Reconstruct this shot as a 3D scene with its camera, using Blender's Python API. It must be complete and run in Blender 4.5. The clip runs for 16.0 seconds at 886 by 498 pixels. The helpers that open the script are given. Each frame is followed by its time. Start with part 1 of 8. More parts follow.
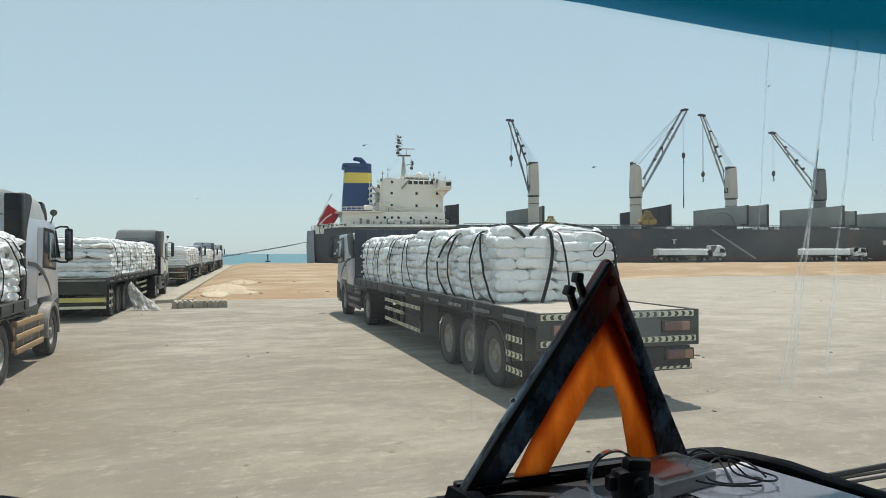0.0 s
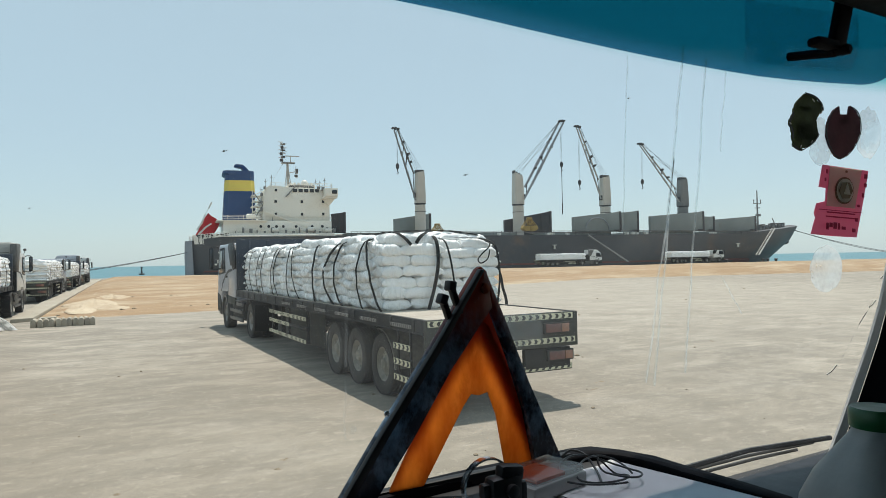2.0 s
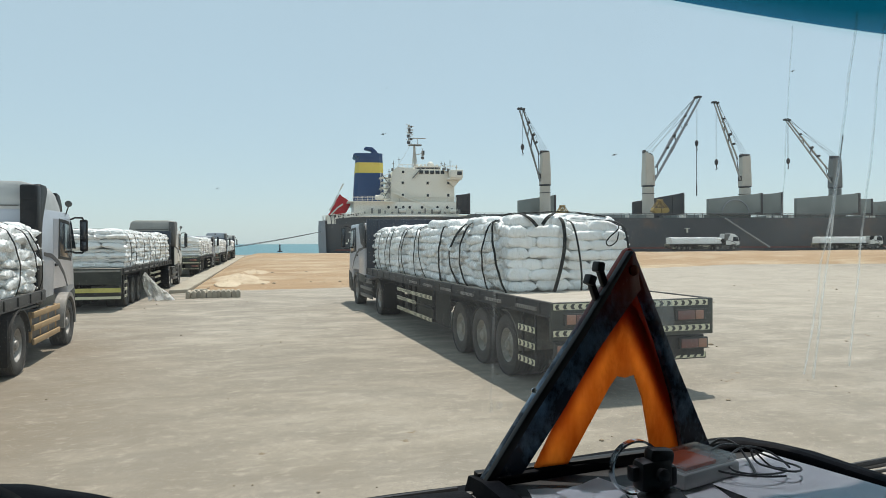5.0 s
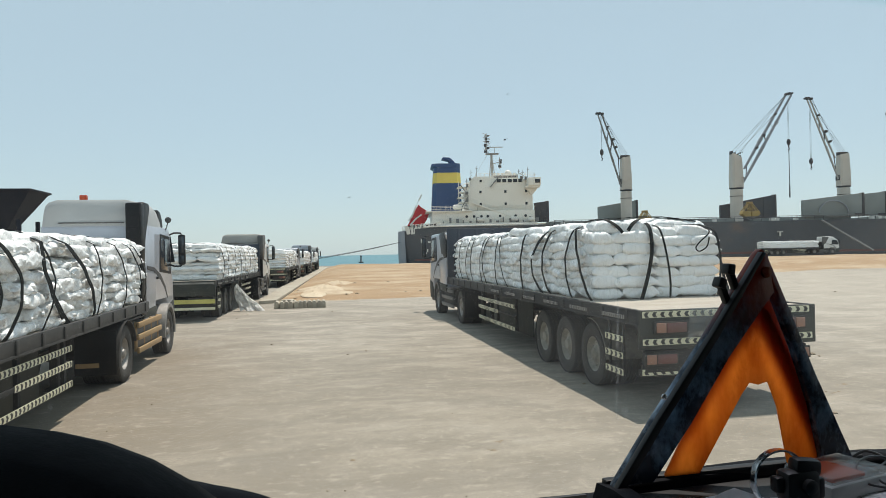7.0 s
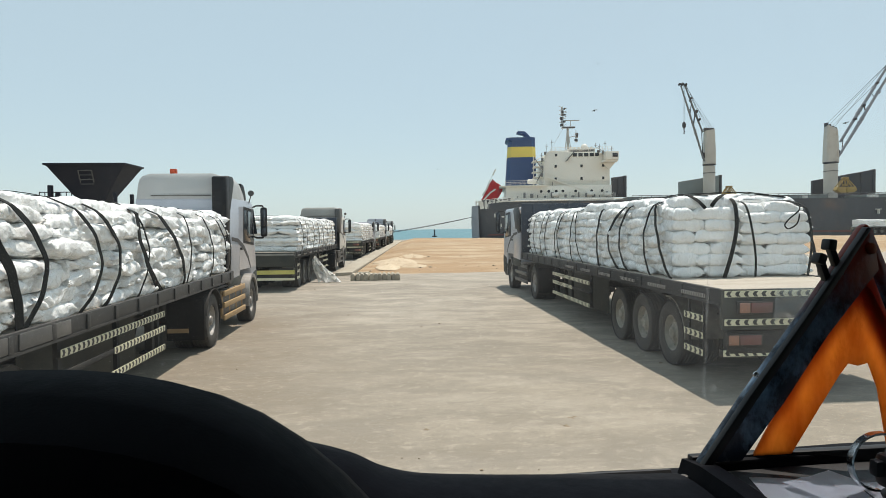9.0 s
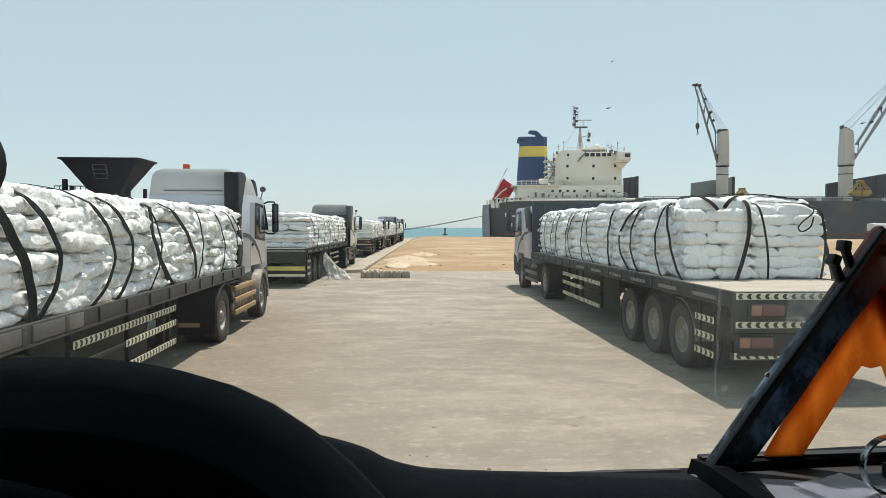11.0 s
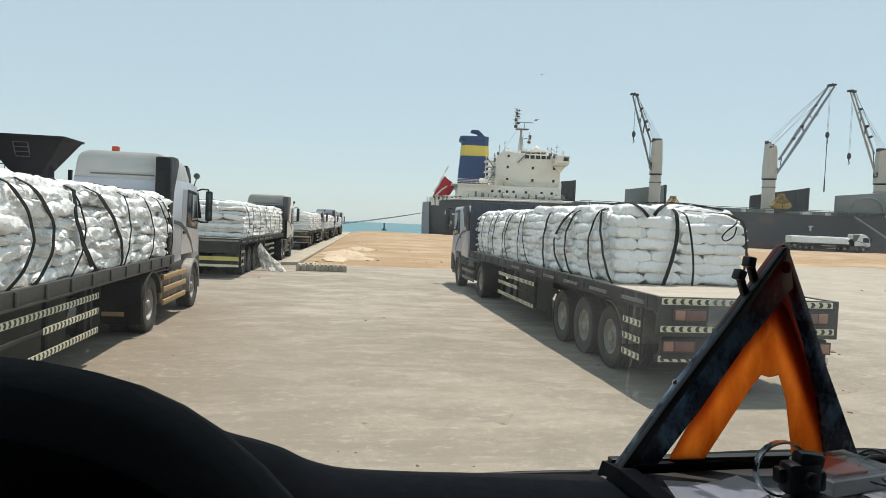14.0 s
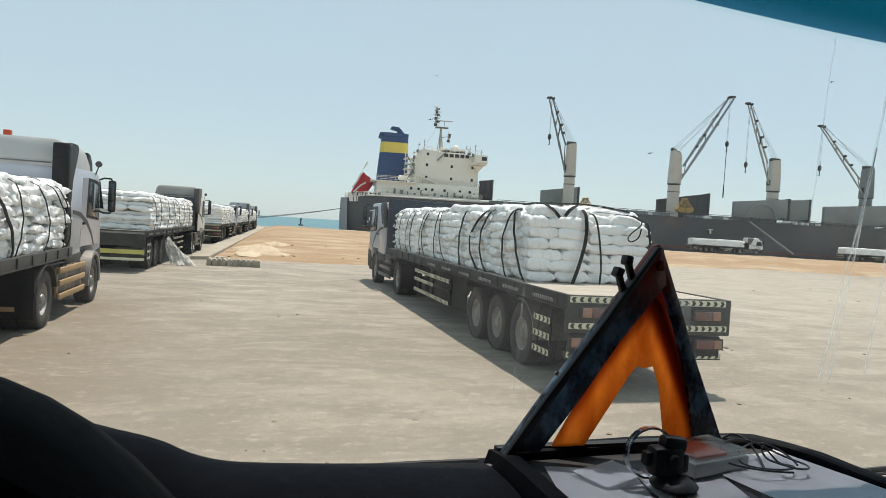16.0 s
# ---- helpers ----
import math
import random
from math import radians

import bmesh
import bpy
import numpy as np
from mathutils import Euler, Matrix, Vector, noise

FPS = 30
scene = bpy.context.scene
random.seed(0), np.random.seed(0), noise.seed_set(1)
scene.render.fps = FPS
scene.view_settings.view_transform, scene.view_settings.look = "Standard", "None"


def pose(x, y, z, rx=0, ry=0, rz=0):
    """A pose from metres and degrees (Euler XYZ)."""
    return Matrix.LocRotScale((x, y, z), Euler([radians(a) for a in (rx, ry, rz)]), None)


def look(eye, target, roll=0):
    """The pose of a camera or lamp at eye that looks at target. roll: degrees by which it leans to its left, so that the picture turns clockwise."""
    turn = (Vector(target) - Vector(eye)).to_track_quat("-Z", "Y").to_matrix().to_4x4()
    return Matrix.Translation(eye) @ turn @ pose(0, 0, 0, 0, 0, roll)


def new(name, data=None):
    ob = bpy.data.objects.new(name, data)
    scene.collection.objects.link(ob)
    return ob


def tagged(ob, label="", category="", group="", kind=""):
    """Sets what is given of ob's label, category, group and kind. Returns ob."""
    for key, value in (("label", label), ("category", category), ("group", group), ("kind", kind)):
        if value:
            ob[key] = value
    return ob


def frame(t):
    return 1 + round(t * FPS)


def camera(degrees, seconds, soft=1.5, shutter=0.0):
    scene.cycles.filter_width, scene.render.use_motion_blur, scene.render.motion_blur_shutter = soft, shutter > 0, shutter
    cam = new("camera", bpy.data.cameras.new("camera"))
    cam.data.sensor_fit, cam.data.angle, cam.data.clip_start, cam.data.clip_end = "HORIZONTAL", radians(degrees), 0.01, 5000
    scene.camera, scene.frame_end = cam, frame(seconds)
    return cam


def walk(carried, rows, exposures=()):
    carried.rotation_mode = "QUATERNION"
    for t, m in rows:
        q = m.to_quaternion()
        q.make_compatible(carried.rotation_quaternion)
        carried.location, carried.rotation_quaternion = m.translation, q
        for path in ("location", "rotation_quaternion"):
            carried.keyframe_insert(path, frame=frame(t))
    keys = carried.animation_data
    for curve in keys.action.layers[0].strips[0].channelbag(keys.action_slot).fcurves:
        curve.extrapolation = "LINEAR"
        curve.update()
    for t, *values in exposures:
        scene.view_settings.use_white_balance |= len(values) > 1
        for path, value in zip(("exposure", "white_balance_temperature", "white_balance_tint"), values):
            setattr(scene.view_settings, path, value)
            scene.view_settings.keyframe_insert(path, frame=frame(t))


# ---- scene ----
cam = camera(67.16, 16.0, soft=0.5)
PATH = [
    (0.0, pose(0.0498, -0.0056, 2.2524, 90.354, 0.078, -20.200)),
    (0.5, pose(0.0619, -0.0063, 2.2539, 90.522, 0.855, -23.487)),
    (1.0, pose(0.0731, -0.0025, 2.2545, 90.363, 1.187, -25.798)),
    (1.5, pose(0.0824, 0.0045, 2.2526, 90.582, 0.870, -28.058)),
    (2.0, pose(0.0836, 0.0055, 2.2545, 90.925, 1.133, -29.793)),
    (2.5, pose(0.0883, 0.0067, 2.2561, 90.937, 1.519, -31.302)),
    (3.0, pose(0.0827, 0.0024, 2.2575, 90.726, 1.606, -29.541)),
    (3.5, pose(0.0766, -0.0002, 2.2546, 90.607, 1.339, -27.969)),
    (4.0, pose(0.0641, -0.0039, 2.2536, 90.128, 1.123, -24.767)),
    (6.5, pose(-0.0065, 0.0233, 2.2477, 89.535, 0.329, -14.318)),
    (7.0, pose(-0.0286, 0.0205, 2.2466, 90.327, 1.226, -12.513)),
    (7.5, pose(-0.0462, 0.0105, 2.2463, 89.914, 1.134, -9.500)),
    (8.0, pose(-0.0547, 0.0076, 2.2429, 89.660, 0.667, -8.370)),
    (8.5, pose(-0.0486, 0.0144, 2.2425, 88.845, 0.711, -6.672)),
    (9.0, pose(-0.0505, 0.0125, 2.2420, 88.251, 0.616, -6.234)),
    (11.5, pose(-0.0524, 0.0114, 2.2379, 88.119, -0.138, -5.179)),
    (12.0, pose(-0.0519, 0.0052, 2.2394, 88.541, 0.075, -4.985)),
    (12.5, pose(-0.0504, 0.0158, 2.2369, 88.674, -0.927, -6.955)),
    (13.0, pose(-0.0492, 0.0124, 2.2508, 88.864, -1.864, -8.851)),
    (13.5, pose(-0.0357, 0.0127, 2.2502, 88.495, -2.062, -9.268)),
    (14.0, pose(-0.0363, -0.0018, 2.2497, 87.917, -2.438, -10.530)),
    (14.5, pose(-0.0265, -0.0126, 2.2488, 88.644, -2.699, -13.571)),
    (15.0, pose(-0.0125, -0.0185, 2.2493, 87.919, -2.518, -14.565)),
    (15.5, pose(-0.0029, -0.0245, 2.2507, 87.954, -2.818, -16.382)),
    (16.0, pose(-0.0035, -0.0330, 2.2496, 88.039, -3.604, -17.519)),
]
# the phone's exposure and white balance drift a little
TONE = ((0.0, -0.06, 6570, 10), (1.5, -0.06, 6570, 10), (2.5, 0.04, 6570, 10), (3.0, 0.05, 6570, 10), (3.5, -0.03, 6570, 10), (4.0, -0.03, 6570, 10), (6.5, -0.02, 6620, 11),
        (7.5, 0.0, 6730, 12), (8.5, 0.04, 6790, 12), (9.0, 0.06, 6820, 13), (11.5, 0.07, 6860, 13), (14.0, 0.06, 6860, 13), (16.0, 0.05, 6830, 13))
walk(cam, PATH, TONE)

# ---------------------------------------------------------------- light
SUN_EL, SUN_AZ = radians(72.6), radians(37)      # azimuth from +y towards +x
world = bpy.data.worlds.new("sky")
scene.world = world
world.use_nodes = True
wn = world.node_tree
sky = wn.nodes.new("ShaderNodeTexSky")
sky.sky_type = 'NISHITA'
sky.sun_disc = False
sky.sun_elevation, sky.sun_rotation = SUN_EL, SUN_AZ
sky.air_density, sky.dust_density, sky.ozone_density = 1.0, 0.6, 1.5
wn.nodes["Background"].inputs["Strength"].default_value = 0.14
wn.links.new(sky.outputs[0], wn.nodes["Background"].inputs["Color"])
# thin even haze over the clear sky
haze = wn.nodes.new("ShaderNodeBackground")
haze.inputs["Color"].default_value = (0.522, 0.690, 0.748, 1)
# the haze glows more overhead, where the sun stands, than low down
aim = wn.nodes.new("ShaderNodeTexCoord")
parts = wn.nodes.new("ShaderNodeSeparateXYZ")
wn.links.new(aim.outputs["Generated"], parts.inputs[0])
glow = wn.nodes.new("ShaderNodeMapRange")
glow.interpolation_type = 'SMOOTHSTEP'
for key, val in (("From Min", 0.40), ("From Max", 1.0), ("To Min", 1.0), ("To Max", 1.12)):
    glow.inputs[key].default_value = val
wn.links.new(parts.outputs["Z"], glow.inputs["Value"])
wn.links.new(glow.outputs[0], haze.inputs["Strength"])
veil = wn.nodes.new("ShaderNodeMixShader")
veil.inputs[0].default_value = 0.74
wn.links.new(wn.nodes["Background"].outputs[0], veil.inputs[1])
wn.links.new(haze.outputs[0], veil.inputs[2])
wn.links.new(veil.outputs[0], wn.nodes["World Output"].inputs["Surface"])
sun_data = bpy.data.lights.new("sun", 'SUN')
sun_data.energy, sun_data.angle, sun_data.color = 4.65, radians(0.6), (1.0, 0.95, 0.87)
sun = new("sun", sun_data)
sun_dir = Vector((math.cos(SUN_EL) * math.sin(SUN_AZ), math.cos(SUN_EL) * math.cos(SUN_AZ), math.sin(SUN_EL)))
sun.matrix_world = look(sun_dir * 50, (0, 0, 0))

# ---------------------------------------------------------------- kit
rng = random.Random(7)


def surface(name, col, col2=None, rough=0.6, metal=0.0, grain=8.0, patch=0.7, mix=0.5, bump=0.15, fine=60.0,
            spread=0.0, stretch=(1, 1, 1), coat=0.0, translucent=0.0, dirt_or_sheen=None, dirt_or_sheen_at=0.6, ruts=False, crease=0.0, spec=0.5, fade=None):
    """A procedural surface: two scales of colour variation, fine relief and uneven gloss."""
    m = bpy.data.materials.new(name)
    m.use_nodes = True
    nt = m.node_tree
    n, l = nt.nodes, nt.links
    b = n["Principled BSDF"]
    co = n.new("ShaderNodeTexCoord")
    mp = n.new("ShaderNodeMapping")
    mp.inputs["Scale"].default_value = stretch
    l.new(co.outputs["Object"], mp.inputs["Vector"])
    inf = n.new("ShaderNodeObjectInfo")
    off = n.new("ShaderNodeVectorMath")
    off.operation = 'MULTIPLY_ADD'
    off.inputs[1].default_value = (1, 1, 1)
    sc = n.new("ShaderNodeMath")
    sc.operation = 'MULTIPLY'
    sc.inputs[1].default_value = 37.0
    l.new(inf.outputs["Random"], sc.inputs[0])
    l.new(mp.outputs[0], off.inputs[0])
    l.new(sc.outputs[0], off.inputs[2])

    def noise_at(scale, detail=5.0, r=0.6):
        t = n.new("ShaderNodeTexNoise")
        t.inputs["Scale"].default_value = scale
        t.inputs["Detail"].default_value = detail
        t.inputs["Roughness"].default_value = r
        l.new(off.outputs[0], t.inputs["Vector"])
        return t
    big, mid, small = noise_at(patch), noise_at(grain), noise_at(fine, 3.0)
    add = n.new("ShaderNodeMath")
    add.operation = 'MULTIPLY_ADD'
    l.new(mid.outputs["Fac"], add.inputs[0])
    add.inputs[1].default_value = 0.6
    l.new(big.outputs["Fac"], add.inputs[2])
    ramp = n.new("ShaderNodeMapRange")
    ramp.inputs["From Min"].default_value = 0.55
    ramp.inputs["From Max"].default_value = 1.05
    l.new(add.outputs[0], ramp.inputs["Value"])
    cm = n.new("ShaderNodeMix")
    cm.data_type = 'RGBA'
    c2 = col2 if col2 else tuple(c * (1 - mix * 0.5) for c in col)
    cm.inputs["A"].default_value = (*col, 1)
    cm.inputs["B"].default_value = (*c2, 1)
    l.new(ramp.outputs[0], cm.inputs["Factor"])
    out = cm.outputs["Result"]
    # patches of another colour: mostly dirt, painted sheen on the triangle case
    if dirt_or_sheen:
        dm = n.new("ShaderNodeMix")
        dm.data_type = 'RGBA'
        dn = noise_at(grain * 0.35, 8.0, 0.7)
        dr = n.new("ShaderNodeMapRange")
        dr.inputs["From Min"].default_value = dirt_or_sheen_at - 0.08
        dr.inputs["From Max"].default_value = dirt_or_sheen_at + 0.12
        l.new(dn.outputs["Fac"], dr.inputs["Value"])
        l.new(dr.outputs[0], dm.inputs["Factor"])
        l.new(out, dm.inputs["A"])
        dm.inputs["B"].default_value = (*dirt_or_sheen, 1)
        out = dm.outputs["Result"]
    if ruts:
        def tone(factor, colour):
            nonlocal out
            rx = n.new("ShaderNodeMix")
            rx.data_type = 'RGBA'
            l.new(factor, rx.inputs["Factor"])
            l.new(out, rx.inputs["A"])
            rx.inputs["B"].default_value = (*colour, 1)
            out = rx.outputs["Result"]

        def span(value, a, b, lo, hi):
            mr = n.new("ShaderNodeMapRange")
            mr.interpolation_type = 'SMOOTHSTEP'
            for key, val in (("From Min", a), ("From Max", b), ("To Min", lo), ("To Max", hi)):
                mr.inputs[key].default_value = val
            l.new(value, mr.inputs["Value"])
            return mr.outputs[0]

        def times(a, b):
            mu = n.new("ShaderNodeMath")
            mu.operation = 'MULTIPLY'
            l.new(a, mu.inputs[0])
            l.new(b, mu.inputs[1])
            return mu.outputs[0]
        # sweeping wheel tracks: thin arcs round far-off turning points, broken up by patches
        for cx, cy, scale, gate in ((-20.0, 2.0, 0.085, 0.38), (-23.0, -4.0, 0.19, 0.44), (6.0, 62.0, 0.31, 0.46), (-24.0, 78.0, 0.23, 0.47), (52.0, 96.0, 0.27, 0.46)):
            rm = n.new("ShaderNodeMapping")
            rm.inputs["Location"].default_value = (-cx, -cy, 0)
            l.new(co.outputs["Object"], rm.inputs["Vector"])
            wv = n.new("ShaderNodeTexWave")
            wv.wave_type, wv.rings_direction = 'RINGS', 'Z'
            wv.inputs["Scale"].default_value = scale
            wv.inputs["Distortion"].default_value = 1.8
            wv.inputs["Detail"].default_value = 2.0
            wv.inputs["Detail Scale"].default_value = 0.5
            l.new(rm.outputs[0], wv.inputs["Vector"])
            gate_n = noise_at(0.16 + 0.05 * scale, 3.0, 0.5)
            tone(times(span(wv.outputs["Fac"], 0.80, 1.0, 0.0, 0.45), span(gate_n.outputs["Fac"], gate, gate + 0.16, 0.0, 1.0)), tuple(c * 0.62 for c in col))
            tone(times(span(wv.outputs["Fac"], 0.14, 0.0, 0.0, 0.35), span(gate_n.outputs["Fac"], gate, gate + 0.16, 0.0, 1.0)), tuple(c * 1.25 for c in col))
        # long streaks of dust dragged and blown across the yard
        for turn, sx, sy, sc_, lo, hi, shade, amt in ((10, 0.16, 1.0, 0.8, 0.52, 0.66, 0.55, 0.66), (-22, 0.22, 1.0, 1.3, 0.54, 0.66, 0.58, 0.58), (35, 0.20, 1.0, 0.45, 0.54, 0.70, 0.70, 0.45), (-6, 0.30, 1.0, 0.9, 0.46, 0.32, 1.30, 0.60)):
            sm_ = n.new("ShaderNodeMapping")
            sm_.inputs["Rotation"].default_value = (0, 0, radians(turn))
            sm_.inputs["Scale"].default_value = (sx, sy, 1)
            l.new(co.outputs["Object"], sm_.inputs["Vector"])
            sn = n.new("ShaderNodeTexNoise")
            sn.inputs["Scale"].default_value = sc_
            sn.inputs["Detail"].default_value = 6.0
            sn.inputs["Roughness"].default_value = 0.62
            sn.inputs["Distortion"].default_value = 0.5
            l.new(sm_.outputs[0], sn.inputs["Vector"])
            tone(span(sn.outputs["Fac"], lo, hi, 0.0, amt), tuple(min(0.6, c * shade) for c in col))
        # mottled stains, grit and pits
        st = noise_at(1.1, 8.0, 0.72)
        tone(span(st.outputs["Fac"], 0.50, 0.60, 0.0, 0.66), tuple(c * 0.62 for c in col))
        tone(span(st.outputs["Fac"], 0.47, 0.36, 0.0, 0.55), tuple(c * 1.32 for c in col))
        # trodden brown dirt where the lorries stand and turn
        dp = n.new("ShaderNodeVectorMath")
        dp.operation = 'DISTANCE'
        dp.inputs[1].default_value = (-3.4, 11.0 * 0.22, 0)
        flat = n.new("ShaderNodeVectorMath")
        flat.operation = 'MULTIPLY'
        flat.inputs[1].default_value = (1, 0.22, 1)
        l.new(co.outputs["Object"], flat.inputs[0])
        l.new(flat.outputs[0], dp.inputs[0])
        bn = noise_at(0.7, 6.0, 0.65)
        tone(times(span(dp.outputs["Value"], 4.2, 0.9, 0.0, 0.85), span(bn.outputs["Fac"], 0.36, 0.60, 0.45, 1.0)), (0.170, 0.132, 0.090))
        # a broad darker tone close by and a paler one far off
        for at, squash, far_, near_, amt, colour in (((3.0, 8.0), 0.95, 12.0, 3.0, 0.54, (0.186, 0.157, 0.116)), ((28.0, 40.0), 0.75, 29.0, 12.0, 0.55, (0.390, 0.348, 0.286))):
            da = n.new("ShaderNodeVectorMath")
            da.operation = 'DISTANCE'
            da.inputs[1].default_value = (at[0], at[1] * squash, 0)
            fl = n.new("ShaderNodeVectorMath")
            fl.operation = 'MULTIPLY'
            fl.inputs[1].default_value = (1, squash, 1)
            l.new(co.outputs["Object"], fl.inputs[0])
            l.new(fl.outputs[0], da.inputs[0])
            tone(times(span(da.outputs["Value"], far_, near_, 0.0, amt), span(bn.outputs["Fac"], 0.34, 0.58, 0.5, 1.0)), colour)
        sm = noise_at(7.0, 8.0, 0.75)
        tone(span(sm.outputs["Fac"], 0.51, 0.64, 0.0, 0.30), tuple(c * 0.68 for c in col))
        tone(span(sm.outputs["Fac"], 0.47, 0.36, 0.0, 0.32), tuple(min(0.62, c * 1.40) for c in col))
        hf = noise_at(34.0, 6.0, 0.8)
        tone(span(hf.outputs["Fac"], 0.50, 0.60, 0.0, 0.52), tuple(c * 0.60 for c in col))
        for sc_, near_, far_, shade in ((2.3, 0.03, 0.06, 0.45), (9.0, 0.08, 0.16, 0.62)):
            gv = n.new("ShaderNodeTexVoronoi")
            gv.inputs["Scale"].default_value = sc_
            l.new(off.outputs[0], gv.inputs["Vector"])
            tone(span(gv.outputs["Distance"], far_, near_, 0.0, 0.6), tuple(c * shade for c in col))
    if spread:
        hs = n.new("ShaderNodeHueSaturation")
        vr = n.new("ShaderNodeMapRange")
        vr.inputs["To Min"].default_value = 1 - spread
        vr.inputs["To Max"].default_value = 1 + spread
        l.new(inf.outputs["Random"], vr.inputs["Value"])
        l.new(vr.outputs[0], hs.inputs["Value"])
        l.new(out, hs.inputs["Color"])
        out = hs.outputs["Color"]
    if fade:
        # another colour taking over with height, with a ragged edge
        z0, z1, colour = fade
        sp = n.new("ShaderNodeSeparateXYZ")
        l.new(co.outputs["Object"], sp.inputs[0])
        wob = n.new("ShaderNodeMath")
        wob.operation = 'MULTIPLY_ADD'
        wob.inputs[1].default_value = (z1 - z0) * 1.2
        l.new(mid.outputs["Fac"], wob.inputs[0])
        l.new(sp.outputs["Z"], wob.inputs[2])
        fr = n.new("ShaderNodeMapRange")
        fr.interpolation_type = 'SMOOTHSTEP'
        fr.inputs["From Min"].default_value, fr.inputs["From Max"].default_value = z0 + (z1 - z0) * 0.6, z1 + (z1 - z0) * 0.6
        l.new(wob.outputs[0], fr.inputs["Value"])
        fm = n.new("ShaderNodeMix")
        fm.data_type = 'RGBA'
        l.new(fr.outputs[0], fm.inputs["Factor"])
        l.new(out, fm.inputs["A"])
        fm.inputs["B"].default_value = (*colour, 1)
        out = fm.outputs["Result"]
    l.new(out, b.inputs["Base Color"])
    rr = n.new("ShaderNodeMapRange")
    rr.inputs["To Min"].default_value = max(0.02, rough - 0.12)
    rr.inputs["To Max"].default_value = min(1.0, rough + 0.12)
    l.new(mid.outputs["Fac"], rr.inputs["Value"])
    l.new(rr.outputs[0], b.inputs["Roughness"])
    b.inputs["Metallic"].default_value = metal
    b.inputs["Specular IOR Level"].default_value = spec
    b.inputs["Coat Weight"].default_value = coat
    if bump:
        bm1 = n.new("ShaderNodeBump")
        bm1.inputs["Strength"].default_value = bump
        bm1.inputs["Distance"].default_value = 0.02
        ad = n.new("ShaderNodeMath")
        ad.operation = 'MULTIPLY_ADD'
        ad.inputs[1].default_value = 0.35
        l.new(small.outputs["Fac"], ad.inputs[0])
        l.new(mid.outputs["Fac"], ad.inputs[2])
        hgt = ad.outputs[0]
        if crease:
            # sharp folds: ridges where a warped noise crosses its middle
            for sc_, amt in ((3.8, 1.0), (10.0, 0.5)):
                cn = noise_at(sc_, 2.0, 0.5)
                cn.inputs["Distortion"].default_value = 0.8
                sb = n.new("ShaderNodeMath")
                sb.operation = 'SUBTRACT'
                sb.inputs[1].default_value = 0.5
                l.new(cn.outputs["Fac"], sb.inputs[0])
                ab = n.new("ShaderNodeMath")
                ab.operation = 'ABSOLUTE'
                l.new(sb.outputs[0], ab.inputs[0])
                ml = n.new("ShaderNodeMath")
                ml.operation = 'MULTIPLY_ADD'
                ml.inputs[1].default_value = -crease * amt * 4
                l.new(ab.outputs[0], ml.inputs[0])
                l.new(hgt, ml.inputs[2])
                hgt = ml.outputs[0]
        l.new(hgt, bm1.inputs["Height"])
        l.new(bm1.outputs[0], b.inputs["Normal"])
    if translucent:
        tr = n.new("ShaderNodeBsdfTranslucent")
        l.new(out, tr.inputs["Color"])
        ms = n.new("ShaderNodeMixShader")
        ms.inputs[0].default_value = translucent
        l.new(b.outputs[0], ms.inputs[1])
        l.new(tr.outputs[0], ms.inputs[2])
        l.new(ms.outputs[0], n["Material Output"].inputs["Surface"])
    return m


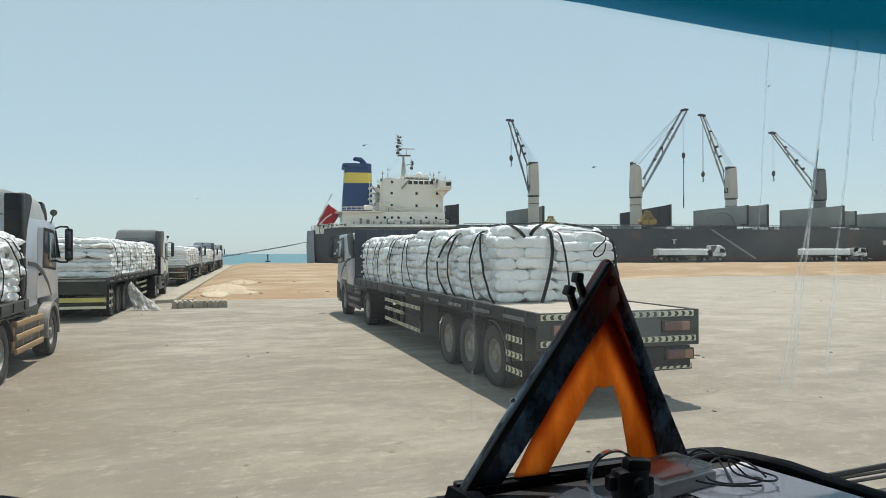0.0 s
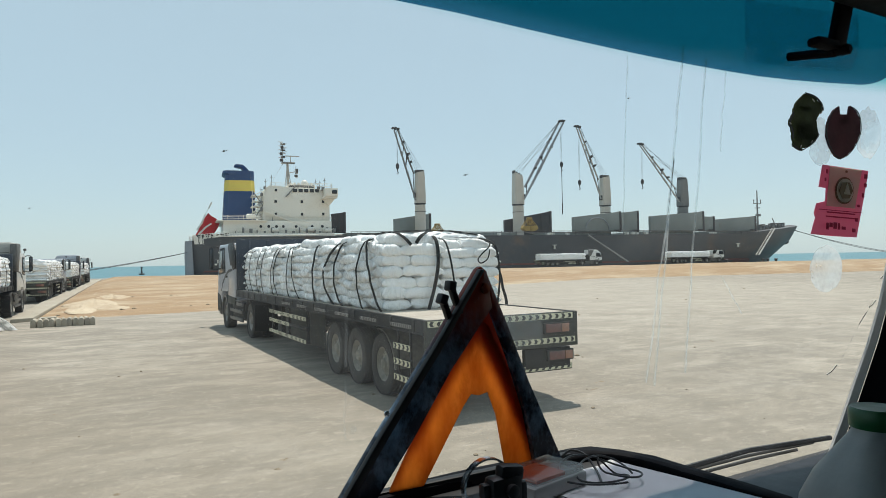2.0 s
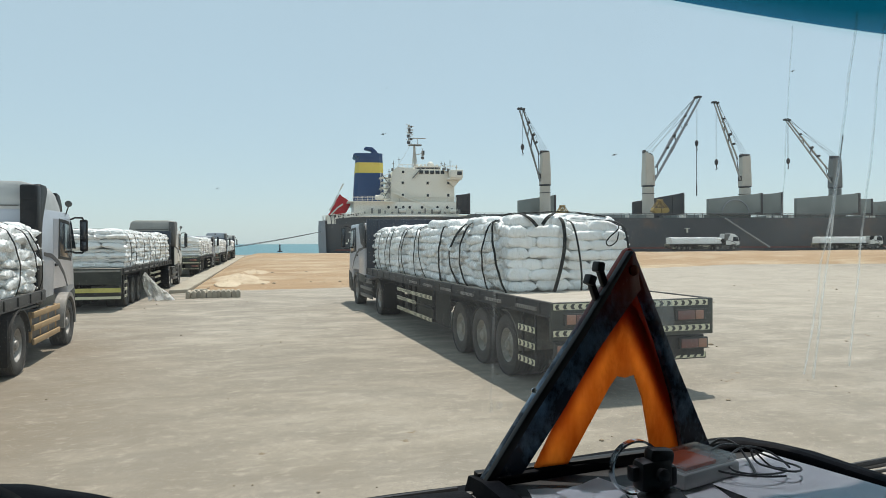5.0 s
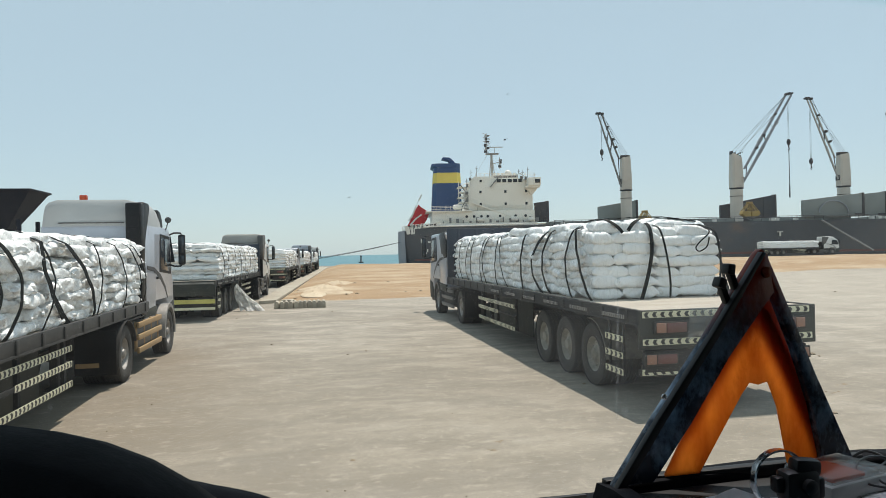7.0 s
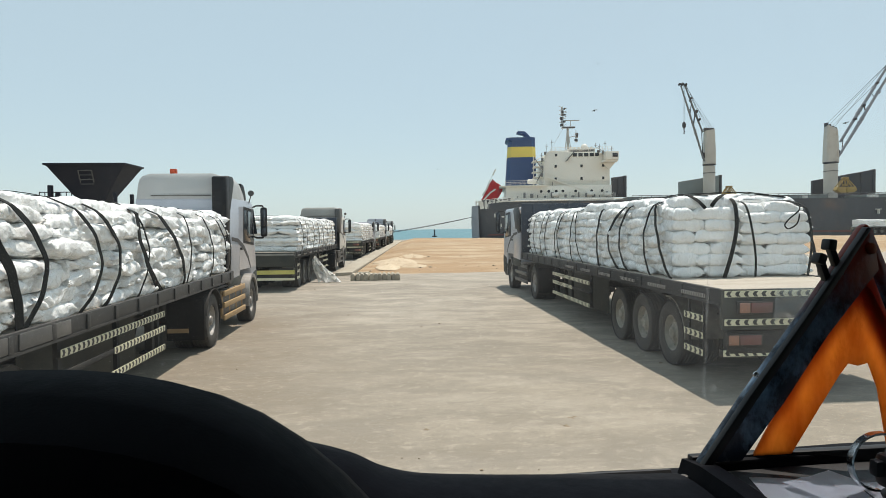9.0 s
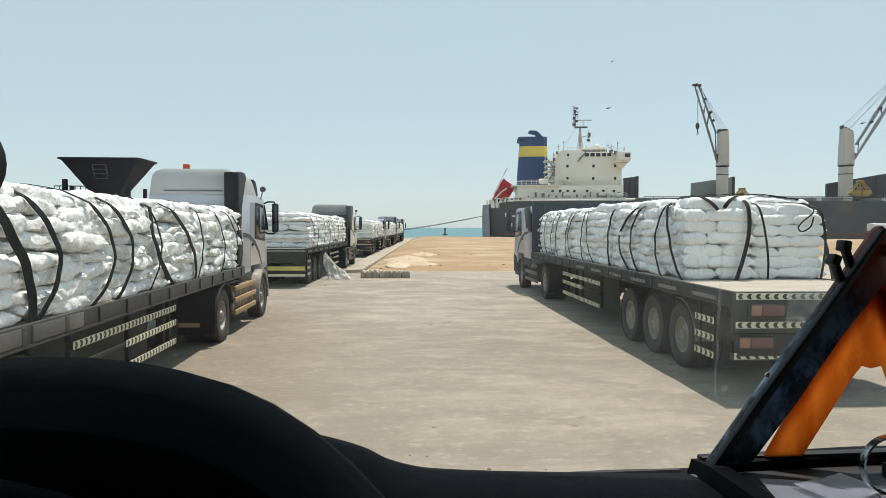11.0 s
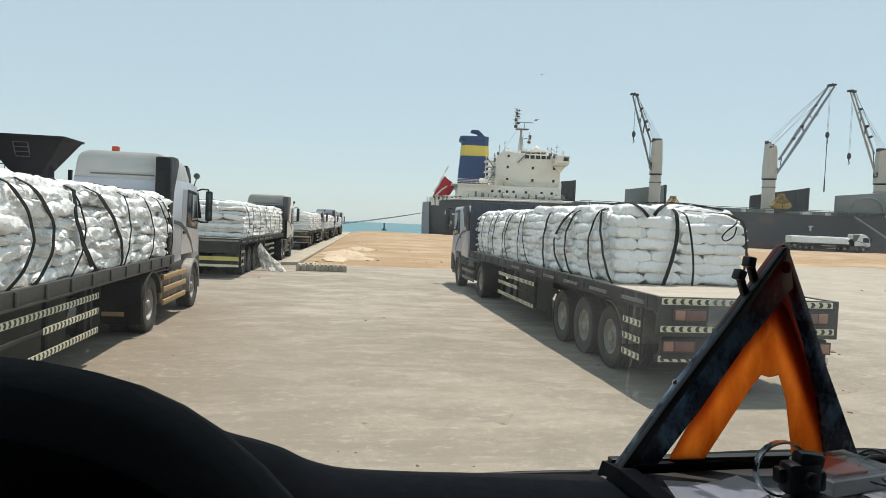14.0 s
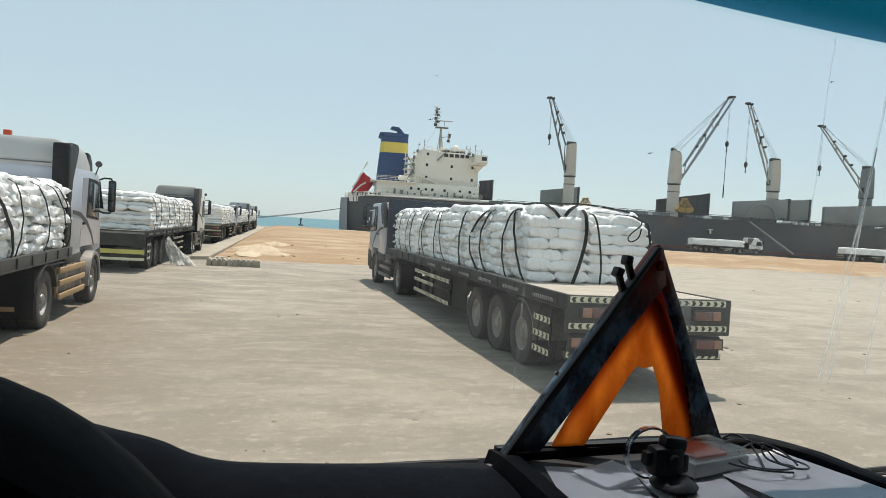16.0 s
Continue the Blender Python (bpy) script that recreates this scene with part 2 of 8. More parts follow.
def see_through(name, tint, gloss=0.02, rough=0.02, haze=None, haze_amount=0.0, mottle=0.0, fade=None, grime=None):
    """Thin clear or tinted sheet: lets light through, mirrors a little; haze may be patchy, the tint may fade in with height."""
    m = bpy.data.materials.new(name)
    m.use_nodes = True
    nt = m.node_tree
    n, l = nt.nodes, nt.links
    n.remove(n["Principled BSDF"])
    t = n.new("ShaderNodeBsdfTransparent")
    t.inputs["Color"].default_value = (*tint, 1)
    co = n.new("ShaderNodeTexCoord")
    if fade:
        sp = n.new("ShaderNodeSeparateXYZ")
        l.new(co.outputs["Object"], sp.inputs[0])
        fr = n.new("ShaderNodeMapRange")
        fr.interpolation_type = 'SMOOTHSTEP'
        fr.inputs["From Min"].default_value, fr.inputs["From Max"].default_value = fade
        bow = n.new("ShaderNodeMath")
        bow.operation = 'MULTIPLY_ADD'
        bow.inputs[1].default_value = 0.04
        l.new(sp.outputs["X"], bow.inputs[0])
        up = n.new("ShaderNodeMath")
        up.operation = 'ADD'
        up.inputs[1].default_value = -0.048
        l.new(sp.outputs["Z"], up.inputs[0])
        l.new(up.outputs[0], bow.inputs[2])
        l.new(bow.outputs[0], fr.inputs["Value"])
        fm = n.new("ShaderNodeMix")
        fm.data_type = 'RGBA'
        fm.inputs["A"].default_value = (1, 1, 1, 1)
        fm.inputs["B"].default_value = (*tint, 1)
        l.new(fr.outputs[0], fm.inputs["Factor"])
        l.new(fm.outputs["Result"], t.inputs["Color"])
    g = n.new("ShaderNodeBsdfGlossy")
    g.inputs["Roughness"].default_value = rough
    mx = n.new("ShaderNodeMixShader")
    mx.inputs[0].default_value = gloss
    l.new(t.outputs[0], mx.inputs[1])
    l.new(g.outputs[0], mx.inputs[2])
    last = mx
    if haze:
        d = n.new("ShaderNodeBsdfTranslucent")
        d.inputs["Color"].default_value = (*haze, 1)
        m2 = n.new("ShaderNodeMixShader")
        m2.inputs[0].default_value = haze_amount
        if mottle:
            ns = n.new("ShaderNodeTexNoise")
            ns.inputs["Scale"].default_value = mottle
            ns.inputs["Detail"].default_value = 5.0
            ns.inputs["Roughness"].default_value = 0.65
            l.new(co.outputs["Object"], ns.inputs["Vector"])
            mr = n.new("ShaderNodeMapRange")
            mr.inputs["From Min"].default_value, mr.inputs["From Max"].default_value = 0.36, 0.66
            mr.inputs["To Min"].default_value, mr.inputs["To Max"].default_value = haze_amount * 0.25, haze_amount * 1.6
            l.new(ns.outputs["Fac"], mr.inputs["Value"])
            amount = mr.outputs[0]
            if grime:
                # the pane is dustier towards the passenger's side
                sg = n.new("ShaderNodeSeparateXYZ")
                l.new(co.outputs["Object"], sg.inputs[0])
                gr = n.new("ShaderNodeMapRange")
                gr.interpolation_type = 'SMOOTHSTEP'
                gr.inputs["From Min"].default_value, gr.inputs["From Max"].default_value = grime
                gr.inputs["To Min"].default_value = 0.45
                l.new(sg.outputs["X"], gr.inputs["Value"])
                gm = n.new("ShaderNodeMath")
                gm.operation = 'MULTIPLY'
                l.new(amount, gm.inputs[0])
                l.new(gr.outputs[0], gm.inputs[1])
                amount = gm.outputs[0]
            l.new(amount, m2.inputs[0])
        l.new(mx.outputs[0], m2.inputs[1])
        l.new(d.outputs[0], m2.inputs[2])
        last = m2
    l.new(last.outputs[0], n["Material Output"].inputs["Surface"])
    return m


def flush(name, bm, mat, smooth=False):
    me = bpy.data.meshes.new(name)
    bmesh.ops.recalc_face_normals(bm, faces=bm.faces)
    bm.to_mesh(me)
    bm.free()
    if smooth:
        me.polygons.foreach_set("use_smooth", [True] * len(me.polygons))
        me.set_sharp_from_angle(angle=radians(38))
    me.materials.append(mat)
    return me


def part(name, bm, mat, parent, label="", smooth=True):
    ob = new(name, flush(name, bm, mat, smooth) if isinstance(bm, bmesh.types.BMesh) else bm)
    ob.parent = parent
    if label:
        tagged(ob, label)
    return ob


def thing(name, m, label, category, group="", kind=""):
    ob = new(name)
    ob.empty_display_size = 0.3
    ob.matrix_world = m
    return tagged(ob, label, category, group, kind)


def solid(name, bm, mat, m, label, category, group="", kind="", smooth=True):
    ob = new(name, flush(name, bm, mat, smooth))
    ob.matrix_world = m
    return tagged(ob, label, category, group, kind)


def B():
    return bmesh.new()


def box(bm, x0, x1, y0, y1, z0, z1, r=0.0, m=None):
    """A box with rounded edges of radius r."""
    t = bmesh.new()
    bmesh.ops.create_cube(t, size=1)
    bmesh.ops.transform(t, matrix=Matrix.LocRotScale(((x0 + x1) / 2, (y0 + y1) / 2, (z0 + z1) / 2), None,
                                                    (x1 - x0, y1 - y0, z1 - z0)), verts=t.verts)
    if r:
        bmesh.ops.bevel(t, geom=t.edges[:], offset=r, segments=2, affect='EDGES', profile=0.5)
    if m is not None:
        bmesh.ops.transform(t, matrix=m, verts=t.verts)
    me = bpy.data.meshes.new("t")
    t.to_mesh(me)
    t.free()
    bm.from_mesh(me)
    bpy.data.meshes.remove(me)
    return bm


def prism(bm, pts, axis, a, b, r=0.0):
    """A flat outline (list of pairs) pushed along an axis from a to b. axis 'x': pairs are (y, z); 'y': (x, z); 'z': (x, y)."""
    t = bmesh.new()

    def at(p, h):
        return {'x': (h, p[0], p[1]), 'y': (p[0], h, p[1]), 'z': (p[0], p[1], h)}[axis]
    lo = [t.verts.new(at(p, a)) for p in pts]
    hi = [t.verts.new(at(p, b)) for p in pts]
    t.faces.new(lo)
    t.faces.new(hi[::-1])
    for i in range(len(pts)):
        j = (i + 1) % len(pts)
        t.faces.new((lo[i], hi[i], hi[j], lo[j]))
    bmesh.ops.recalc_face_normals(t, faces=t.faces)
    if r:
        bmesh.ops.bevel(t, geom=t.edges[:], offset=r, segments=2, affect='EDGES', profile=0.5)
    me = bpy.data.meshes.new("t")
    t.to_mesh(me)
    t.free()
    bm.from_mesh(me)
    bpy.data.meshes.remove(me)
    return bm


def rod(bm, p, q, r, seg=8, r2=None):
    """A round bar from p to q."""
    p, q = Vector(p), Vector(q)
    d = q - p
    if d.length < 1e-6:
        return bm
    rot = d.to_track_quat('Z', 'Y').to_matrix().to_4x4()
    r2 = r if r2 is None else r2
    rings = []
    for h, rad in ((0, r), (d.length, r2)):
        rings.append([bm.verts.new(Matrix.Translation(p) @ rot @ Vector((rad * math.cos(2 * math.pi * k / seg), rad * math.sin(2 * math.pi * k / seg), h))) for k in range(seg)])
    for k in range(seg):
        j = (k + 1) % seg
        bm.faces.new((rings[0][k], rings[0][j], rings[1][j], rings[1][k]))
    bm.faces.new(rings[0][::-1])
    bm.faces.new(rings[1])
    return bm


def lathe(bm, prof, seg=24, m=None, ring=False):
    """A profile of (radius, height) turned round z, then moved by m; a ring closes on itself."""
    m = m or Matrix.Identity(4)
    rings = [[bm.verts.new(m @ Vector((r * math.cos(2 * math.pi * k / seg), r * math.sin(2 * math.pi * k / seg), h))) for k in range(seg)] for r, h in prof]
    for a, b in zip(rings, rings[1:] + (rings[:1] if ring else [])):
        for k in range(seg):
            j = (k + 1) % seg
            bm.faces.new((a[k], a[j], b[j], b[k]))
    if not ring:
        bm.faces.new(rings[0][::-1])
        bm.faces.new(rings[-1])
    return bm


def tube(bm, pts, r, seg=6):
    """A round cord along points."""
    pts = [Vector(p) for p in pts]
    rings = []
    for i, p in enumerate(pts):
        d = (pts[min(i + 1, len(pts) - 1)] - pts[max(i - 1, 0)]).normalized()
        rot = d.to_track_quat('Z', 'Y').to_matrix()
        rings.append([bm.verts.new(p + rot @ Vector((r * math.cos(2 * math.pi * k / seg), r * math.sin(2 * math.pi * k / seg), 0))) for k in range(seg)])
    for a, b in zip(rings, rings[1:]):
        for k in range(seg):
            j = (k + 1) % seg
            bm.faces.new((a[k], a[j], b[j], b[k]))
    bm.faces.new(rings[0][::-1])
    bm.faces.new(rings[-1])
    return bm


def ribbon(bm, pts, side, w, th):
    """A flat band of width w along side and thickness th through points."""
    pts = [Vector(p) for p in pts]
    rows = []
    for i, p in enumerate(pts):
        d = (pts[min(i + 1, len(pts) - 1)] - pts[max(i - 1, 0)]).normalized()
        s = Vector(side) - d * d.dot(Vector(side))
        s.normalize()
        u = d.cross(s)
        rows.append([bm.verts.new(p + s * (a * w / 2) + u * (b * th / 2)) for a, b in ((-1, -1), (1, -1), (1, 1), (-1, 1))])
    for a, b in zip(rows, rows[1:]):
        for k in range(4):
            j = (k + 1) % 4
            bm.faces.new((a[k], a[j], b[j], b[k]))
    bm.faces.new(rows[0][::-1])
    bm.faces.new(rows[-1])
    return bm


def loft(bm, rings, closed=True, caps=True):
    rs = [[bm.verts.new(p) for p in ring] for ring in rings]
    n = len(rs[0])
    for a, b in zip(rs, rs[1:]):
        for k in range(n if closed else n - 1):
            j = (k + 1) % n
            bm.faces.new((a[k], a[j], b[j], b[k]))
    if caps:
        bm.faces.new(rs[0][::-1])
        bm.faces.new(rs[-1])
    return bm


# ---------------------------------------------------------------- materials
M_GROUND = surface("compacted_ground", (0.308, 0.272, 0.220), (0.222, 0.195, 0.155), 0.92, grain=2.6, patch=0.30, bump=0.30, fine=30, stretch=(0.75, 1, 1), dirt_or_sheen=(0.350, 0.314, 0.262), dirt_or_sheen_at=0.56, ruts=True)
M_SAND = surface("brown_sand", (0.32, 0.212, 0.115), (0.24, 0.152, 0.078), 0.95, grain=0.8, patch=0.06, bump=0.4, fine=12, stretch=(0.5, 1, 1), dirt_or_sheen=(0.42, 0.335, 0.225), dirt_or_sheen_at=0.55)
M_PALE_SAND = surface("pale_sand", (0.52, 0.43, 0.31), (0.36, 0.27, 0.175), 0.95, grain=2.0, patch=0.2, bump=0.5)
M_STRIP = surface("strip_concrete", (0.37, 0.33, 0.26), (0.29, 0.255, 0.20), 0.85, grain=2.5, patch=0.3, bump=0.2)
M_KERB = surface("kerb_stone", (0.42, 0.38, 0.30), (0.30, 0.265, 0.21), 0.85, grain=6, patch=1.0, bump=0.3, spread=0.12)
M_SEA = surface("sea_water", (0.030, 0.155, 0.180), (0.024, 0.13, 0.16), 0.35, grain=0.12, patch=0.01, bump=0.6, fine=0.5)
M_TYRE = surface("tyre_rubber", (0.028, 0.027, 0.026), (0.066, 0.061, 0.053), 0.85, grain=9, patch=1.5, bump=0.2)
M_RIM = surface("rim_steel", (0.33, 0.32, 0.30), (0.20, 0.18, 0.16), 0.5, 0.3, grain=12, patch=3, bump=0.1)
M_RIM_DARK = surface("rim_dusty", (0.22, 0.21, 0.18), (0.12, 0.115, 0.10), 0.75, 0.1, grain=12, patch=3, bump=0.1)
M_RIM_DUSTY = surface("rim_pale_dust", (0.36, 0.34, 0.29), (0.20, 0.19, 0.16), 0.75, 0.1, grain=12, patch=3, bump=0.1)
M_CHASSIS = surface("chassis_paint", (0.028, 0.029, 0.030), (0.070, 0.064, 0.056), 0.75, grain=5, patch=1.0, bump=0.1, spec=0.15)
M_RAIL = surface("rail_paint", (0.030, 0.032, 0.035), (0.062, 0.058, 0.052), 0.75, grain=4, patch=0.8, bump=0.1, spec=0.15)
M_RAIL_GREY = surface("rail_grey", (0.15, 0.145, 0.138), (0.07, 0.068, 0.065), 0.5, 0.3, grain=4, patch=0.8, bump=0.1)
M_DECK = surface("deck_boards", (0.42, 0.38, 0.32), (0.30, 0.26, 0.21), 0.8, grain=5, patch=0.9, bump=0.25, stretch=(1, 4, 1))
M_REFLECT = surface("reflective_tape", (0.72, 0.70, 0.52), (0.58, 0.55, 0.38), 0.45, grain=14, patch=3, bump=0.03)
M_REFLECT_Y = surface("yellow_tape", (0.62, 0.56, 0.16), (0.48, 0.43, 0.12), 0.45, grain=14, patch=3, bump=0.03)
M_BLACK = surface("black_mark", (0.02, 0.02, 0.02), (0.045, 0.042, 0.038), 0.6, grain=14, patch=3, bump=0.03)
M_PANEL = surface("dark_panel", (0.032, 0.036, 0.033), (0.072, 0.072, 0.060), 0.7, grain=4, patch=0.8, bump=0.06, spec=0.2)
M_LAMP_RED = surface("red_lens", (0.16, 0.045, 0.037), (0.10, 0.048, 0.04), 0.4, grain=20, patch=4, bump=0.05, coat=0.5)
M_LAMP_AMBER = surface("amber_lens", (0.34, 0.15, 0.09), (0.24, 0.13, 0.09), 0.4, grain=20, patch=4, bump=0.05, coat=0.5)
M_SILVER = surface("silver_paint", (0.46, 0.48, 0.53), (0.37, 0.39, 0.43), 0.35, 0.2, grain=3, patch=0.6, bump=0.03, coat=0.3)
M_WHITE = surface("white_paint", (0.70, 0.70, 0.68), (0.58, 0.57, 0.54), 0.4, grain=3, patch=0.6, bump=0.04, coat=0.2)
M_GREYPANEL = surface("grey_panel", (0.42, 0.43, 0.425), (0.35, 0.355, 0.35), 0.5, grain=2, patch=0.5, bump=0.04)
M_BLUE_DARK = surface("dark_blue_paint", (0.018, 0.026, 0.042), (0.030, 0.036, 0.048), 0.45, grain=4, patch=0.7, bump=0.05)
M_PLASTIC = surface("black_plastic", (0.007, 0.007, 0.008), (0.013, 0.0125, 0.012), 0.5, grain=10, patch=2, bump=0.08, spec=0.25)
M_GLASS_DARK = surface("cab_glass", (0.02, 0.025, 0.03), (0.03, 0.035, 0.04), 0.12, grain=2, patch=0.5, bump=0.0, spec=0.16)
M_MIRROR = surface("mirror_glass", (0.10, 0.11, 0.12), (0.08, 0.085, 0.09), 0.12, 0.6, grain=2, patch=0.5, bump=0.0)
M_WOOD = surface("crate_wood", (0.42, 0.28, 0.14), (0.30, 0.19, 0.09), 0.75, grain=9, patch=2, bump=0.3, stretch=(1, 0.2, 1))
M_SACK = surface("white_sack", (0.93, 0.93, 0.915), (0.84, 0.845, 0.825), 0.26, grain=5, patch=2.2, bump=0.75, fine=30, spread=0.04, translucent=0.04, crease=0.85)
M_STRAP = surface("black_strap", (0.007, 0.008, 0.008), (0.016, 0.017, 0.015), 0.75, grain=30, patch=5, bump=0.1, spec=0.15)
M_TARP = surface("white_tarp", (0.90, 0.90, 0.89), (0.82, 0.82, 0.80), 0.4, grain=5, patch=1.2, bump=0.4, translucent=0.5)
M_HULL = surface("hull_paint", (0.046, 0.052, 0.060), (0.072, 0.072, 0.076), 0.5, grain=0.45, patch=0.08, bump=0.05, dirt_or_sheen=(0.12, 0.085, 0.066), dirt_or_sheen_at=0.60)
M_BOOT = surface("boot_topping", (0.17, 0.055, 0.045), (0.11, 0.05, 0.045), 0.7, grain=0.5, patch=0.08, bump=0.05)
M_TRANSOM = surface("transom_paint", (0.28, 0.30, 0.33), (0.22, 0.235, 0.26), 0.5, grain=0.5, patch=0.1, bump=0.04)
M_CREAM = surface("cream_paint", (0.85, 0.82, 0.74), (0.78, 0.74, 0.65), 0.5, grain=0.8, patch=0.15, bump=0.03, dirt_or_sheen=(0.50, 0.38, 0.25), dirt_or_sheen_at=0.70)
M_SHIPWHITE = surface("ship_white", (0.76, 0.74, 0.68), (0.66, 0.63, 0.56), 0.5, grain=0.8, patch=0.15, bump=0.03)
M_FUNNEL = surface("funnel_blue", (0.011, 0.048, 0.150), (0.020, 0.060, 0.160), 0.5, grain=0.7, patch=0.15, bump=0.03)
M_BAND = surface("funnel_yellow", (0.72, 0.56, 0.10), (0.62, 0.48, 0.10), 0.5, grain=0.7, patch=0.2, bump=0.03)
M_CRANE = surface("crane_buff", (0.60, 0.55, 0.48), (0.48, 0.43, 0.37), 0.55, grain=0.6, patch=0.12, bump=0.04, dirt_or_sheen=(0.34, 0.24, 0.16), dirt_or_sheen_at=0.68)
M_CRANE_GREY = surface("crane_grey", (0.20, 0.20, 0.19), (0.15, 0.15, 0.145), 0.55, grain=0.6, patch=0.12, bump=0.04)
M_HATCH = surface("hatch_grey", (0.25, 0.27, 0.255), (0.18, 0.195, 0.185), 0.6, grain=0.4, patch=0.08, bump=0.05, dirt_or_sheen=(0.16, 0.105, 0.07), dirt_or_sheen_at=0.7)
M_STEEL_DARK = surface("dark_steel", (0.050, 0.052, 0.060), (0.075, 0.066, 0.06), 0.6, 0.1, grain=1.2, patch=0.3, bump=0.08, dirt_or_sheen=(0.13, 0.07, 0.04), dirt_or_sheen_at=0.68)
M_HOPPER = surface("hopper_steel", (0.018, 0.020, 0.029), (0.034, 0.032, 0.036), 0.65, grain=1.0, patch=0.3, bump=0.08, spec=0.12)
M_GRAB = surface("grab_yellow", (0.40, 0.27, 0.07), (0.26, 0.17, 0.06), 0.6, grain=2, patch=0.4, bump=0.1)
M_ROPE = surface("mooring_rope", (0.10, 0.105, 0.11), (0.06, 0.065, 0.07), 0.9, grain=4, patch=0.5, bump=0.1)
M_FLAG = surface("red_flag", (0.60, 0.05, 0.055), (0.50, 0.04, 0.045), 0.7, grain=3, patch=0.6, bump=0.1, translucent=0.25)
M_DASH = surface("dash_plastic", (0.010, 0.0105, 0.012), (0.016, 0.0165, 0.018), 0.6, grain=40, patch=6, bump=0.12, fine=400)
M_HOOD = surface("hood_plastic", (0.0036, 0.0040, 0.0058), (0.0052, 0.0056, 0.0075), 0.75, grain=40, patch=6, bump=0.1, fine=400, spec=0.08)
M_DASH_GREY = surface("dash_grey", (0.075, 0.075, 0.074), (0.055, 0.055, 0.054), 0.7, grain=30, patch=4, bump=0.12, fine=400)
M_LINING = surface("cab_lining", (0.030, 0.030, 0.032), (0.045, 0.044, 0.043), 0.85, grain=20, patch=3, bump=0.1)
M_PILLAR = surface("pillar_trim", (0.60, 0.60, 0.58), (0.52, 0.52, 0.50), 0.6, grain=20, patch=3, bump=0.05)
# the pale blue patches paint sky sheen onto the glossy case
M_TRI_BLACK = surface("triangle_case", (0.010, 0.014, 0.024), (0.020, 0.031, 0.050), 0.25, grain=24, patch=6, bump=0.10, dirt_or_sheen=(0.30, 0.45, 0.60), dirt_or_sheen_at=0.57, translucent=0.45, stretch=(1, 1, 0.6), fade=(2.10, 2.19, (0.20, 0.030, 0.014)))
M_TRI_RED = surface("triangle_red", (0.40, 0.075, 0.018), (0.22, 0.030, 0.012), 0.25, grain=30, patch=5, bump=0.08, translucent=0.6)
M_TRI_ORANGE = surface("triangle_orange", (0.98, 0.50, 0.15), (0.64, 0.24, 0.055), 0.35, grain=22, patch=11, bump=0.5, fine=90, translucent=0.80, dirt_or_sheen=(0.42, 0.10, 0.015), dirt_or_sheen_at=0.60, stretch=(1, 1, 0.45), fade=(2.08, 2.17, (0.34, 0.032, 0.009)))
M_PAPER = surface("paper", (0.90, 0.91, 0.93), (0.86, 0.87, 0.89), 0.8, grain=20, patch=4, bump=0.03)
M_GREEN = surface("green_cap", (0.012, 0.10, 0.035), (0.012, 0.08, 0.03), 0.4, grain=30, patch=5, bump=0.05)
M_JUG = surface("milky_plastic", (0.46, 0.50, 0.51), (0.38, 0.42, 0.43), 0.3, grain=12, patch=3, bump=0.08, translucent=0.45)
M_CABLE = surface("cable_black", (0.012, 0.012, 0.013), (0.02, 0.02, 0.02), 0.45, grain=60, patch=8, bump=0.05)
M_CHROME = surface("chrome", (0.70, 0.70, 0.70), (0.6, 0.6, 0.6), 0.18, 1.0, grain=30, patch=5, bump=0.02)
M_PINK = surface("pink_paper", (0.94, 0.36, 0.52), (0.90, 0.30, 0.46), 0.8, grain=25, patch=6, bump=0.05, translucent=0.35)
M_CARD = surface("grey_card", (0.86, 0.83, 0.75), (0.74, 0.71, 0.63), 0.8, grain=25, patch=6, bump=0.03, translucent=0.6)
M_BROWN = surface("brown_print", (0.26, 0.19, 0.12), (0.20, 0.14, 0.09), 0.8, grain=25, patch=6, bump=0.02)
M_STICK_GREEN = surface("olive_sticker", (0.155, 0.175, 0.085), (0.075, 0.088, 0.040), 0.30, grain=30, patch=14, bump=0.12, translucent=0.6, spec=0.2)
M_STICK_RED = surface("maroon_sticker", (0.21, 0.105, 0.115), (0.145, 0.072, 0.082), 0.4, grain=30, patch=14, bump=0.08, translucent=0.6, spec=0.2)
M_WINDSCREEN = see_through("windscreen_glass", (0.975, 0.985, 0.985), 0.004, 0.02, (0.85, 0.88, 0.90), 0.036, 3.0, grime=(-0.3, 0.5))
M_RESIDUE = see_through("sticker_residue", (0.96, 0.97, 0.97), 0.02, 0.3, (0.78, 0.81, 0.82), 0.36, 7.0)
M_STREAK = see_through("dried_streak", (0.97, 0.98, 0.98), 0.02, 0.4, (0.9, 0.92, 0.92), 0.06, 9.0)
M_TEAL = see_through("teal_shade_band", (0.06, 0.58, 0.54), 0.004, fade=(2.645, 2.71))
M_VISOR = see_through("blue_visor", (0.05, 0.20, 0.30), 0.015, 0.08, (0.02, 0.20, 0.32), 0.03, 5.0)
M_WRAP = see_through("clear_wrap", (0.88, 0.90, 0.91), 0.06, 0.25, (0.80, 0.84, 0.86), 0.13, 6.0)
M_VISOR_THIN = see_through("thin_visor", (0.62, 0.74, 0.80), 0.01, 0.08)
# for the unseen sun-dimming plate above the windscreen
M_SUN_DIM = see_through("sun_dim_sheet", (0.52, 0.54, 0.60), 0.03, 0.1)
M_CLEARBOX = see_through("clear_lid", (0.75, 0.78, 0.78), 0.10, 0.1, (0.7, 0.72, 0.72), 0.25)
M_WIN = surface("ship_window", (0.02, 0.022, 0.025), (0.035, 0.036, 0.04), 0.2, grain=1, patch=0.3, bump=0.0)
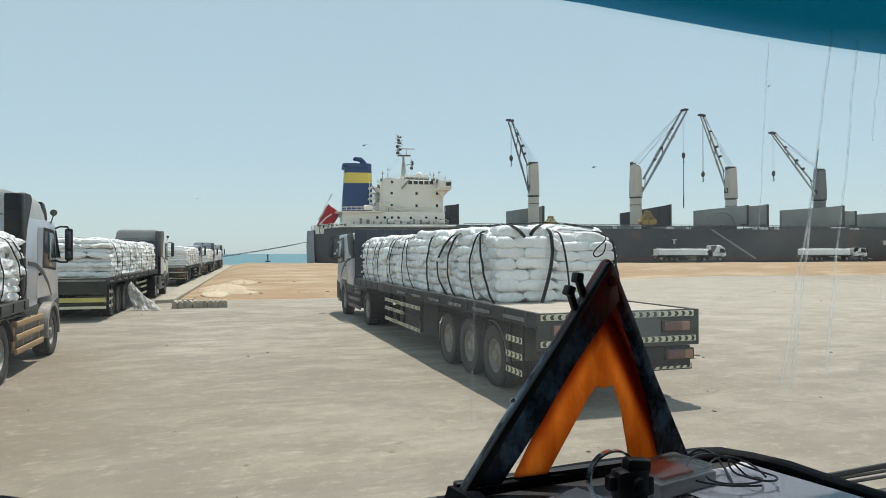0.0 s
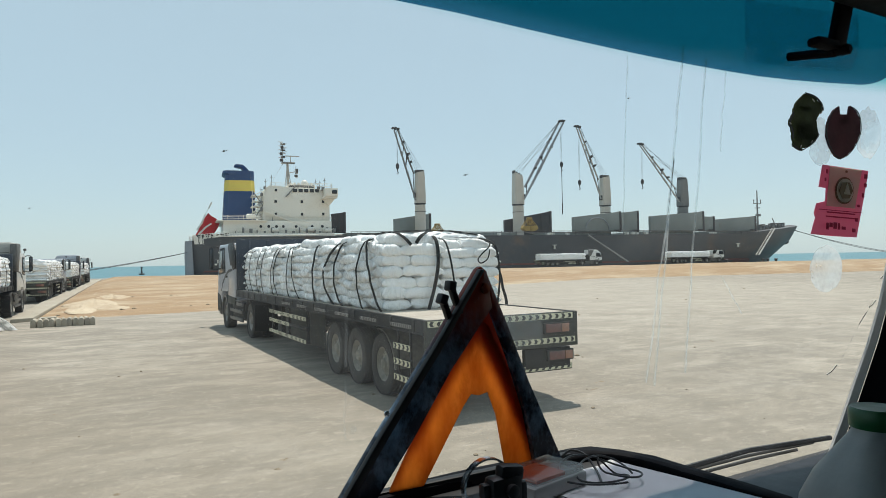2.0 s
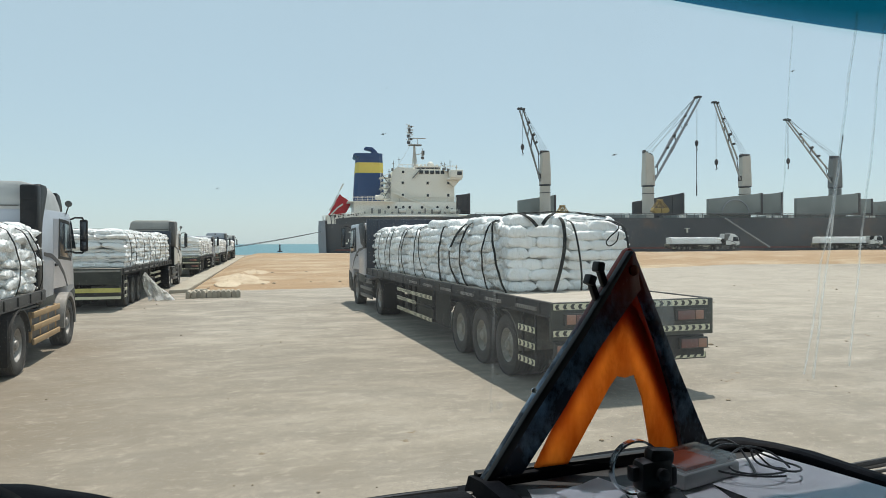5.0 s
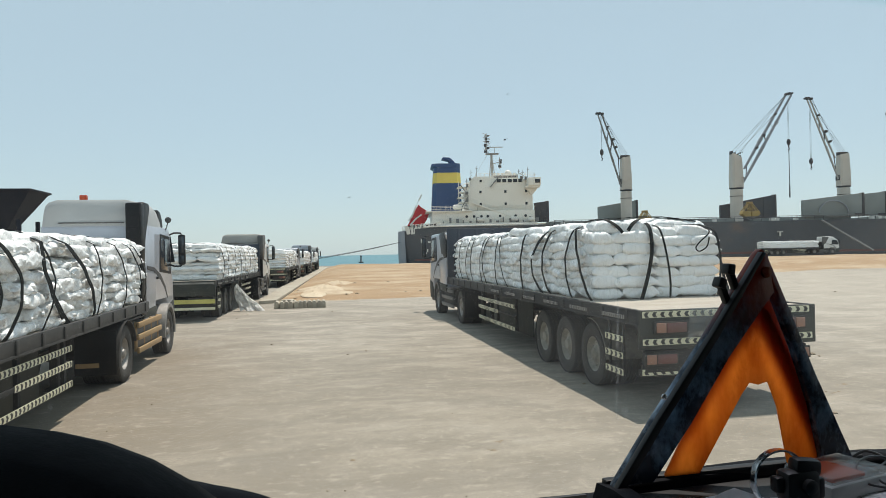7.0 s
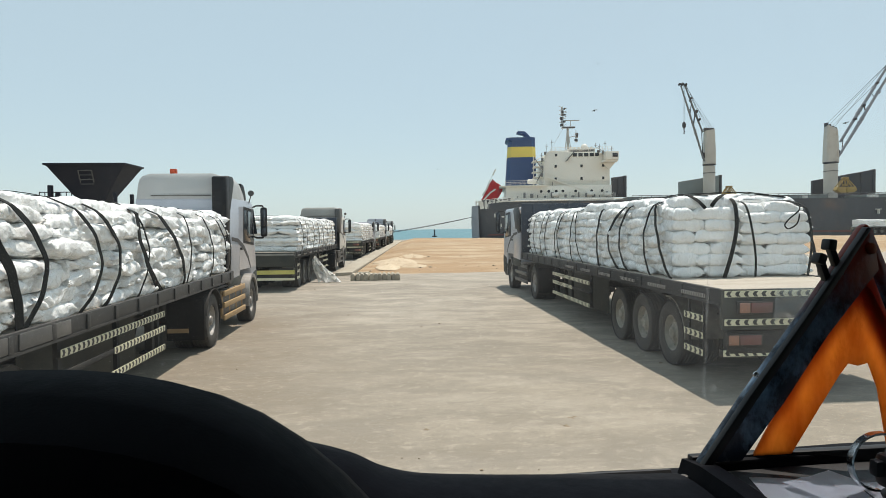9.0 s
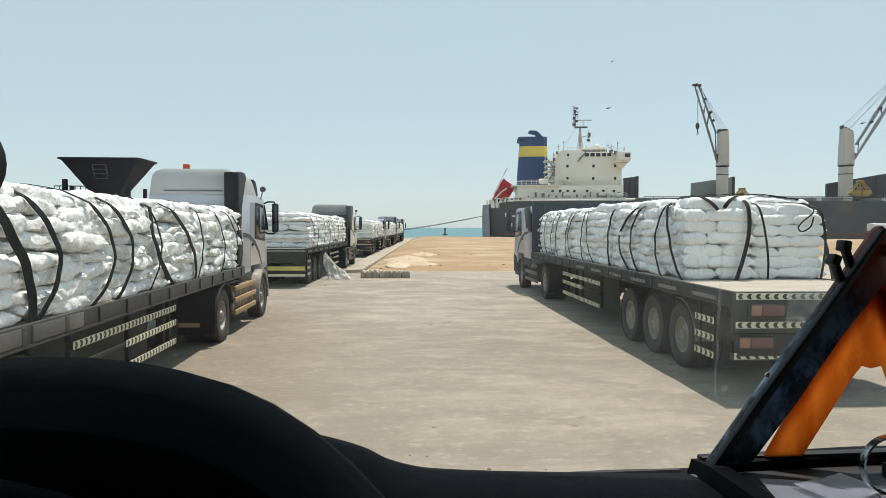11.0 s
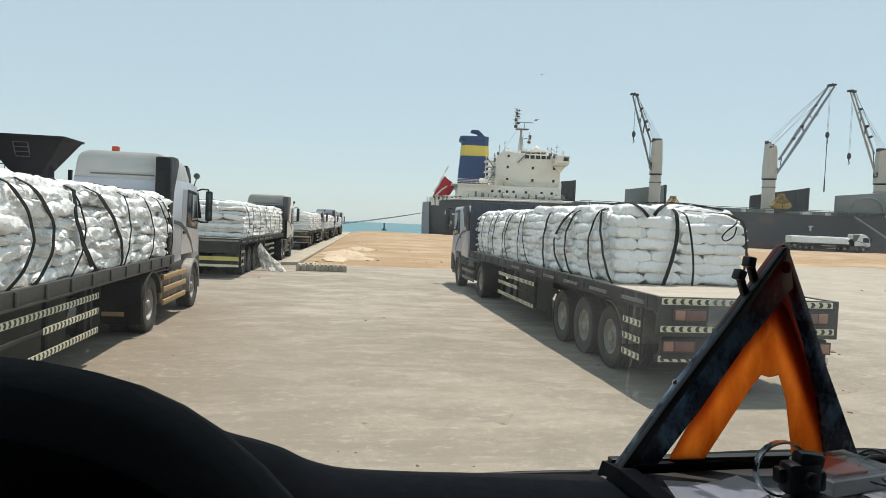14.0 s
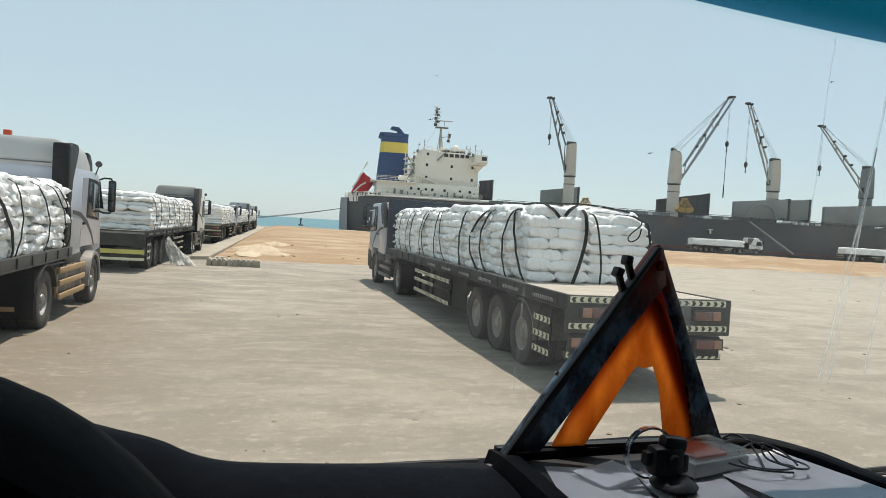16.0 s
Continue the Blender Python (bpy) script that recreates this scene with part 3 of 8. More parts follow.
M_STONE = surface("pebble", (0.28, 0.22, 0.15), (0.18, 0.14, 0.095), 0.9, grain=9, patch=2, bump=0.4)

M_BEACON = surface("beacon_lens", (0.70, 0.12, 0.03), (0.60, 0.09, 0.02), 0.3, grain=20, patch=4, bump=0.05, coat=0.4, translucent=0.4)
M_JIB = surface("jib_grey", (0.46, 0.445, 0.41), (0.30, 0.285, 0.26), 0.55, grain=0.8, patch=0.3, bump=0.04)
M_BOXGREY = surface("box_grey", (0.42, 0.42, 0.41), (0.34, 0.34, 0.33), 0.4, grain=30, patch=5, bump=0.05)
M_FILM = see_through("greasy_film", (0.985, 0.99, 0.99), 0.01, 0.4, (0.85, 0.87, 0.88), 0.03, 30.0)
# cab walls out of view, kept pale to bounce light onto the dash
M_INSIDE = surface("cab_inside", (0.34, 0.34, 0.345), (0.28, 0.28, 0.285), 0.85, grain=20, patch=3, bump=0.1)
M_PRINT = surface("red_print", (0.50, 0.07, 0.14), (0.42, 0.05, 0.11), 0.8, grain=40, patch=9, bump=0.02, translucent=0.35)


def bordered(m, lines, colour):
    """Gives a material a soft border of another colour along straight lines in its object's xz plane: (x, z, normal x, normal z, full, gone)."""
    nt = m.node_tree
    n, l = nt.nodes, nt.links
    ends = [k.to_socket for k in l if k.to_socket.name == "Base Color" or (k.to_node.type == 'BSDF_TRANSLUCENT' and k.to_socket.name == "Color")]
    out = ends[0].links[0].from_socket
    co = n.new("ShaderNodeTexCoord")
    for x, z, nx, nz, full, gone in lines:
        away = n.new("ShaderNodeVectorMath")
        away.operation = 'SUBTRACT'
        away.inputs[1].default_value = (x, 0, z)
        l.new(co.outputs["Object"], away.inputs[0])
        dot = n.new("ShaderNodeVectorMath")
        dot.operation = 'DOT_PRODUCT'
        dot.inputs[1].default_value = (nx, 0, nz)
        l.new(away.outputs[0], dot.inputs[0])
        mr = n.new("ShaderNodeMapRange")
        mr.interpolation_type = 'SMOOTHSTEP'
        for key, val in (("From Min", full), ("From Max", gone), ("To Min", 0.94), ("To Max", 0.0)):
            mr.inputs[key].default_value = val
        l.new(dot.outputs["Value"], mr.inputs["Value"])
        mx = n.new("ShaderNodeMix")
        mx.data_type = 'RGBA'
        l.new(mr.outputs[0], mx.inputs["Factor"])
        l.new(out, mx.inputs["A"])
        mx.inputs["B"].default_value = (*colour, 1)
        out = mx.outputs["Result"]
    for e in ends:
        l.new(out, e)


# dark red takes over softly along the outer edges of the orange field
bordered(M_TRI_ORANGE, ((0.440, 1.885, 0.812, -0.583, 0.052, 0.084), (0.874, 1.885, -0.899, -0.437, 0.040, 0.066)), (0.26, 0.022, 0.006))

# ---------------------------------------------------------------- ground, sand, sea


def quay_y(x):
    return 139.0 - 0.1757 * (x - 22.0)


bm = B()
xs = [-3000, -600, -200, -100, -60, -40, -25, -15, -10, -6, -3, 0, 3, 6, 9, 12, 16, 22, 30, 45, 70, 110, 180, 300, 700, 3000]
ysteps = [-3000, -400, -60, -20, 0, 4, 8, 12, 16, 20, 26, 32, 40, 55, 75, 100]
rows = []
for y in ysteps:
    rows.append([bm.verts.new((x, y, 0)) for x in xs])
rows.append([bm.verts.new((x, max(quay_y(x), 101) if x < 230 else 101.0, 0)) for x in xs])
for a, b in zip(rows, rows[1:]):
    for i in range(len(xs) - 1):
        bm.faces.new((a[i], a[i + 1], b[i + 1], b[i]))
# quay wall down into the water
low = [bm.verts.new((v.co.x, v.co.y, -8)) for v in rows[-1]]
for i in range(len(xs) - 1):
    bm.faces.new((rows[-1][i], rows[-1][i + 1], low[i + 1], low[i]))
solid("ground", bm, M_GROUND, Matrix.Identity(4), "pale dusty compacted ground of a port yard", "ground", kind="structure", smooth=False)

bm = B()
box(bm, -4900, 4900, 60, 4950, -9, -2.6)
solid("water", bm, M_SEA, Matrix.Identity(4), "calm turquoise sea behind the quay", "sea", kind="structure", smooth=False)


def sand_front(x):
    """Near edge of the loose sand, as y over x."""
    k = [(-2, 34.2), (2, 33.6), (8, 33.8), (16, 36), (30, 46), (48, 52), (60, 48), (80, 42), (130, 30), (260, 10)]
    for (a, p), (b, q) in zip(k, k[1:]):
        if x <= b:
            return p + (q - p) * max(0, (x - a)) / (b - a)
    return k[-1][1]


def strip_x(y):
    return -0.95 + (y - 33.0) * 0.0755


def sand_z(x, y, e):
    """Height of the sand e metres behind its near edge."""
    h = 0.10 * min(1, e / 1.2) + 0.30 * max(0.0, min(1, (e - 2) / 25)) + 0.25 * max(0, min(1, (e - 40) / 30))
    h += 0.10 * noise.noise((x * 0.25, y * 0.25, 0)) * min(1, e / 2) + 0.16 * noise.noise((x * 0.06, y * 0.10, 3)) * min(1, e / 8)
    if x > 24:
        h += 0.55 * math.exp(-((e - 10) / 5.0) ** 2) * min(1, (x - 24) / 20)
    h *= min(1.0, 0.15 + max(0.0, x - strip_x(y)) / 2.5)
    return max(0.006, h)


bm = B()
grid = []
NX, NY = 150, 60
for j in range(NY):
    v = (j / (NY - 1)) ** 1.7
    row = []
    for i in range(NX):
        u = (i / (NX - 1)) ** 2.2
        x = strip_x(34) + u * 255
        y0 = sand_front(x) + 0.5 * noise.noise((x * 0.5, 1.7, 0)) + 0.25 * noise.noise((x * 2.1, 5.7, 0))
        y1 = quay_y(x) - 31.0 + 3 * noise.noise((x * 0.08, 9, 0)) if x < 215 else 75
        y = y0 + (y1 - y0) * v
        if x < 9:
            x = max(x, strip_x(y) + 0.02) + (strip_x(y) - strip_x(34)) * (1 - u) * 0.0
        row.append(bm.verts.new((x, y, sand_z(x, y, y - y0) if 0 < j < NY - 1 else -0.02)))
    grid.append(row)
for a, b in zip(grid, grid[1:]):
    for i in range(NX - 1):
        bm.faces.new((a[i], a[i + 1], b[i + 1], b[i]))
solid("sand", bm, M_SAND, Matrix.Identity(4), "brown loose sand in front of the quay", "sand", kind="structure")

# concrete strip beside the lorry queue, a low step above the sand
bm = B()
prism(bm, [(-1.75, 32.6), (-0.95, 33.0), (5.8, 122), (2.9, 122)], 'z', -0.05, 0.16, 0.02)
solid("pavement", bm, M_STRIP, Matrix.Identity(4), "narrow pale concrete strip beside the sand", "pavement", kind="structure")


def mound(rx, ry, h, seed):
    bm = B()
    R, S = 18, 48
    c = bm.verts.new((0, 0, h))
    prev = None
    for r in range(1, R + 1):
        q = r / R
        ring = []
        for s in range(S):
            a = 2 * math.pi * s / S
            k = 1 + 0.25 * noise.noise((math.cos(a) * 2, math.sin(a) * 2, seed))
            x, y = rx * q * k * math.cos(a), ry * q * k * math.sin(a)
            z = h * (1 - q) ** 1.2 + h * (0.30 * noise.noise((x * 1.6, y * 1.6, seed)) + 0.34 * noise.noise((x * 5.0, y * 5.0, seed))) * (1 - q * q) - (0.04 if r == R else 0)
            ring.append(bm.verts.new((x, y, z)))
        if prev is None:
            for s in range(S):
                bm.faces.new((c, ring[s], ring[(s + 1) % S]))
        else:
            for s in range(S):
                t = (s + 1) % S
                bm.faces.new((prev[s], ring[s], ring[t], prev[t]))
        prev = ring
    return bm


for cx, cy, rx, ry, h, sd in ((1.7, 42.5, 1.5, 4.5, 0.32, 1), (3.0, 48, 1.6, 4.5, 0.30, 2), (0.9, 37.5, 0.7, 2.2, 0.2, 3), (2.3, 38.5, 0.9, 1.4, 0.16, 4)):
    solid("sand_heap", mound(rx, ry, h, sd), M_PALE_SAND, pose(cx, cy, 0.12), "low heap of pale sand and rubble", "sand heap", "heaps by the strip")


def stone(bm, p, r, seed):
    t = bmesh.new()
    bmesh.ops.create_icosphere(t, subdivisions=1, radius=r)
    for v in t.verts:
        v.co *= 1 + 0.35 * noise.noise(v.co * (2.2 / r) + Vector((seed, 0, 0)))
        v.co.z *= 0.6
        v.co += Vector(p)
    me = bpy.data.meshes.new("t")
    t.to_mesh(me)
    t.free()
    bm.from_mesh(me)
    bpy.data.meshes.remove(me)


bm = B()
for i in range(150):
    x, y = rng.uniform(-4, 11), 2.5 + 29 * rng.random() ** 1.4
    stone(bm, (x, y, 0.004), 0.010 + 0.030 * rng.random() ** 5, i)
for i in range(70):
    x, y = rng.uniform(8, 45), rng.uniform(4, 32)
    stone(bm, (x, y, 0.004), 0.02 + 0.06 * rng.random() ** 4, i)
for i in range(45):
    x, y = rng.uniform(-0.4, 9), rng.uniform(34.5, 48)
    stone(bm, (x, y, sand_z(x, y, y - sand_front(x))), 0.03 + 0.11 * rng.random() ** 4, i)
for x, y, r in ((7.96, 8.65, 0.07), (8.52, 9.14, 0.09), (2.27, 7.6, 0.06), (2.14, 7.3, 0.05), (0.64, 7.42, 0.07), (0.15, 7.8, 0.03), (0.01, 11.9, 0.04), (14.8, 11.65, 0.07)):
    for k in range(5):
        stone(bm, (x + rng.uniform(-1, 1) * r * 1.8, y + rng.uniform(-1, 1) * r * 0.9, -0.2 * r), r * rng.uniform(0.25, 0.7), k + x)
solid("pebbles", bm, M_STONE, Matrix.Identity(4), "scattered small stones on the dusty ground", "pebbles", kind="stuff", smooth=False)

# row of precast kerb stones
for i in range(11):
    bm = B()
    L = 0.192
    prism(bm, [(-L / 2, 0), (L / 2, 0), (L / 2, 0.22), (L / 4, 0.29), (0, 0.305), (-L / 4, 0.29), (-L / 2, 0.22)], 'y', -0.42, 0.42, 0.008)
    solid("kerb_stone", bm, M_KERB, pose(-0.82 + i * 0.196, 29.75 + rng.uniform(-0.05, 0.05) - (0.10 if i > 8 else 0), 0, 0, rng.uniform(-2, 2), rng.uniform(-4, 4)),
          "round-topped precast concrete kerb stone lying in a row", "kerb stone", "kerb stones in a row")
bm = B()
box(bm, -0.3, 0.3, -0.25, 0.25, 0, 0.2, 0.02)
solid("kerb_stone", bm, M_KERB, pose(-0.4, 32.3, 0, 0, 0, 5), "loose precast concrete block near the strip", "kerb stone", "kerb stones in a row")

# ---------------------------------------------------------------- wheels and tape
WHEEL_CACHE = {}


def wheel(parent, name, x, y, r, w, outward, rim_mat):
    """A road wheel with its axle along x; outward is +1 or -1, the side on which the rim dish shows."""
    key = (r, w, outward, rim_mat.name)
    if key not in WHEEL_CACHE:
        t = B()
        turn = pose(0, 0, 0, 0, 90 * outward, 0)
        h = w / 2
        prof = [(r * 0.56, -h * 0.9), (r * 0.62, -h), (r * 0.86, -h * 1.02), (r * 0.97, -h * 0.86)]
        for k in range(5):
            a = -h * 0.8 + k * h * 0.4
            prof += [(r, a - h * 0.14), (r, a + h * 0.14), (r * 0.975, a + h * 0.16), (r * 0.975, a + h * 0.24)]
        prof += [(r * 0.97, h * 0.9), (r * 0.86, h * 1.02), (r * 0.74, h * 1.03), (r * 0.62, h), (r * 0.56, h * 0.88)]
        lathe(t, prof, 32, turn, True)
        ty = flush("tyre", t, M_TYRE, True)
        t = B()
        lathe(t, [(r * 0.30, -h * 0.6), (r * 0.55, -h * 0.6), (r * 0.565, h * 0.80), (r * 0.55, h * 0.83), (r * 0.52, h * 0.70), (r * 0.49, h * 0.35), (r * 0.45, h * 0.20), (r * 0.41, h * 0.28), (r * 0.34, h * 0.36),
                  (r * 0.29, h * 0.34), (r * 0.26, h * 0.50), (r * 0.19, h * 0.60), (r * 0.17, h * 0.85), (r * 0.09, h * 0.95)], 28, turn)
        for k in range(10):
            a = 2 * math.pi * k / 10
            p = turn @ Vector((r * 0.36 * math.cos(a), r * 0.36 * math.sin(a), h * 0.25))
            q = turn @ Vector((r * 0.36 * math.cos(a), r * 0.36 * math.sin(a), h * 0.46))
            rod(t, p, q, r * 0.028, 6)
        rim_me = flush("rim", t, rim_mat, True)
        # a black disc, painted in for the shaded opening of one hand hole in the dish
        t = B()
        rod(t, turn @ Vector((0, 0, h * 0.16)), turn @ Vector((0, 0, h * 0.245)), r * 0.042, 8)
        WHEEL_CACHE[key] = (ty, rim_me, flush("hand_hole", t, M_BLACK, False))
    ty, rm, hm = WHEEL_CACHE[key]
    o = new(name, ty)
    o.parent = parent
    o.location = (x, y, r * 0.985)
    q = new("rim", rm)
    q.parent = o
    for k in range(8 if rim_mat is M_RIM_DUSTY else 0):
        a = 2 * math.pi * (k + 0.5) / 8
        q = new("hand_hole", hm)
        q.parent = o
        q.location = (0, r * 0.455 * math.cos(a), r * 0.455 * math.sin(a))
    return o


TAPE_CACHE = {}


def tape(parent, m, length, height, base=None, sign=1, chevrons=True, single=False):
    """A reflective strip with its length along local x and its face along -y; dark chevrons on it."""
    base = base or M_REFLECT
    key = (round(length, 2), round(height, 3), base.name, sign, chevrons)
    if key not in TAPE_CACHE:
        b1 = B()
        box(b1, 0, length, 0, 0.006, 0, height, 0.002)
        b2 = B()
        n = max(2, int(length / (height * 1.35)))
        p = length / n
        for i in range(n):
            x = (i + 0.18) * p
            w, k = p * 0.42, sign * p * 0.22
            x -= min(0, k)
            for (za, zb, xa, xb) in ((0.08, 0.5, 0, k), (0.5, 0.92, k, 0)):
                v = [b2.verts.new(c) for c in ((x + xa, -0.002, za * height), (x + xa + w, -0.002, za * height), (x + xb + w, -0.002, zb * height), (x + xb, -0.002, zb * height))]
                b2.faces.new(v)
                v2 = [b2.verts.new((q.co.x, 0.002, q.co.z)) for q in v]
                b2.faces.new(v2[::-1])
                for a in range(4):
                    b2.faces.new((v[a], v2[a], v2[(a + 1) % 4], v[(a + 1) % 4]))
        TAPE_CACHE[key] = (flush("reflective_strip", b1, base, False), flush("chevrons", b2, M_BLACK, False))
    a, c = TAPE_CACHE[key]
    o = new("reflective_strip", a)
    o.parent = parent
    o.matrix_basis = m
    if chevrons and single:
        # chevrons that show singly
        n = max(2, int(length / (height * 1.35)))
        k2 = (round(length / n, 4), round(height, 3), sign)
        if k2 not in TAPE_CACHE:
            b3 = B()
            p = length / n
            x, w, k = 0.18 * p - min(0, sign * p * 0.22), p * 0.42, sign * p * 0.22
            for (za, zb, xa, xb) in ((0.08, 0.5, 0, k), (0.5, 0.92, k, 0)):
                prism(b3, [(x + xa, za * height), (x + xa + w, za * height), (x + xb + w, zb * height), (x + xb, zb * height)], 'y', -0.002, 0.002)
            TAPE_CACHE[k2] = flush("chevron", b3, M_BLACK, False)
        for i in range(n):
            q = new("chevron", TAPE_CACHE[k2])
            q.parent = o
            q.location = (i * length / n, 0, 0)
    elif chevrons:
        q = new("chevrons", c)
        q.parent = o
        tagged(q, kind="stuff")
    return o


LEFT = pose(0, 0, 0, 0, 0, -90)      # tape on a left side: length towards -y
RIGHT = pose(0, 0, 0, 0, 0, 90)      # tape on a right side: length towards +y


def trailer(m, length=12.9, width=2.66, deck=1.40, rail=None, rear_style=0, headboard=1.75, label="", single=False, rim=None, guard=(6.3, 9.2), lamps=True, rail_tape=True, marker=False, board_in=0.02):
    """A three-axle flatbed semi-trailer. Origin: ground below the middle of its rear edge, forward is +y."""
    t = thing("semi_trailer", m, label, "semi-trailer", "flatbed lorries")
    rail = rail or M_RAIL
    rim = rim or M_RIM_DARK
    w = width / 2
    bm = B()
    box(bm, -w + 0.07, w - 0.07, 0.05, length - 0.05, deck - 0.10, deck - 0.004)
    part("deck_floor", bm, M_DECK, t, "dusty pale deck floor", False)
    n = 12
    for s in (-1, 1):
        bm = B()
        x0, x1 = (s * w - 0.07, s * w) if s > 0 else (s * w, s * w + 0.07)
        box(bm, x0, x1, 0, length, deck - 0.19, deck + 0.012, 0.012)
        box(bm, min(s * w, s * w + s * 0.012), max(s * w, s * w + s * 0.012), 0.02, length - 0.02, deck - 0.20, deck - 0.17)
        for k in range(17):
            y = 0.35 + k * (length - 0.7) / 16
            box(bm, min(s * w, s * w + s * 0.02), max(s * w, s * w + s * 0.02), y - 0.04, y + 0.04, deck - 0.17, deck - 0.005, 0.004)
        part("side_rail", bm, rail, t)
        bm = B()
        box(bm, s * 0.5 - 0.07, s * 0.5 + 0.07, 0.1, length - 0.3, deck - 0.12, deck - 0.16)
        box(bm, s * 0.5 - 0.012, s * 0.5 + 0.012, 0.1, length - 3.2, deck - 0.52, deck - 0.14)
        box(bm, s * 0.5 - 0.07, s * 0.5 + 0.07, 0.1, length - 3.2, deck - 0.54, deck - 0.51)
        part("chassis_beam", bm, M_CHASSIS, t)
    bm = B()
    for k in range(16):
        y = 0.4 + k * (length - 0.8) / 15
        box(bm, -w + 0.08, w - 0.08, y - 0.03, y + 0.03, deck - 0.22, deck - 0.11)
    part("cross_members", bm, M_CHASSIS, t, "", False)
    r = 0.52
    for i in range(3):
        y = 2.15 + i * 1.24
        bm = B()
        rod(bm, (-w + 0.35, y, r), (w - 0.35, y, r), 0.07, 10)
        for s in (-1, 1):
            box(bm, s * 0.52 - 0.05, s * 0.52 + 0.05, y - 0.55, y + 0.55, r + 0.10, r + 0.17, 0.01)
            box(bm, s * 0.52 - 0.06, s * 0.52 + 0.06, y + 0.55, y + 0.67, r + 0.05, deck - 0.5, 0.01)
        part("axle", bm, M_CHASSIS, t)
        for s in (-1, 1):
            wheel(t, "wheel", s * (w - 0.37), y, r, 0.29, s, rim)
            wheel(t, "wheel", s * (w - 0.71), y, r, 0.29, s, rim)
    for s in (-1, 1):
        # mudguard over the rear axle
        bm = B()
        arc = [(2.15 - 0.64 * math.cos(radians(d)), 0.52 + 0.60 * math.sin(radians(d))) for d in range(0, 100, 11)]
        inner = [(y + (2.15 - y) * 0.03, z - 0.02) for y, z in arc]
        prism(bm, arc + inner[::-1], 'x', min(s * (w - 0.19), s * (w - 0.80)), max(s * (w - 0.19), s * (w - 0.80)))
        part("mudguard", bm, M_RIM_DARK, t, "dusty grey mudguard")
        # landing leg
        bm = B()
        box(bm, s * 0.75 - 0.06, s * 0.75 + 0.06, length - 3.9, length - 3.78, 0.30, deck - 0.15, 0.01)
        box(bm, s * 0.75 - 0.12, s * 0.75 + 0.12, length - 3.98, length - 3.70, 0.26, 0.30, 0.01)
        part("landing_leg", bm, M_CHASSIS, t)
        # side guard: three rails on posts; a dark sheet behind stands for the shade
        y0, y1 = guard
        bm = B()
        x = s * (w - 0.06)
        for z in (0.50, 0.78, 1.00):
            box(bm, x - 0.02, x + 0.02, y0, y1, z - 0.035, z + 0.03, 0.006)
        for y in (y0 + 0.1, (y0 + y1) / 2, y1 - 0.1):
            box(bm, x - s * 0.06 - 0.025, x - s * 0.06 + 0.025, y - 0.04, y + 0.04, 0.46, deck - 0.15)
        part("side_guard", bm, M_CHASSIS, t)
        bm = B()
        box(bm, x - s * 0.42 - 0.01, x - s * 0.42 + 0.01, y0, y1, 0.30, deck - 0.2, 0.004)
        part("guard_panel", bm, M_PANEL, t)
        for z, share in ((0.46, 0.70 if s > 0 else 1.0), (0.74, 0.58), (0.96, 1.0)):
            ln = (y1 - y0) * share
            if s < 0:
                tape(t, Matrix.Translation((x - 0.028, y1, z)) @ LEFT, ln, 0.085, single=single)
            else:
                tape(t, Matrix.Translation((x + 0.028, y1 - ln, z)) @ RIGHT, ln, 0.085, single=single)
        # short plates behind the last wheel
        bm = B()
        for z in (0.42, 0.66, 0.90):
            box(bm, x - 0.015, x + 0.015, 0.60, 1.20, z, z + 0.10, 0.004)
        for y in (0.67, 1.13):
            box(bm, x - s * 0.03 - 0.015, x - s * 0.03 + 0.015, y - 0.02, y + 0.02, 0.38, deck - 0.18)
        part("side_plate_frame", bm, M_RAIL, t)
        for z in (0.425, 0.665, 0.905):
            if s < 0:
                tape(t, Matrix.Translation((x - 0.022, 1.20, z)) @ LEFT, 0.6, 0.09, single=single)
            else:
                tape(t, Matrix.Translation((x + 0.022, 0.60, z)) @ RIGHT, 0.6, 0.09)
        # tape along the rail
        for k in range(6 if rail_tape else 0):
            ya = 0.4 + k * 1.35
            if s < 0:
                tape(t, Matrix.Translation((-w - 0.026, ya + 0.75, deck - 0.14)) @ LEFT, 0.75, 0.055, M_RIM)
            else:
                tape(t, Matrix.Translation((w + 0.026, ya, deck - 0.14)) @ RIGHT, 0.75, 0.055, M_RIM)
    if marker:
        for k in (2, 3):
            bm = B()
            box(bm, w + 0.002, w + 0.016, 0.9 + k * 1.18, 1.9 + k * 1.18, deck - 0.16, deck - 0.01, 0.004)
            part("rail_plate", bm, M_RAIL_GREY, t, "grey bare-metal plate on the rail")
    # rear end
    bm = B()
    box(bm, -w, w, -0.03, 0.05, deck - 0.52, deck + 0.012, 0.012)
    part("rear_panel", bm, M_PANEL, t)
    bm = B()
    box(bm, -w + 0.1, -w + 0.95, 0.04, 0.14, 0.56, 0.86, 0.012)
    box(bm, w - 0.95, w - 0.1, 0.04, 0.14, 0.56, 0.86, 0.012)
    box(bm, -w + 0.05, w - 0.05, 0.06, 0.16, 0.50, 0.60, 0.012)
    for s in (-1, 1):
        box(bm, s * 0.62 - 0.04, s * 0.62 + 0.04, 0.08, 0.16, 0.6, deck - 0.5)
    part("rear_bumper", bm, M_CHASSIS, t)
    if rear_style == 0:
        tape(t, pose(-w + 0.03, -0.037, deck - 0.09), w - 0.03, 0.085, M_REFLECT, -1, single=single)
        tape(t, pose(0.0, -0.037, deck - 0.09), w - 0.10, 0.085, M_REFLECT, 1, single=single)
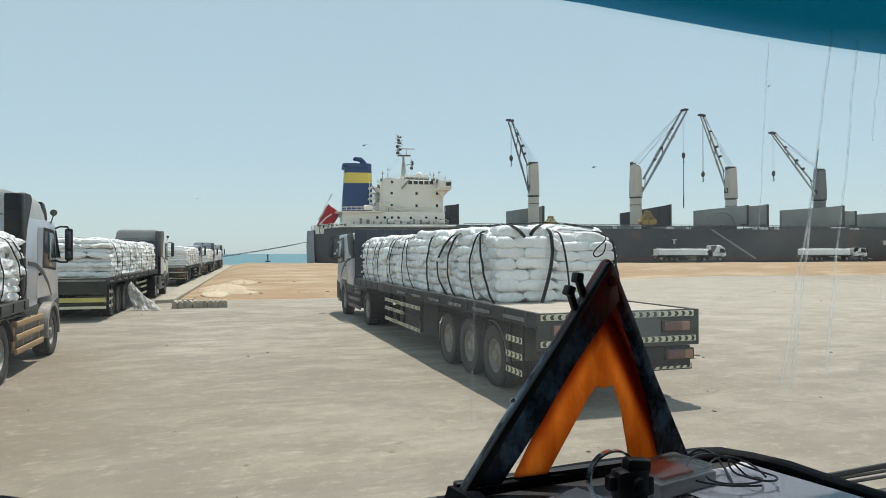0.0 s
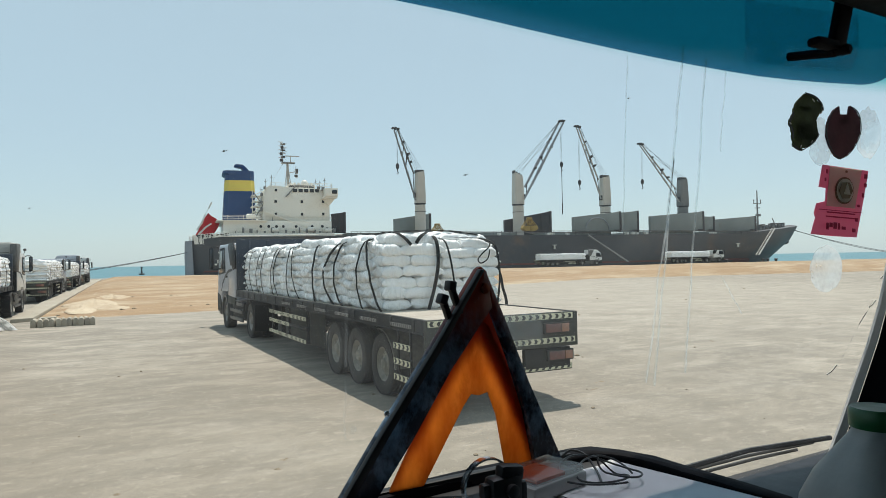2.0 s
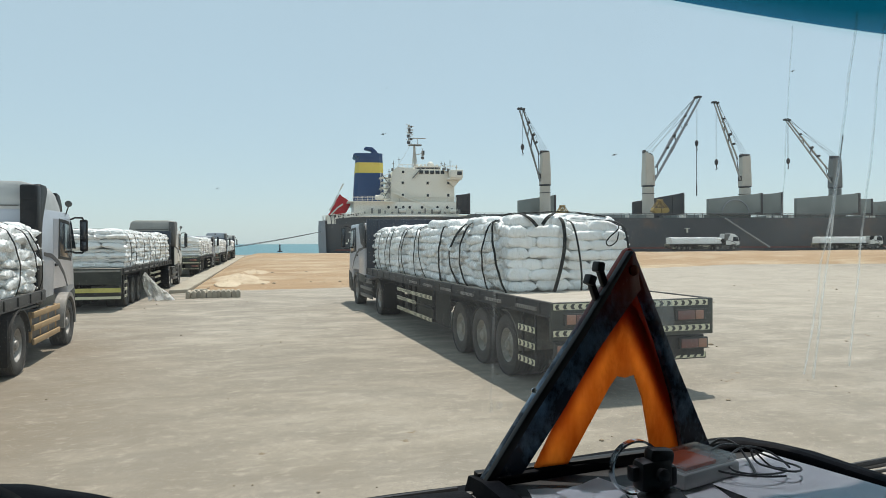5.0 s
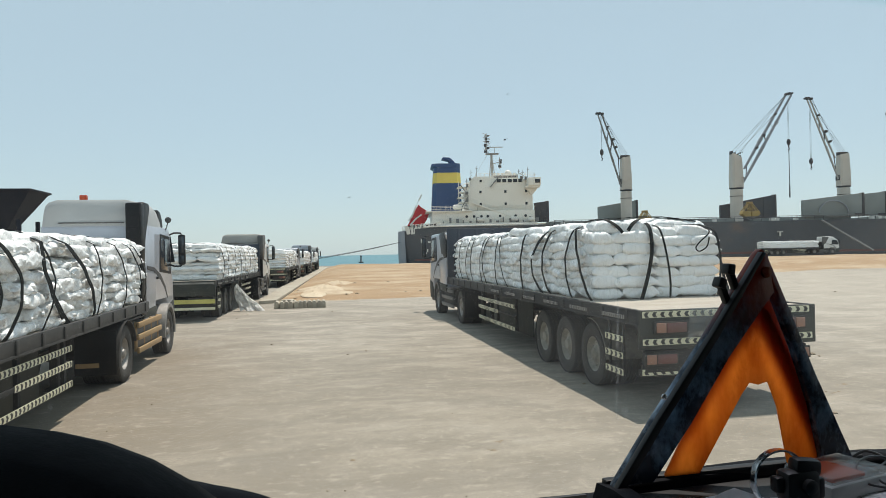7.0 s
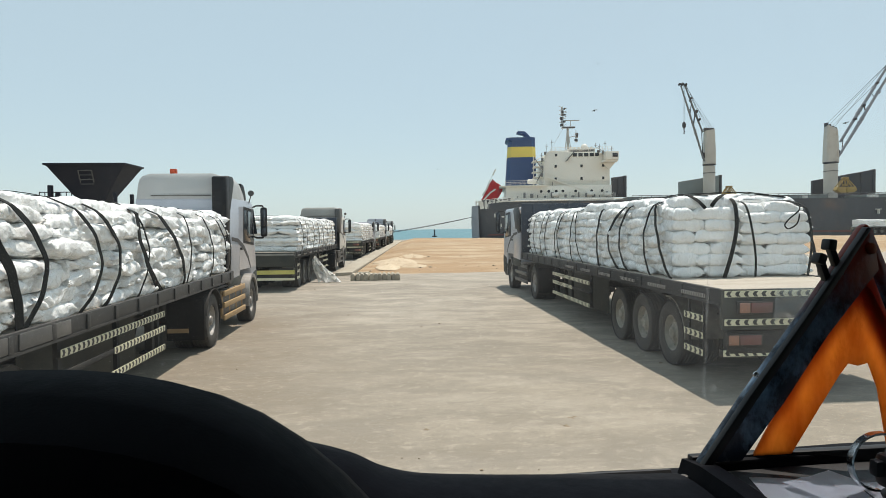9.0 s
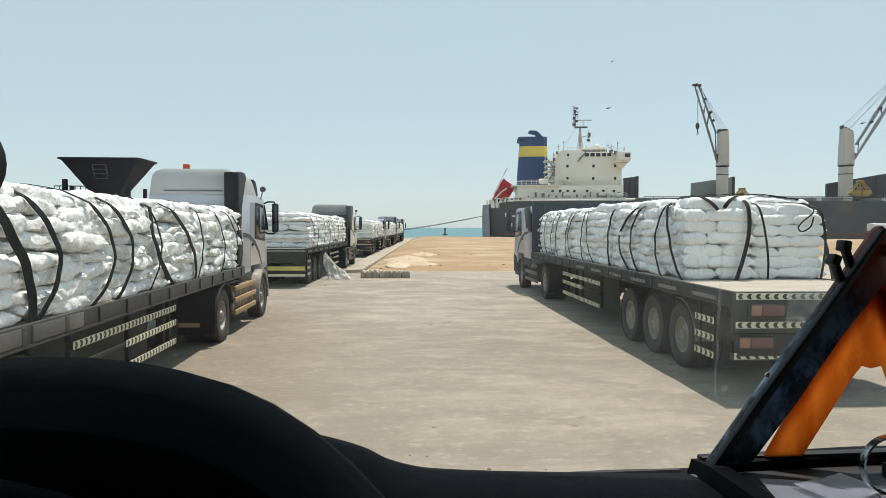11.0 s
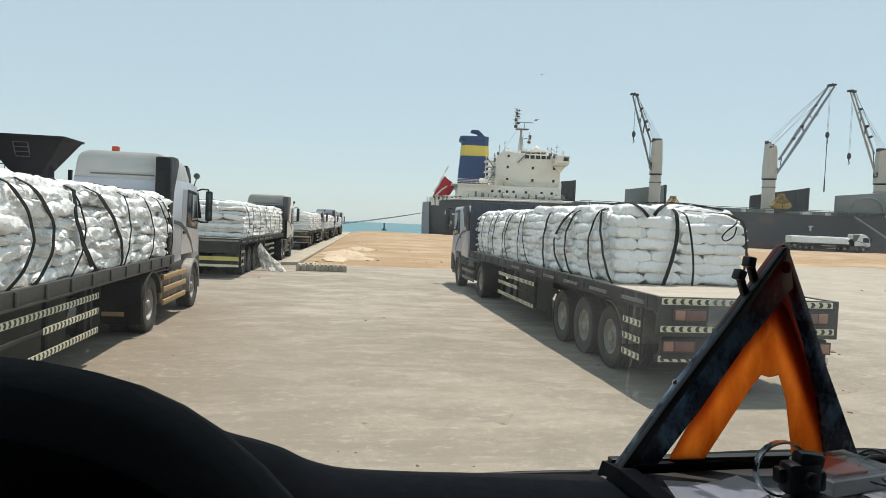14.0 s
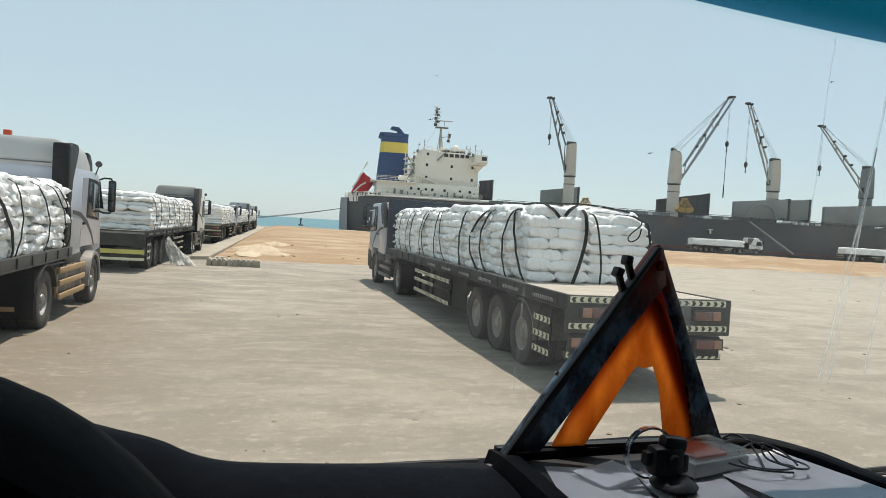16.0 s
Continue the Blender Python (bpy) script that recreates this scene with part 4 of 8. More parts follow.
        tape(t, pose(-w + 0.03, -0.037, deck - 0.46), w - 0.03, 0.085, M_REFLECT, -1, single=single)
        tape(t, pose(0.0, -0.037, deck - 0.46), w - 0.06, 0.085, M_REFLECT, 1, single=single)
        tape(t, pose(-w + 0.06, 0.05, 0.52), w - 0.1, 0.085, M_REFLECT, -1, single=single)
        tape(t, pose(0.05, 0.05, 0.52), w - 0.12, 0.085, M_REFLECT, 1, single=single)
    else:
        tape(t, pose(-w + 0.03, -0.037, deck - 0.10), width - 0.06, 0.06, M_RIM, 1, False)
        tape(t, pose(-w + 0.03, 0.03, 0.64), width - 0.06, 0.15, M_REFLECT_Y, 1, False)
        tape(t, pose(-w + 0.03, 0.03, 0.42), width - 0.06, 0.09, M_REFLECT, 1, False)
    for s in (-1, 1):
        for z, x in ((deck - 0.31, 0.43), (0.66, 0.32)) if lamps else ():
            xa = s * (w - x)
            bm = B()
            yb = -0.03 if z > 0.8 else 0.04
            box(bm, xa - 0.25, xa + 0.25, yb - 0.05, yb, z, z + 0.17, 0.012)
            lamp = part("tail_lamp", bm, M_CHASSIS, t)
            bm = B()
            box(bm, xa - 0.22 if s < 0 else xa + 0.08, xa - 0.08 if s < 0 else xa + 0.22, yb - 0.062, yb - 0.045, z + 0.02, z + 0.15, 0.006)
            part("amber_lens", bm, M_LAMP_AMBER, lamp)
            bm = B()
            box(bm, xa - 0.07 if s < 0 else xa - 0.22, xa + 0.22 if s < 0 else xa + 0.07, yb - 0.062, yb - 0.045, z + 0.02, z + 0.15, 0.006)
            part("red_lens", bm, M_LAMP_RED, lamp)
    if headboard:
        bm = B()
        box(bm, -w + board_in, w - board_in, length - 0.06, length, deck, deck + headboard, 0.012)
        for x in (-0.9, -0.3, 0.3, 0.9):
            box(bm, x - 0.04, x + 0.04, length - 0.10, length - 0.05, deck, deck + headboard - 0.05, 0.008)
        part("headboard", bm, M_BLUE_DARK, t)
    return t


def tractor(m, paint, roof="high", wheelbase=3.75, label="", beacon=False, back=None, crates=False, h=1.22):
    """A cab-over tractor unit. Origin: ground below the steering axle, forward is +y."""
    t = thing("tractor_unit", m, label, "lorry cab", "flatbed lorries")
    track = max(h, 1.16)
    back = back or paint
    top = 2.95 if roof == "low" else 3.0
    # cab shell, shaped along y, with the windows as their own parts
    bm = B()
    prof = [(-1.85, 0.95), (-0.75, 0.95), (-0.62, 1.25), (-0.3, 1.45), (0.3, 1.45), (0.62, 1.20), (0.68, 0.75), (1.28, 0.55), (1.36, 0.9), (1.34, 1.55), (1.22, 2.0), (0.98, top - 0.06), (0.85, top), (-1.80, top), (-1.85, top - 0.06)]
    prism(bm, prof, 'x', -h, h, 0.045)
    part("cab_body", bm, paint, t)
    if roof == "high":
        bm = B()
        rings = []
        for y, x, z in ((-1.84, h - 0.07, 3.44), (-1.78, h - 0.05, 3.52), (-0.4, h - 0.05, 3.54), (0.30, h - 0.10, 3.46), (0.72, h - 0.20, 3.24), (0.98, h - 0.30, 3.0)):
            c = 0.24 if z > 3.1 else 0.05
            rings.append([(-x - 0.04, y, 2.96), (-x, y, z - c), (-x + 0.03, y, z - c * 0.55), (-x + 0.10, y, z - c * 0.22), (-x + 0.26, y, z), (x - 0.26, y, z), (x - 0.10, y, z - c * 0.22), (x - 0.03, y, z - c * 0.55), (x, y, z - c), (x + 0.04, y, 2.96)])
        loft(bm, rings)
        part("roof_cap", bm, back, t)
    for s in (-1, 1):
        x = s * h
        # side fairing fin behind the door
        bm = B()
        fz = 3.46 if roof == "high" else top
        pr = [(-2.02, 2.10), (-1.62, 2.05), (-1.42, 2.2), (-1.18, fz - 0.75), (-0.78, fz - 0.10), (-0.95, fz + 0.01), (-1.75, fz + 0.01), (-2.02, fz - 0.25)]
        # carried lower here: black plastic stands in for the dark gap behind the cab
        if crates and s > 0:
            pr = [(-2.02, 1.05), (-1.62, 1.05), (-1.62, 1.95), (-1.70, 2.2), (-1.60, fz - 0.75), (-1.20, fz - 0.10), (-1.30, fz + 0.01), (-1.75, fz + 0.01), (-2.02, fz - 0.25)]
        if roof == "high" and s < 0:
            pr = [(-1.60, 2.10), (-1.30, 2.10), (-1.12, fz - 0.75), (-0.78, fz - 0.20), (-1.2, fz - 0.2), (-1.60, fz - 0.35)]
        prism(bm, pr, 'x', min(x - s * 0.10, x + s * 0.025), max(x - s * 0.10, x + s * 0.025), 0.02)
        if roof == "high" and s > 0:
            # the fin wraps round the rear corner of the cab
            prism(bm, [(x - s * 0.28, -2.05), (x - s * 0.02, -2.05), (x + s * 0.03, -1.98), (x + s * 0.03, -1.70), (x - s * 0.24, -1.86)], 'z', 2.12, fz - 0.02, 0.04)
            for k in range(5):
                box(bm, min(x - s * 0.25, x - s * 0.05), max(x - s * 0.25, x - s * 0.05), -2.062, -2.04, 2.25 + k * 0.22, 2.28 + k * 0.22, 0.005)
        part("side_fairing", bm, M_RAIL_GREY if roof == "high" and not crates else M_PLASTIC, t)
        bm = B()
        prism(bm, [(-0.16, 2.00), (0.95, 1.92), (1.02, 2.12), (0.80, 2.72), (-0.08, 2.76)], 'x', min(x, x + s * 0.012), max(x, x + s * 0.012), 0.003)
        part("side_window", bm, M_GLASS_DARK, t)
        bm = B()
        prism(bm, [(-0.72, 1.30), (-0.66, 2.82), (0.86, 2.80), (1.08, 2.12), (1.14, 1.30)], 'x', min(x + s * 0.002, x + s * 0.005), max(x + s * 0.002, x + s * 0.005))
        part("door", bm, paint, t)
        bm = B()
        prism(bm, [(-0.26, 1.94), (1.02, 1.86), (1.10, 2.12), (0.86, 2.80), (-0.16, 2.84)], 'x', min(x + s * 0.0055, x + s * 0.0075), max(x + s * 0.0055, x + s * 0.0075))
        part("window_surround", bm, M_PLASTIC, t)
        bm = B()
        prism(bm, [(0.64, 0.60), (1.30, 0.52), (1.385, 0.9), (1.37, 1.22), (0.70, 1.10)], 'x', min(x - s * 0.30, x + s * 0.012), max(x - s * 0.30, x + s * 0.012), 0.02)
        prism(bm, [(-1.85, 0.90), (-0.66, 0.90), (-0.62, 1.18), (-1.85, 1.14)], 'x', min(x - s * 0.05, x + s * 0.010), max(x - s * 0.05, x + s * 0.010), 0.004)
        part("lower_skirt", bm, M_PANEL, t, "dark lower skirt")
        bm = B()
        box(bm, min(x, x + s * 0.03), max(x, x + s * 0.03), -0.58, -0.36, 1.78, 1.84, 0.008)
        part("door_handle", bm, M_PLASTIC, t)
        # dark waist sweep on the side
        bm = B()
        prism(bm, [(-1.45, 2.10), (-0.8, 2.06), (-0.15, 1.88), (0.35, 1.60), (0.62, 1.30), (0.56, 1.28), (0.25, 1.55), (-0.25, 1.80), (-0.85, 1.97), (-1.45, 2.02)], 'x', min(x + s * 0.004, x + s * 0.010), max(x + s * 0.004, x + s * 0.010))
        part("side_decal", bm, M_STEEL_DARK, t)
        bm = B()
        arc = [(0.60 * math.cos(radians(d)), 0.52 + 0.66 * math.sin(radians(d))) for d in range(-8, 189, 14)]
        inn = [(y * 0.87, 0.52 + (z - 0.52) * 0.87) for y, z in arc]
        prism(bm, arc + inn[::-1], 'x', min(s * track - s * 0.44, s * track), max(s * track - s * 0.44, s * track))
        part("wheel_arch", bm, M_RIM if crates else M_RAIL_GREY, t)
        bm = B()
        box(bm, min(x - s * 0.35, x - s * 0.02), max(x - s * 0.35, x - s * 0.02), 0.70, 1.25, 0.42, 0.75, 0.03)
        box(bm, min(x - s * 0.30, x), max(x - s * 0.30, x), 0.72, 1.2, 0.78, 0.82, 0.008)
        part("step", bm, M_PLASTIC, t)
        # mirrors on arms
        bm = B()
        xm = x + s * 0.25
        tube(bm, [(x - s * 0.02, 0.98, 2.84), (x + s * 0.08, 1.10, 2.90), (xm - s * 0.03, 1.20, 2.90), (xm, 1.20, 2.84)], 0.022, 8)
        tube(bm, [(x - s * 0.02, 1.02, 2.10), (x + s * 0.08, 1.12, 2.05), (xm - s * 0.03, 1.20, 2.05), (xm, 1.20, 2.10)], 0.022, 8)
        box(bm, xm - 0.085, xm + 0.085, 1.14, 1.28, 2.08, 2.86, 0.045)
        mir = part("mirror", bm, M_PLASTIC, t)
        bm = B()
        box(bm, xm - 0.062, xm + 0.062, 1.133, 1.139, 2.38, 2.80, 0.004)
        box(bm, xm - 0.062, xm + 0.062, 1.133, 1.139, 2.14, 2.32, 0.004)
        part("mirror_glass", bm, M_MIRROR, mir)
        wheel(t, "wheel", s * (track - 0.19), 0, 0.52, 0.31, s, M_RIM)
        wheel(t, "wheel", s * (track - 0.19), -wheelbase, 0.52, 0.29, s, M_RIM)
        wheel(t, "wheel", s * (track - 0.53), -wheelbase, 0.52, 0.29, s, M_RIM)
        bm = B()
        box(bm, s * 0.42 - 0.05, s * 0.42 + 0.05, -wheelbase - 0.9, 1.0, 0.72, 0.98, 0.01)
        part("chassis_rail", bm, M_CHASSIS, t)
        # tank or locker with its side guard between the axles
        bm = B()
        xa, xb = s * (track - 0.62), s * (track - 0.09)
        box(bm, min(xa, xb), max(xa, xb), -2.75, -0.95, 0.42, 0.98, 0.06)
        part("fuel_tank", bm, M_RAIL_GREY if s > 0 else M_CHASSIS, t)
        bm = B()
        for z in (0.44, 0.70, 0.94):
            box(bm, min(s * track - s * 0.07, s * track - s * 0.02), max(s * track - s * 0.07, s * track - s * 0.02), -2.85, -0.85, z - 0.055, z + 0.055, 0.008)
        part("guard_rail", bm, M_WOOD if crates else M_RAIL_GREY, t)
        for k in range(4 if crates and s > 0 else 0):
            bm = B()
            y = -2.78 + k * 0.615
            box(bm, s * track - s * 0.105 - 0.02, s * track - s * 0.105 + 0.02, y - 0.05, y + 0.05, 0.42, 1.0, 0.006)
            part("crate_post", bm, M_WOOD, t)
        bm = B()
        box(bm, min(s * (h - 0.66), x), max(s * (h - 0.66), x), -2.85, -0.80, 1.02, 1.07, 0.01)
        part("catwalk", bm, M_RAIL_GREY, t)
        bm = B()
        arc = [(-wheelbase + 0.62 * math.cos(radians(d)), 0.52 + 0.62 * math.sin(radians(d))) for d in range(15, 166, 15)]
        inn = [(-wheelbase + (y + wheelbase) * 0.96, 0.52 + (z - 0.52) * 0.96) for y, z in arc]
        prism(bm, arc + inn[::-1], 'x', min(s * (track - 0.68), s * track), max(s * (track - 0.68), s * track))
        part("rear_mudguard", bm, M_CHASSIS, t)
        bm = B()
        box(bm, min(s * (track - 0.70), s * (track - 0.02)), max(s * (track - 0.70), s * (track - 0.02)), -wheelbase - 0.70, -wheelbase - 0.685, 0.24, 1.02, 0.004)
        flap = part("mud_flap", bm, M_PLASTIC, t, "black rubber mud flap")
        if crates:
            bm = B()
            box(bm, min(s * (track - 0.68), s * (track - 0.30)), max(s * (track - 0.68), s * (track - 0.30)), -wheelbase - 0.708, -wheelbase - 0.699, 0.38, 0.46, 0.003)
            part("flap_strip", bm, M_WOOD, flap, "dull orange strip")
            bm = B()
            prism(bm, [(0.02, 3.02), (0.62, 3.02), (0.56, 3.20), (0.36, 3.38), (0.08, 3.42)], 'x', min(s * (h - 0.26), s * (h - 0.085)), max(s * (h - 0.26), s * (h - 0.085)), 0.01)
            part("roof_scoop", bm, M_PLASTIC, t, "black scoop on the roof side")
    bm = B()
    prism(bm, [(-1.04, 2.06), (1.04, 2.06), (0.98, 2.74), (-0.98, 2.74)], 'y', 0, 0.01)
    ws = part("windscreen", bm, M_GLASS_DARK, t)
    ws.matrix_basis = Matrix.Translation((0, 1.262 + 0.52, 0.16)) @ Matrix.Rotation(radians(14.5), 4, 'X') @ Matrix.Translation((0, 0, 0))
    bm = B()
    rod(bm, (-h + 0.2, 0, 0.52), (h - 0.2, 0, 0.52), 0.07)
    part("axle", bm, M_CHASSIS, t)
    bm = B()
    rod(bm, (-h + 0.2, -wheelbase, 0.52), (h - 0.2, -wheelbase, 0.52), 0.09)
    part("axle", bm, M_CHASSIS, t)
    bm = B()
    box(bm, -0.45, 0.45, -wheelbase - 0.5, -wheelbase + 0.5, 1.0, 1.16, 0.03)
    part("fifth_wheel", bm, M_CHASSIS, t)
    if beacon:
        bm = B()
        box(bm, -0.27, -0.13, -1.72, -1.60, 3.52, 3.63, 0.02)
        part("beacon", bm, M_BEACON, t, "orange flashing beacon")
    if roof == "high":
        bm = B()
        box(bm, -h + 0.03, h - 0.03, -1.88, -1.845, 0.98, 2.46, 0.01)
        part("rear_shield", bm, M_PLASTIC, t, "black shield over the lower cab back")
        bm = B()
        box(bm, -h + 0.34, h - 0.34, -1.868, -1.84, 3.02, 3.045, 0.006)
        box(bm, -h + 0.06, h - 0.06, -1.862, -1.83, 2.52, 2.545, 0.006)
        part("panel_seam", bm, M_RAIL_GREY, t)
    bm = B()
    rod(bm, (h - 0.02, 0.55, top - 0.1), (h + 0.06, 0.55, top + 0.16), 0.014)
    lathe(bm, [(0.03, -0.05), (0.07, -0.02), (0.075, 0.03), (0.06, 0.035)], 16, pose(h + 0.06, 0.55, top + 0.20, 90, 0, 0))
    part("work_lamp", bm, M_RAIL_GREY, t)
    return t


# ---------------------------------------------------------------- sacks and straps
SACKS = []


def sack_mesh(k, NU=44, NV=26, crumple=1.0):
    """One filled woven sack, long along x, lying flat with its base at z 0."""
    bm = B()
    a, b, c = 0.415, 0.262, 0.100
    lean = noise.noise((k * 3.1, 1, 1))
    for side in (1, -1):
        rows = []
        for i in range(NU + 1):
            u = math.sin(math.pi / 2 * (-1 + 2 * i / NU))
            row = []
            for j in range(NV + 1):
                v = math.sin(math.pi / 2 * (-1 + 2 * j / NV))
                e = max(0, (1 - abs(u) ** 5)) ** 0.44 * max(0, (1 - abs(v) ** 7)) ** 0.30
                # corners stick out in points, the sewn ends pinch in, the middle bulges
                pin = 1 + 0.07 * abs(u) ** 6 * abs(v) ** 6 - 0.05 * abs(u) ** 4 * (1 - abs(v) ** 3)
                x = a * u * (1 + 0.02 * noise.noise((v * 2 + k, side, 3))) * pin
                y = b * v * (1 + 0.06 * (1 - u * u)) * pin
                z = side * c * e * (0.95 + 0.16 * noise.noise((u * 1.3 + k * 9, v * 1.1, side * 2)))
                # folds running in from the sewn ends, and a few soft dents
                z += side * 0.010 * math.sin(v * 9 + k * 2 + lean * 4 * u) * max(0, abs(u) - 0.35) * e * 1.5
                z += side * 0.016 * (0.30 - abs(noise.noise((u * 3.2 + k * 5, v * 2.4 + k, side * 3)))) * e
                z += 0.020 * noise.noise((u * 2.6 + k * 3, v * 2.0, side)) * e
                z -= 0.020 * abs(v) ** 3 * (1 - e)
                row.append(bm.verts.new((x, y, z + c)))
            rows.append(row)
        for p, q in zip(rows, rows[1:]):
            for j in range(NV):
                bm.faces.new((p[j], q[j], q[j + 1], p[j + 1]))
    bmesh.ops.remove_doubles(bm, verts=bm.verts, dist=0.0015)
    bmesh.ops.recalc_face_normals(bm, faces=bm.faces)
    bm.normal_update()
    # crumpled plastic: sharp folds, strongest towards the sewn ends
    for v in bm.verts:
        p = v.co
        near_end = 0.55 + 0.55 * min(1.0, abs(p.x) / a) ** 2
        fold = 0.0
        for f, amp in ((4.5, 0.021), (10.0, 0.012), (21.0, 0.005)):
            q = Vector((p.x * f * 0.7 + k * 7.3, p.y * f + k * 1.7, p.z * f * 1.3))
            q += 0.6 * Vector((noise.noise(q * 0.6), noise.noise(q * 0.6 + Vector((9, 3, 1))), 0))
            fold += amp * (0.32 - abs(noise.noise(q))) / 0.32
        v.co = p + v.normal * fold * near_end * crumple
    return flush("sack", bm, M_SACK, True)


SACKS_MID = [sack_mesh(k, 22, 13) for k in range(5)]
SACKS_FAR = [sack_mesh(k, 10, 6) for k in range(4)]
for k in range(8):
    SACKS.append(sack_mesh(k))
SACKS_CALM = [sack_mesh(k + 20, 44, 26, 0.30) for k in range(6)]


def load(m, y0, y1, width, deck, layers, keep, group, label, seed=1, near=False, wild=1.0, size=1.0, rear=False, high=1.335):
    """Sacks in interlocked layers: across, then along. keep(side, y, layer) says which are things of their own; the rest go into one pile."""
    rr = random.Random(seed)
    pile = bmesh.new()

    def put(q, own, calm=False):
        me = SACKS_CALM[rr.randrange(6)] if calm else SACKS[rr.randrange(8)] if own else (SACKS_MID[rr.randrange(5)] if near else SACKS_FAR[rr.randrange(4)])
        if own:
            ob = new("sack", me)
            ob.matrix_world = m @ q
            tagged(ob, label, "sack", group)
        else:
            n0 = len(pile.verts)
            pile.from_mesh(me)
            pile.verts.ensure_lookup_table()
            for v in pile.verts[n0:]:
                v.co = q @ v.co
    start = y0 + (0.50 if rear else 0)
    # every layer has its own run of sacks, laid across or along, so that the joints do not line up
    for layer in range(layers):
        y, row = start - (0.0 if layer % 2 else 0.10), 0
        while y < y1 - 0.30:
            across = rr.random() < 0.40
            pitch = (0.515 if across else 0.80) * size * rr.uniform(0.95, 1.05)
            if y + pitch > y1 + 0.12:
                across, pitch = True, max(0.42, y1 - y)
            last = y + pitch > y1 - 0.30
            yc = y + pitch / 2
            tall = high * (1 + 0.05 * noise.noise((yc * 0.8, 4.0, seed)))
            step = tall / layers
            sway = 0.05 * noise.noise((yc * 1.3, 2.0, seed))
            sag = 0.022 * noise.noise((yc * 1.7, layer * 0.9, seed)) * min(1, layer)
            if across:
                cols = [(-width / 2 + 0.39, 0), (0.0, 0), (width / 2 - 0.39, 0)]
            else:
                cols = [(-width / 2 + 0.25 + (width - 0.5) * k / 4, 90) for k in range(5)]
            top = layer == layers - 1
            for ci, (x, turn) in enumerate(cols):
                outer = ci in (0, len(cols) - 1)
                if not (outer or (row < 1 and not rear) or top or last):
                    continue
                side = -1 if ci == 0 else (1 if outer else 0)
                bulge = 0.05 * math.sin((layer + 0.6) / layers * math.pi) - (0.07 if top else 0) + sway
                px = x + side * bulge + rr.uniform(-0.025, 0.025) * wild
                py = yc + rr.uniform(-0.02, 0.02) * wild
                z = deck + layer * step + sag + 0.008 * rr.uniform(-1, 1) * wild * min(1, layer) - (0.02 if top and outer else 0)
                ang = radians(turn) + rr.uniform(-0.07, 0.07) * wild + (math.pi if rr.random() < 0.5 else 0)
                tip = side * rr.uniform(-0.02, 0.10) * wild
                long_way = pitch / 0.80 if turn else pitch / 0.515
                q = Matrix.LocRotScale((px, py, z - 0.012), Euler((rr.uniform(-0.05, 0.05) * wild, rr.uniform(-0.05, 0.05) * wild + (tip if turn == 0 else 0), ang)),
                                       ((1.03 + rr.uniform(-0.04, 0.03)) * (long_way if turn else 1), (1.07 + rr.uniform(-0.03, 0.05)) * (1 if turn else long_way), (step / 0.187) * (1.12 + rr.uniform(-0.04, 0.12))))
                put(q, keep(side, y, layer), rear and keep(side, y, layer) and (row * 7 + layer * 3) % 5 < 3)
            y += pitch
            row += 1
    if rear:
        # the rear face: two columns of sacks laid across, meeting in a seam
        # the far column stands further in and lower; the sacks beside the seam poke out past it
        seam = -0.05
        for x0, x1, count, tall, inset, cuts in ((-width / 2 - 0.02, seam - 0.05, layers - 1, high - 0.02, 0.0, (0.46, 0.30, 0.62, 0.40)), (seam + 0.09, width / 2 + 0.04, layers - 1, high - 0.11, 0.18, (0.40, 0.62, 0.36, 0.56))):
            lf = tall / count
            for layer in range(count):
                cut = x0 + (x1 - x0) * (cuts[layer % 4] + rr.uniform(-0.05, 0.05))
                for a, b in ((x0, cut), (cut, x1)):
                    top = layer == count - 1
                    over = 0.045
                    shrink = 0.07 if top else 0.0
                    a2, b2 = a + (shrink if a == x0 and x0 < -0.5 else 0), b + rr.uniform(-0.06, 0.05) - (shrink * 2 if b == x1 and x1 > 0.5 else 0)
                    q = Matrix.LocRotScale(((a2 + b2) / 2, y0 + 0.27 + inset + rr.uniform(-0.03, 0.02) + (0.07 if top else 0), deck + layer * lf - 0.012 - (0.02 if top else 0)),
                                           Euler((rr.uniform(-0.05, 0.05), rr.uniform(-0.04, 0.04) + (0.06 if top and b == x1 and x1 > 0.5 else 0), rr.uniform(-0.05, 0.05) + (math.pi if rr.random() < 0.5 else 0))),
                                           ((b2 - a2 + over) / 0.83, 1.04, (lf / 0.187) * (1.13 + rr.uniform(-0.04, 0.07))))
                    put(q, True, True)
    # the sacks inside the stack, out of sight
    box(pile, -width / 2 + 0.40, width / 2 - 0.40, y0 + (0.75 if rear else 0.40), y1 - 0.40, deck, deck + high * (layers - 0.75) / layers, 0.05)
    if len(pile.verts):
        solid("sack_pile", pile, M_SACK, m, "pile of full white woven sacks on a flatbed", "sacks", group, "stuff")
    else:
        pile.free()


def smooth(pts, n=6):
    """Points of a smooth curve through the given ones."""
    p = [Vector(q) for q in pts]
    out = []
    for k in range(len(p) - 1):
        a, b, c, d = p[max(0, k - 1)], p[k], p[k + 1], p[min(len(p) - 1, k + 2)]
        for i in range(n):
            t = i / n
            out.append(0.5 * ((2 * b) + (c - a) * t + (2 * a - 5 * b + 4 * c - d) * t * t + (3 * b - a - 3 * c + d) * t ** 3))
    out.append(p[-1])
    return out


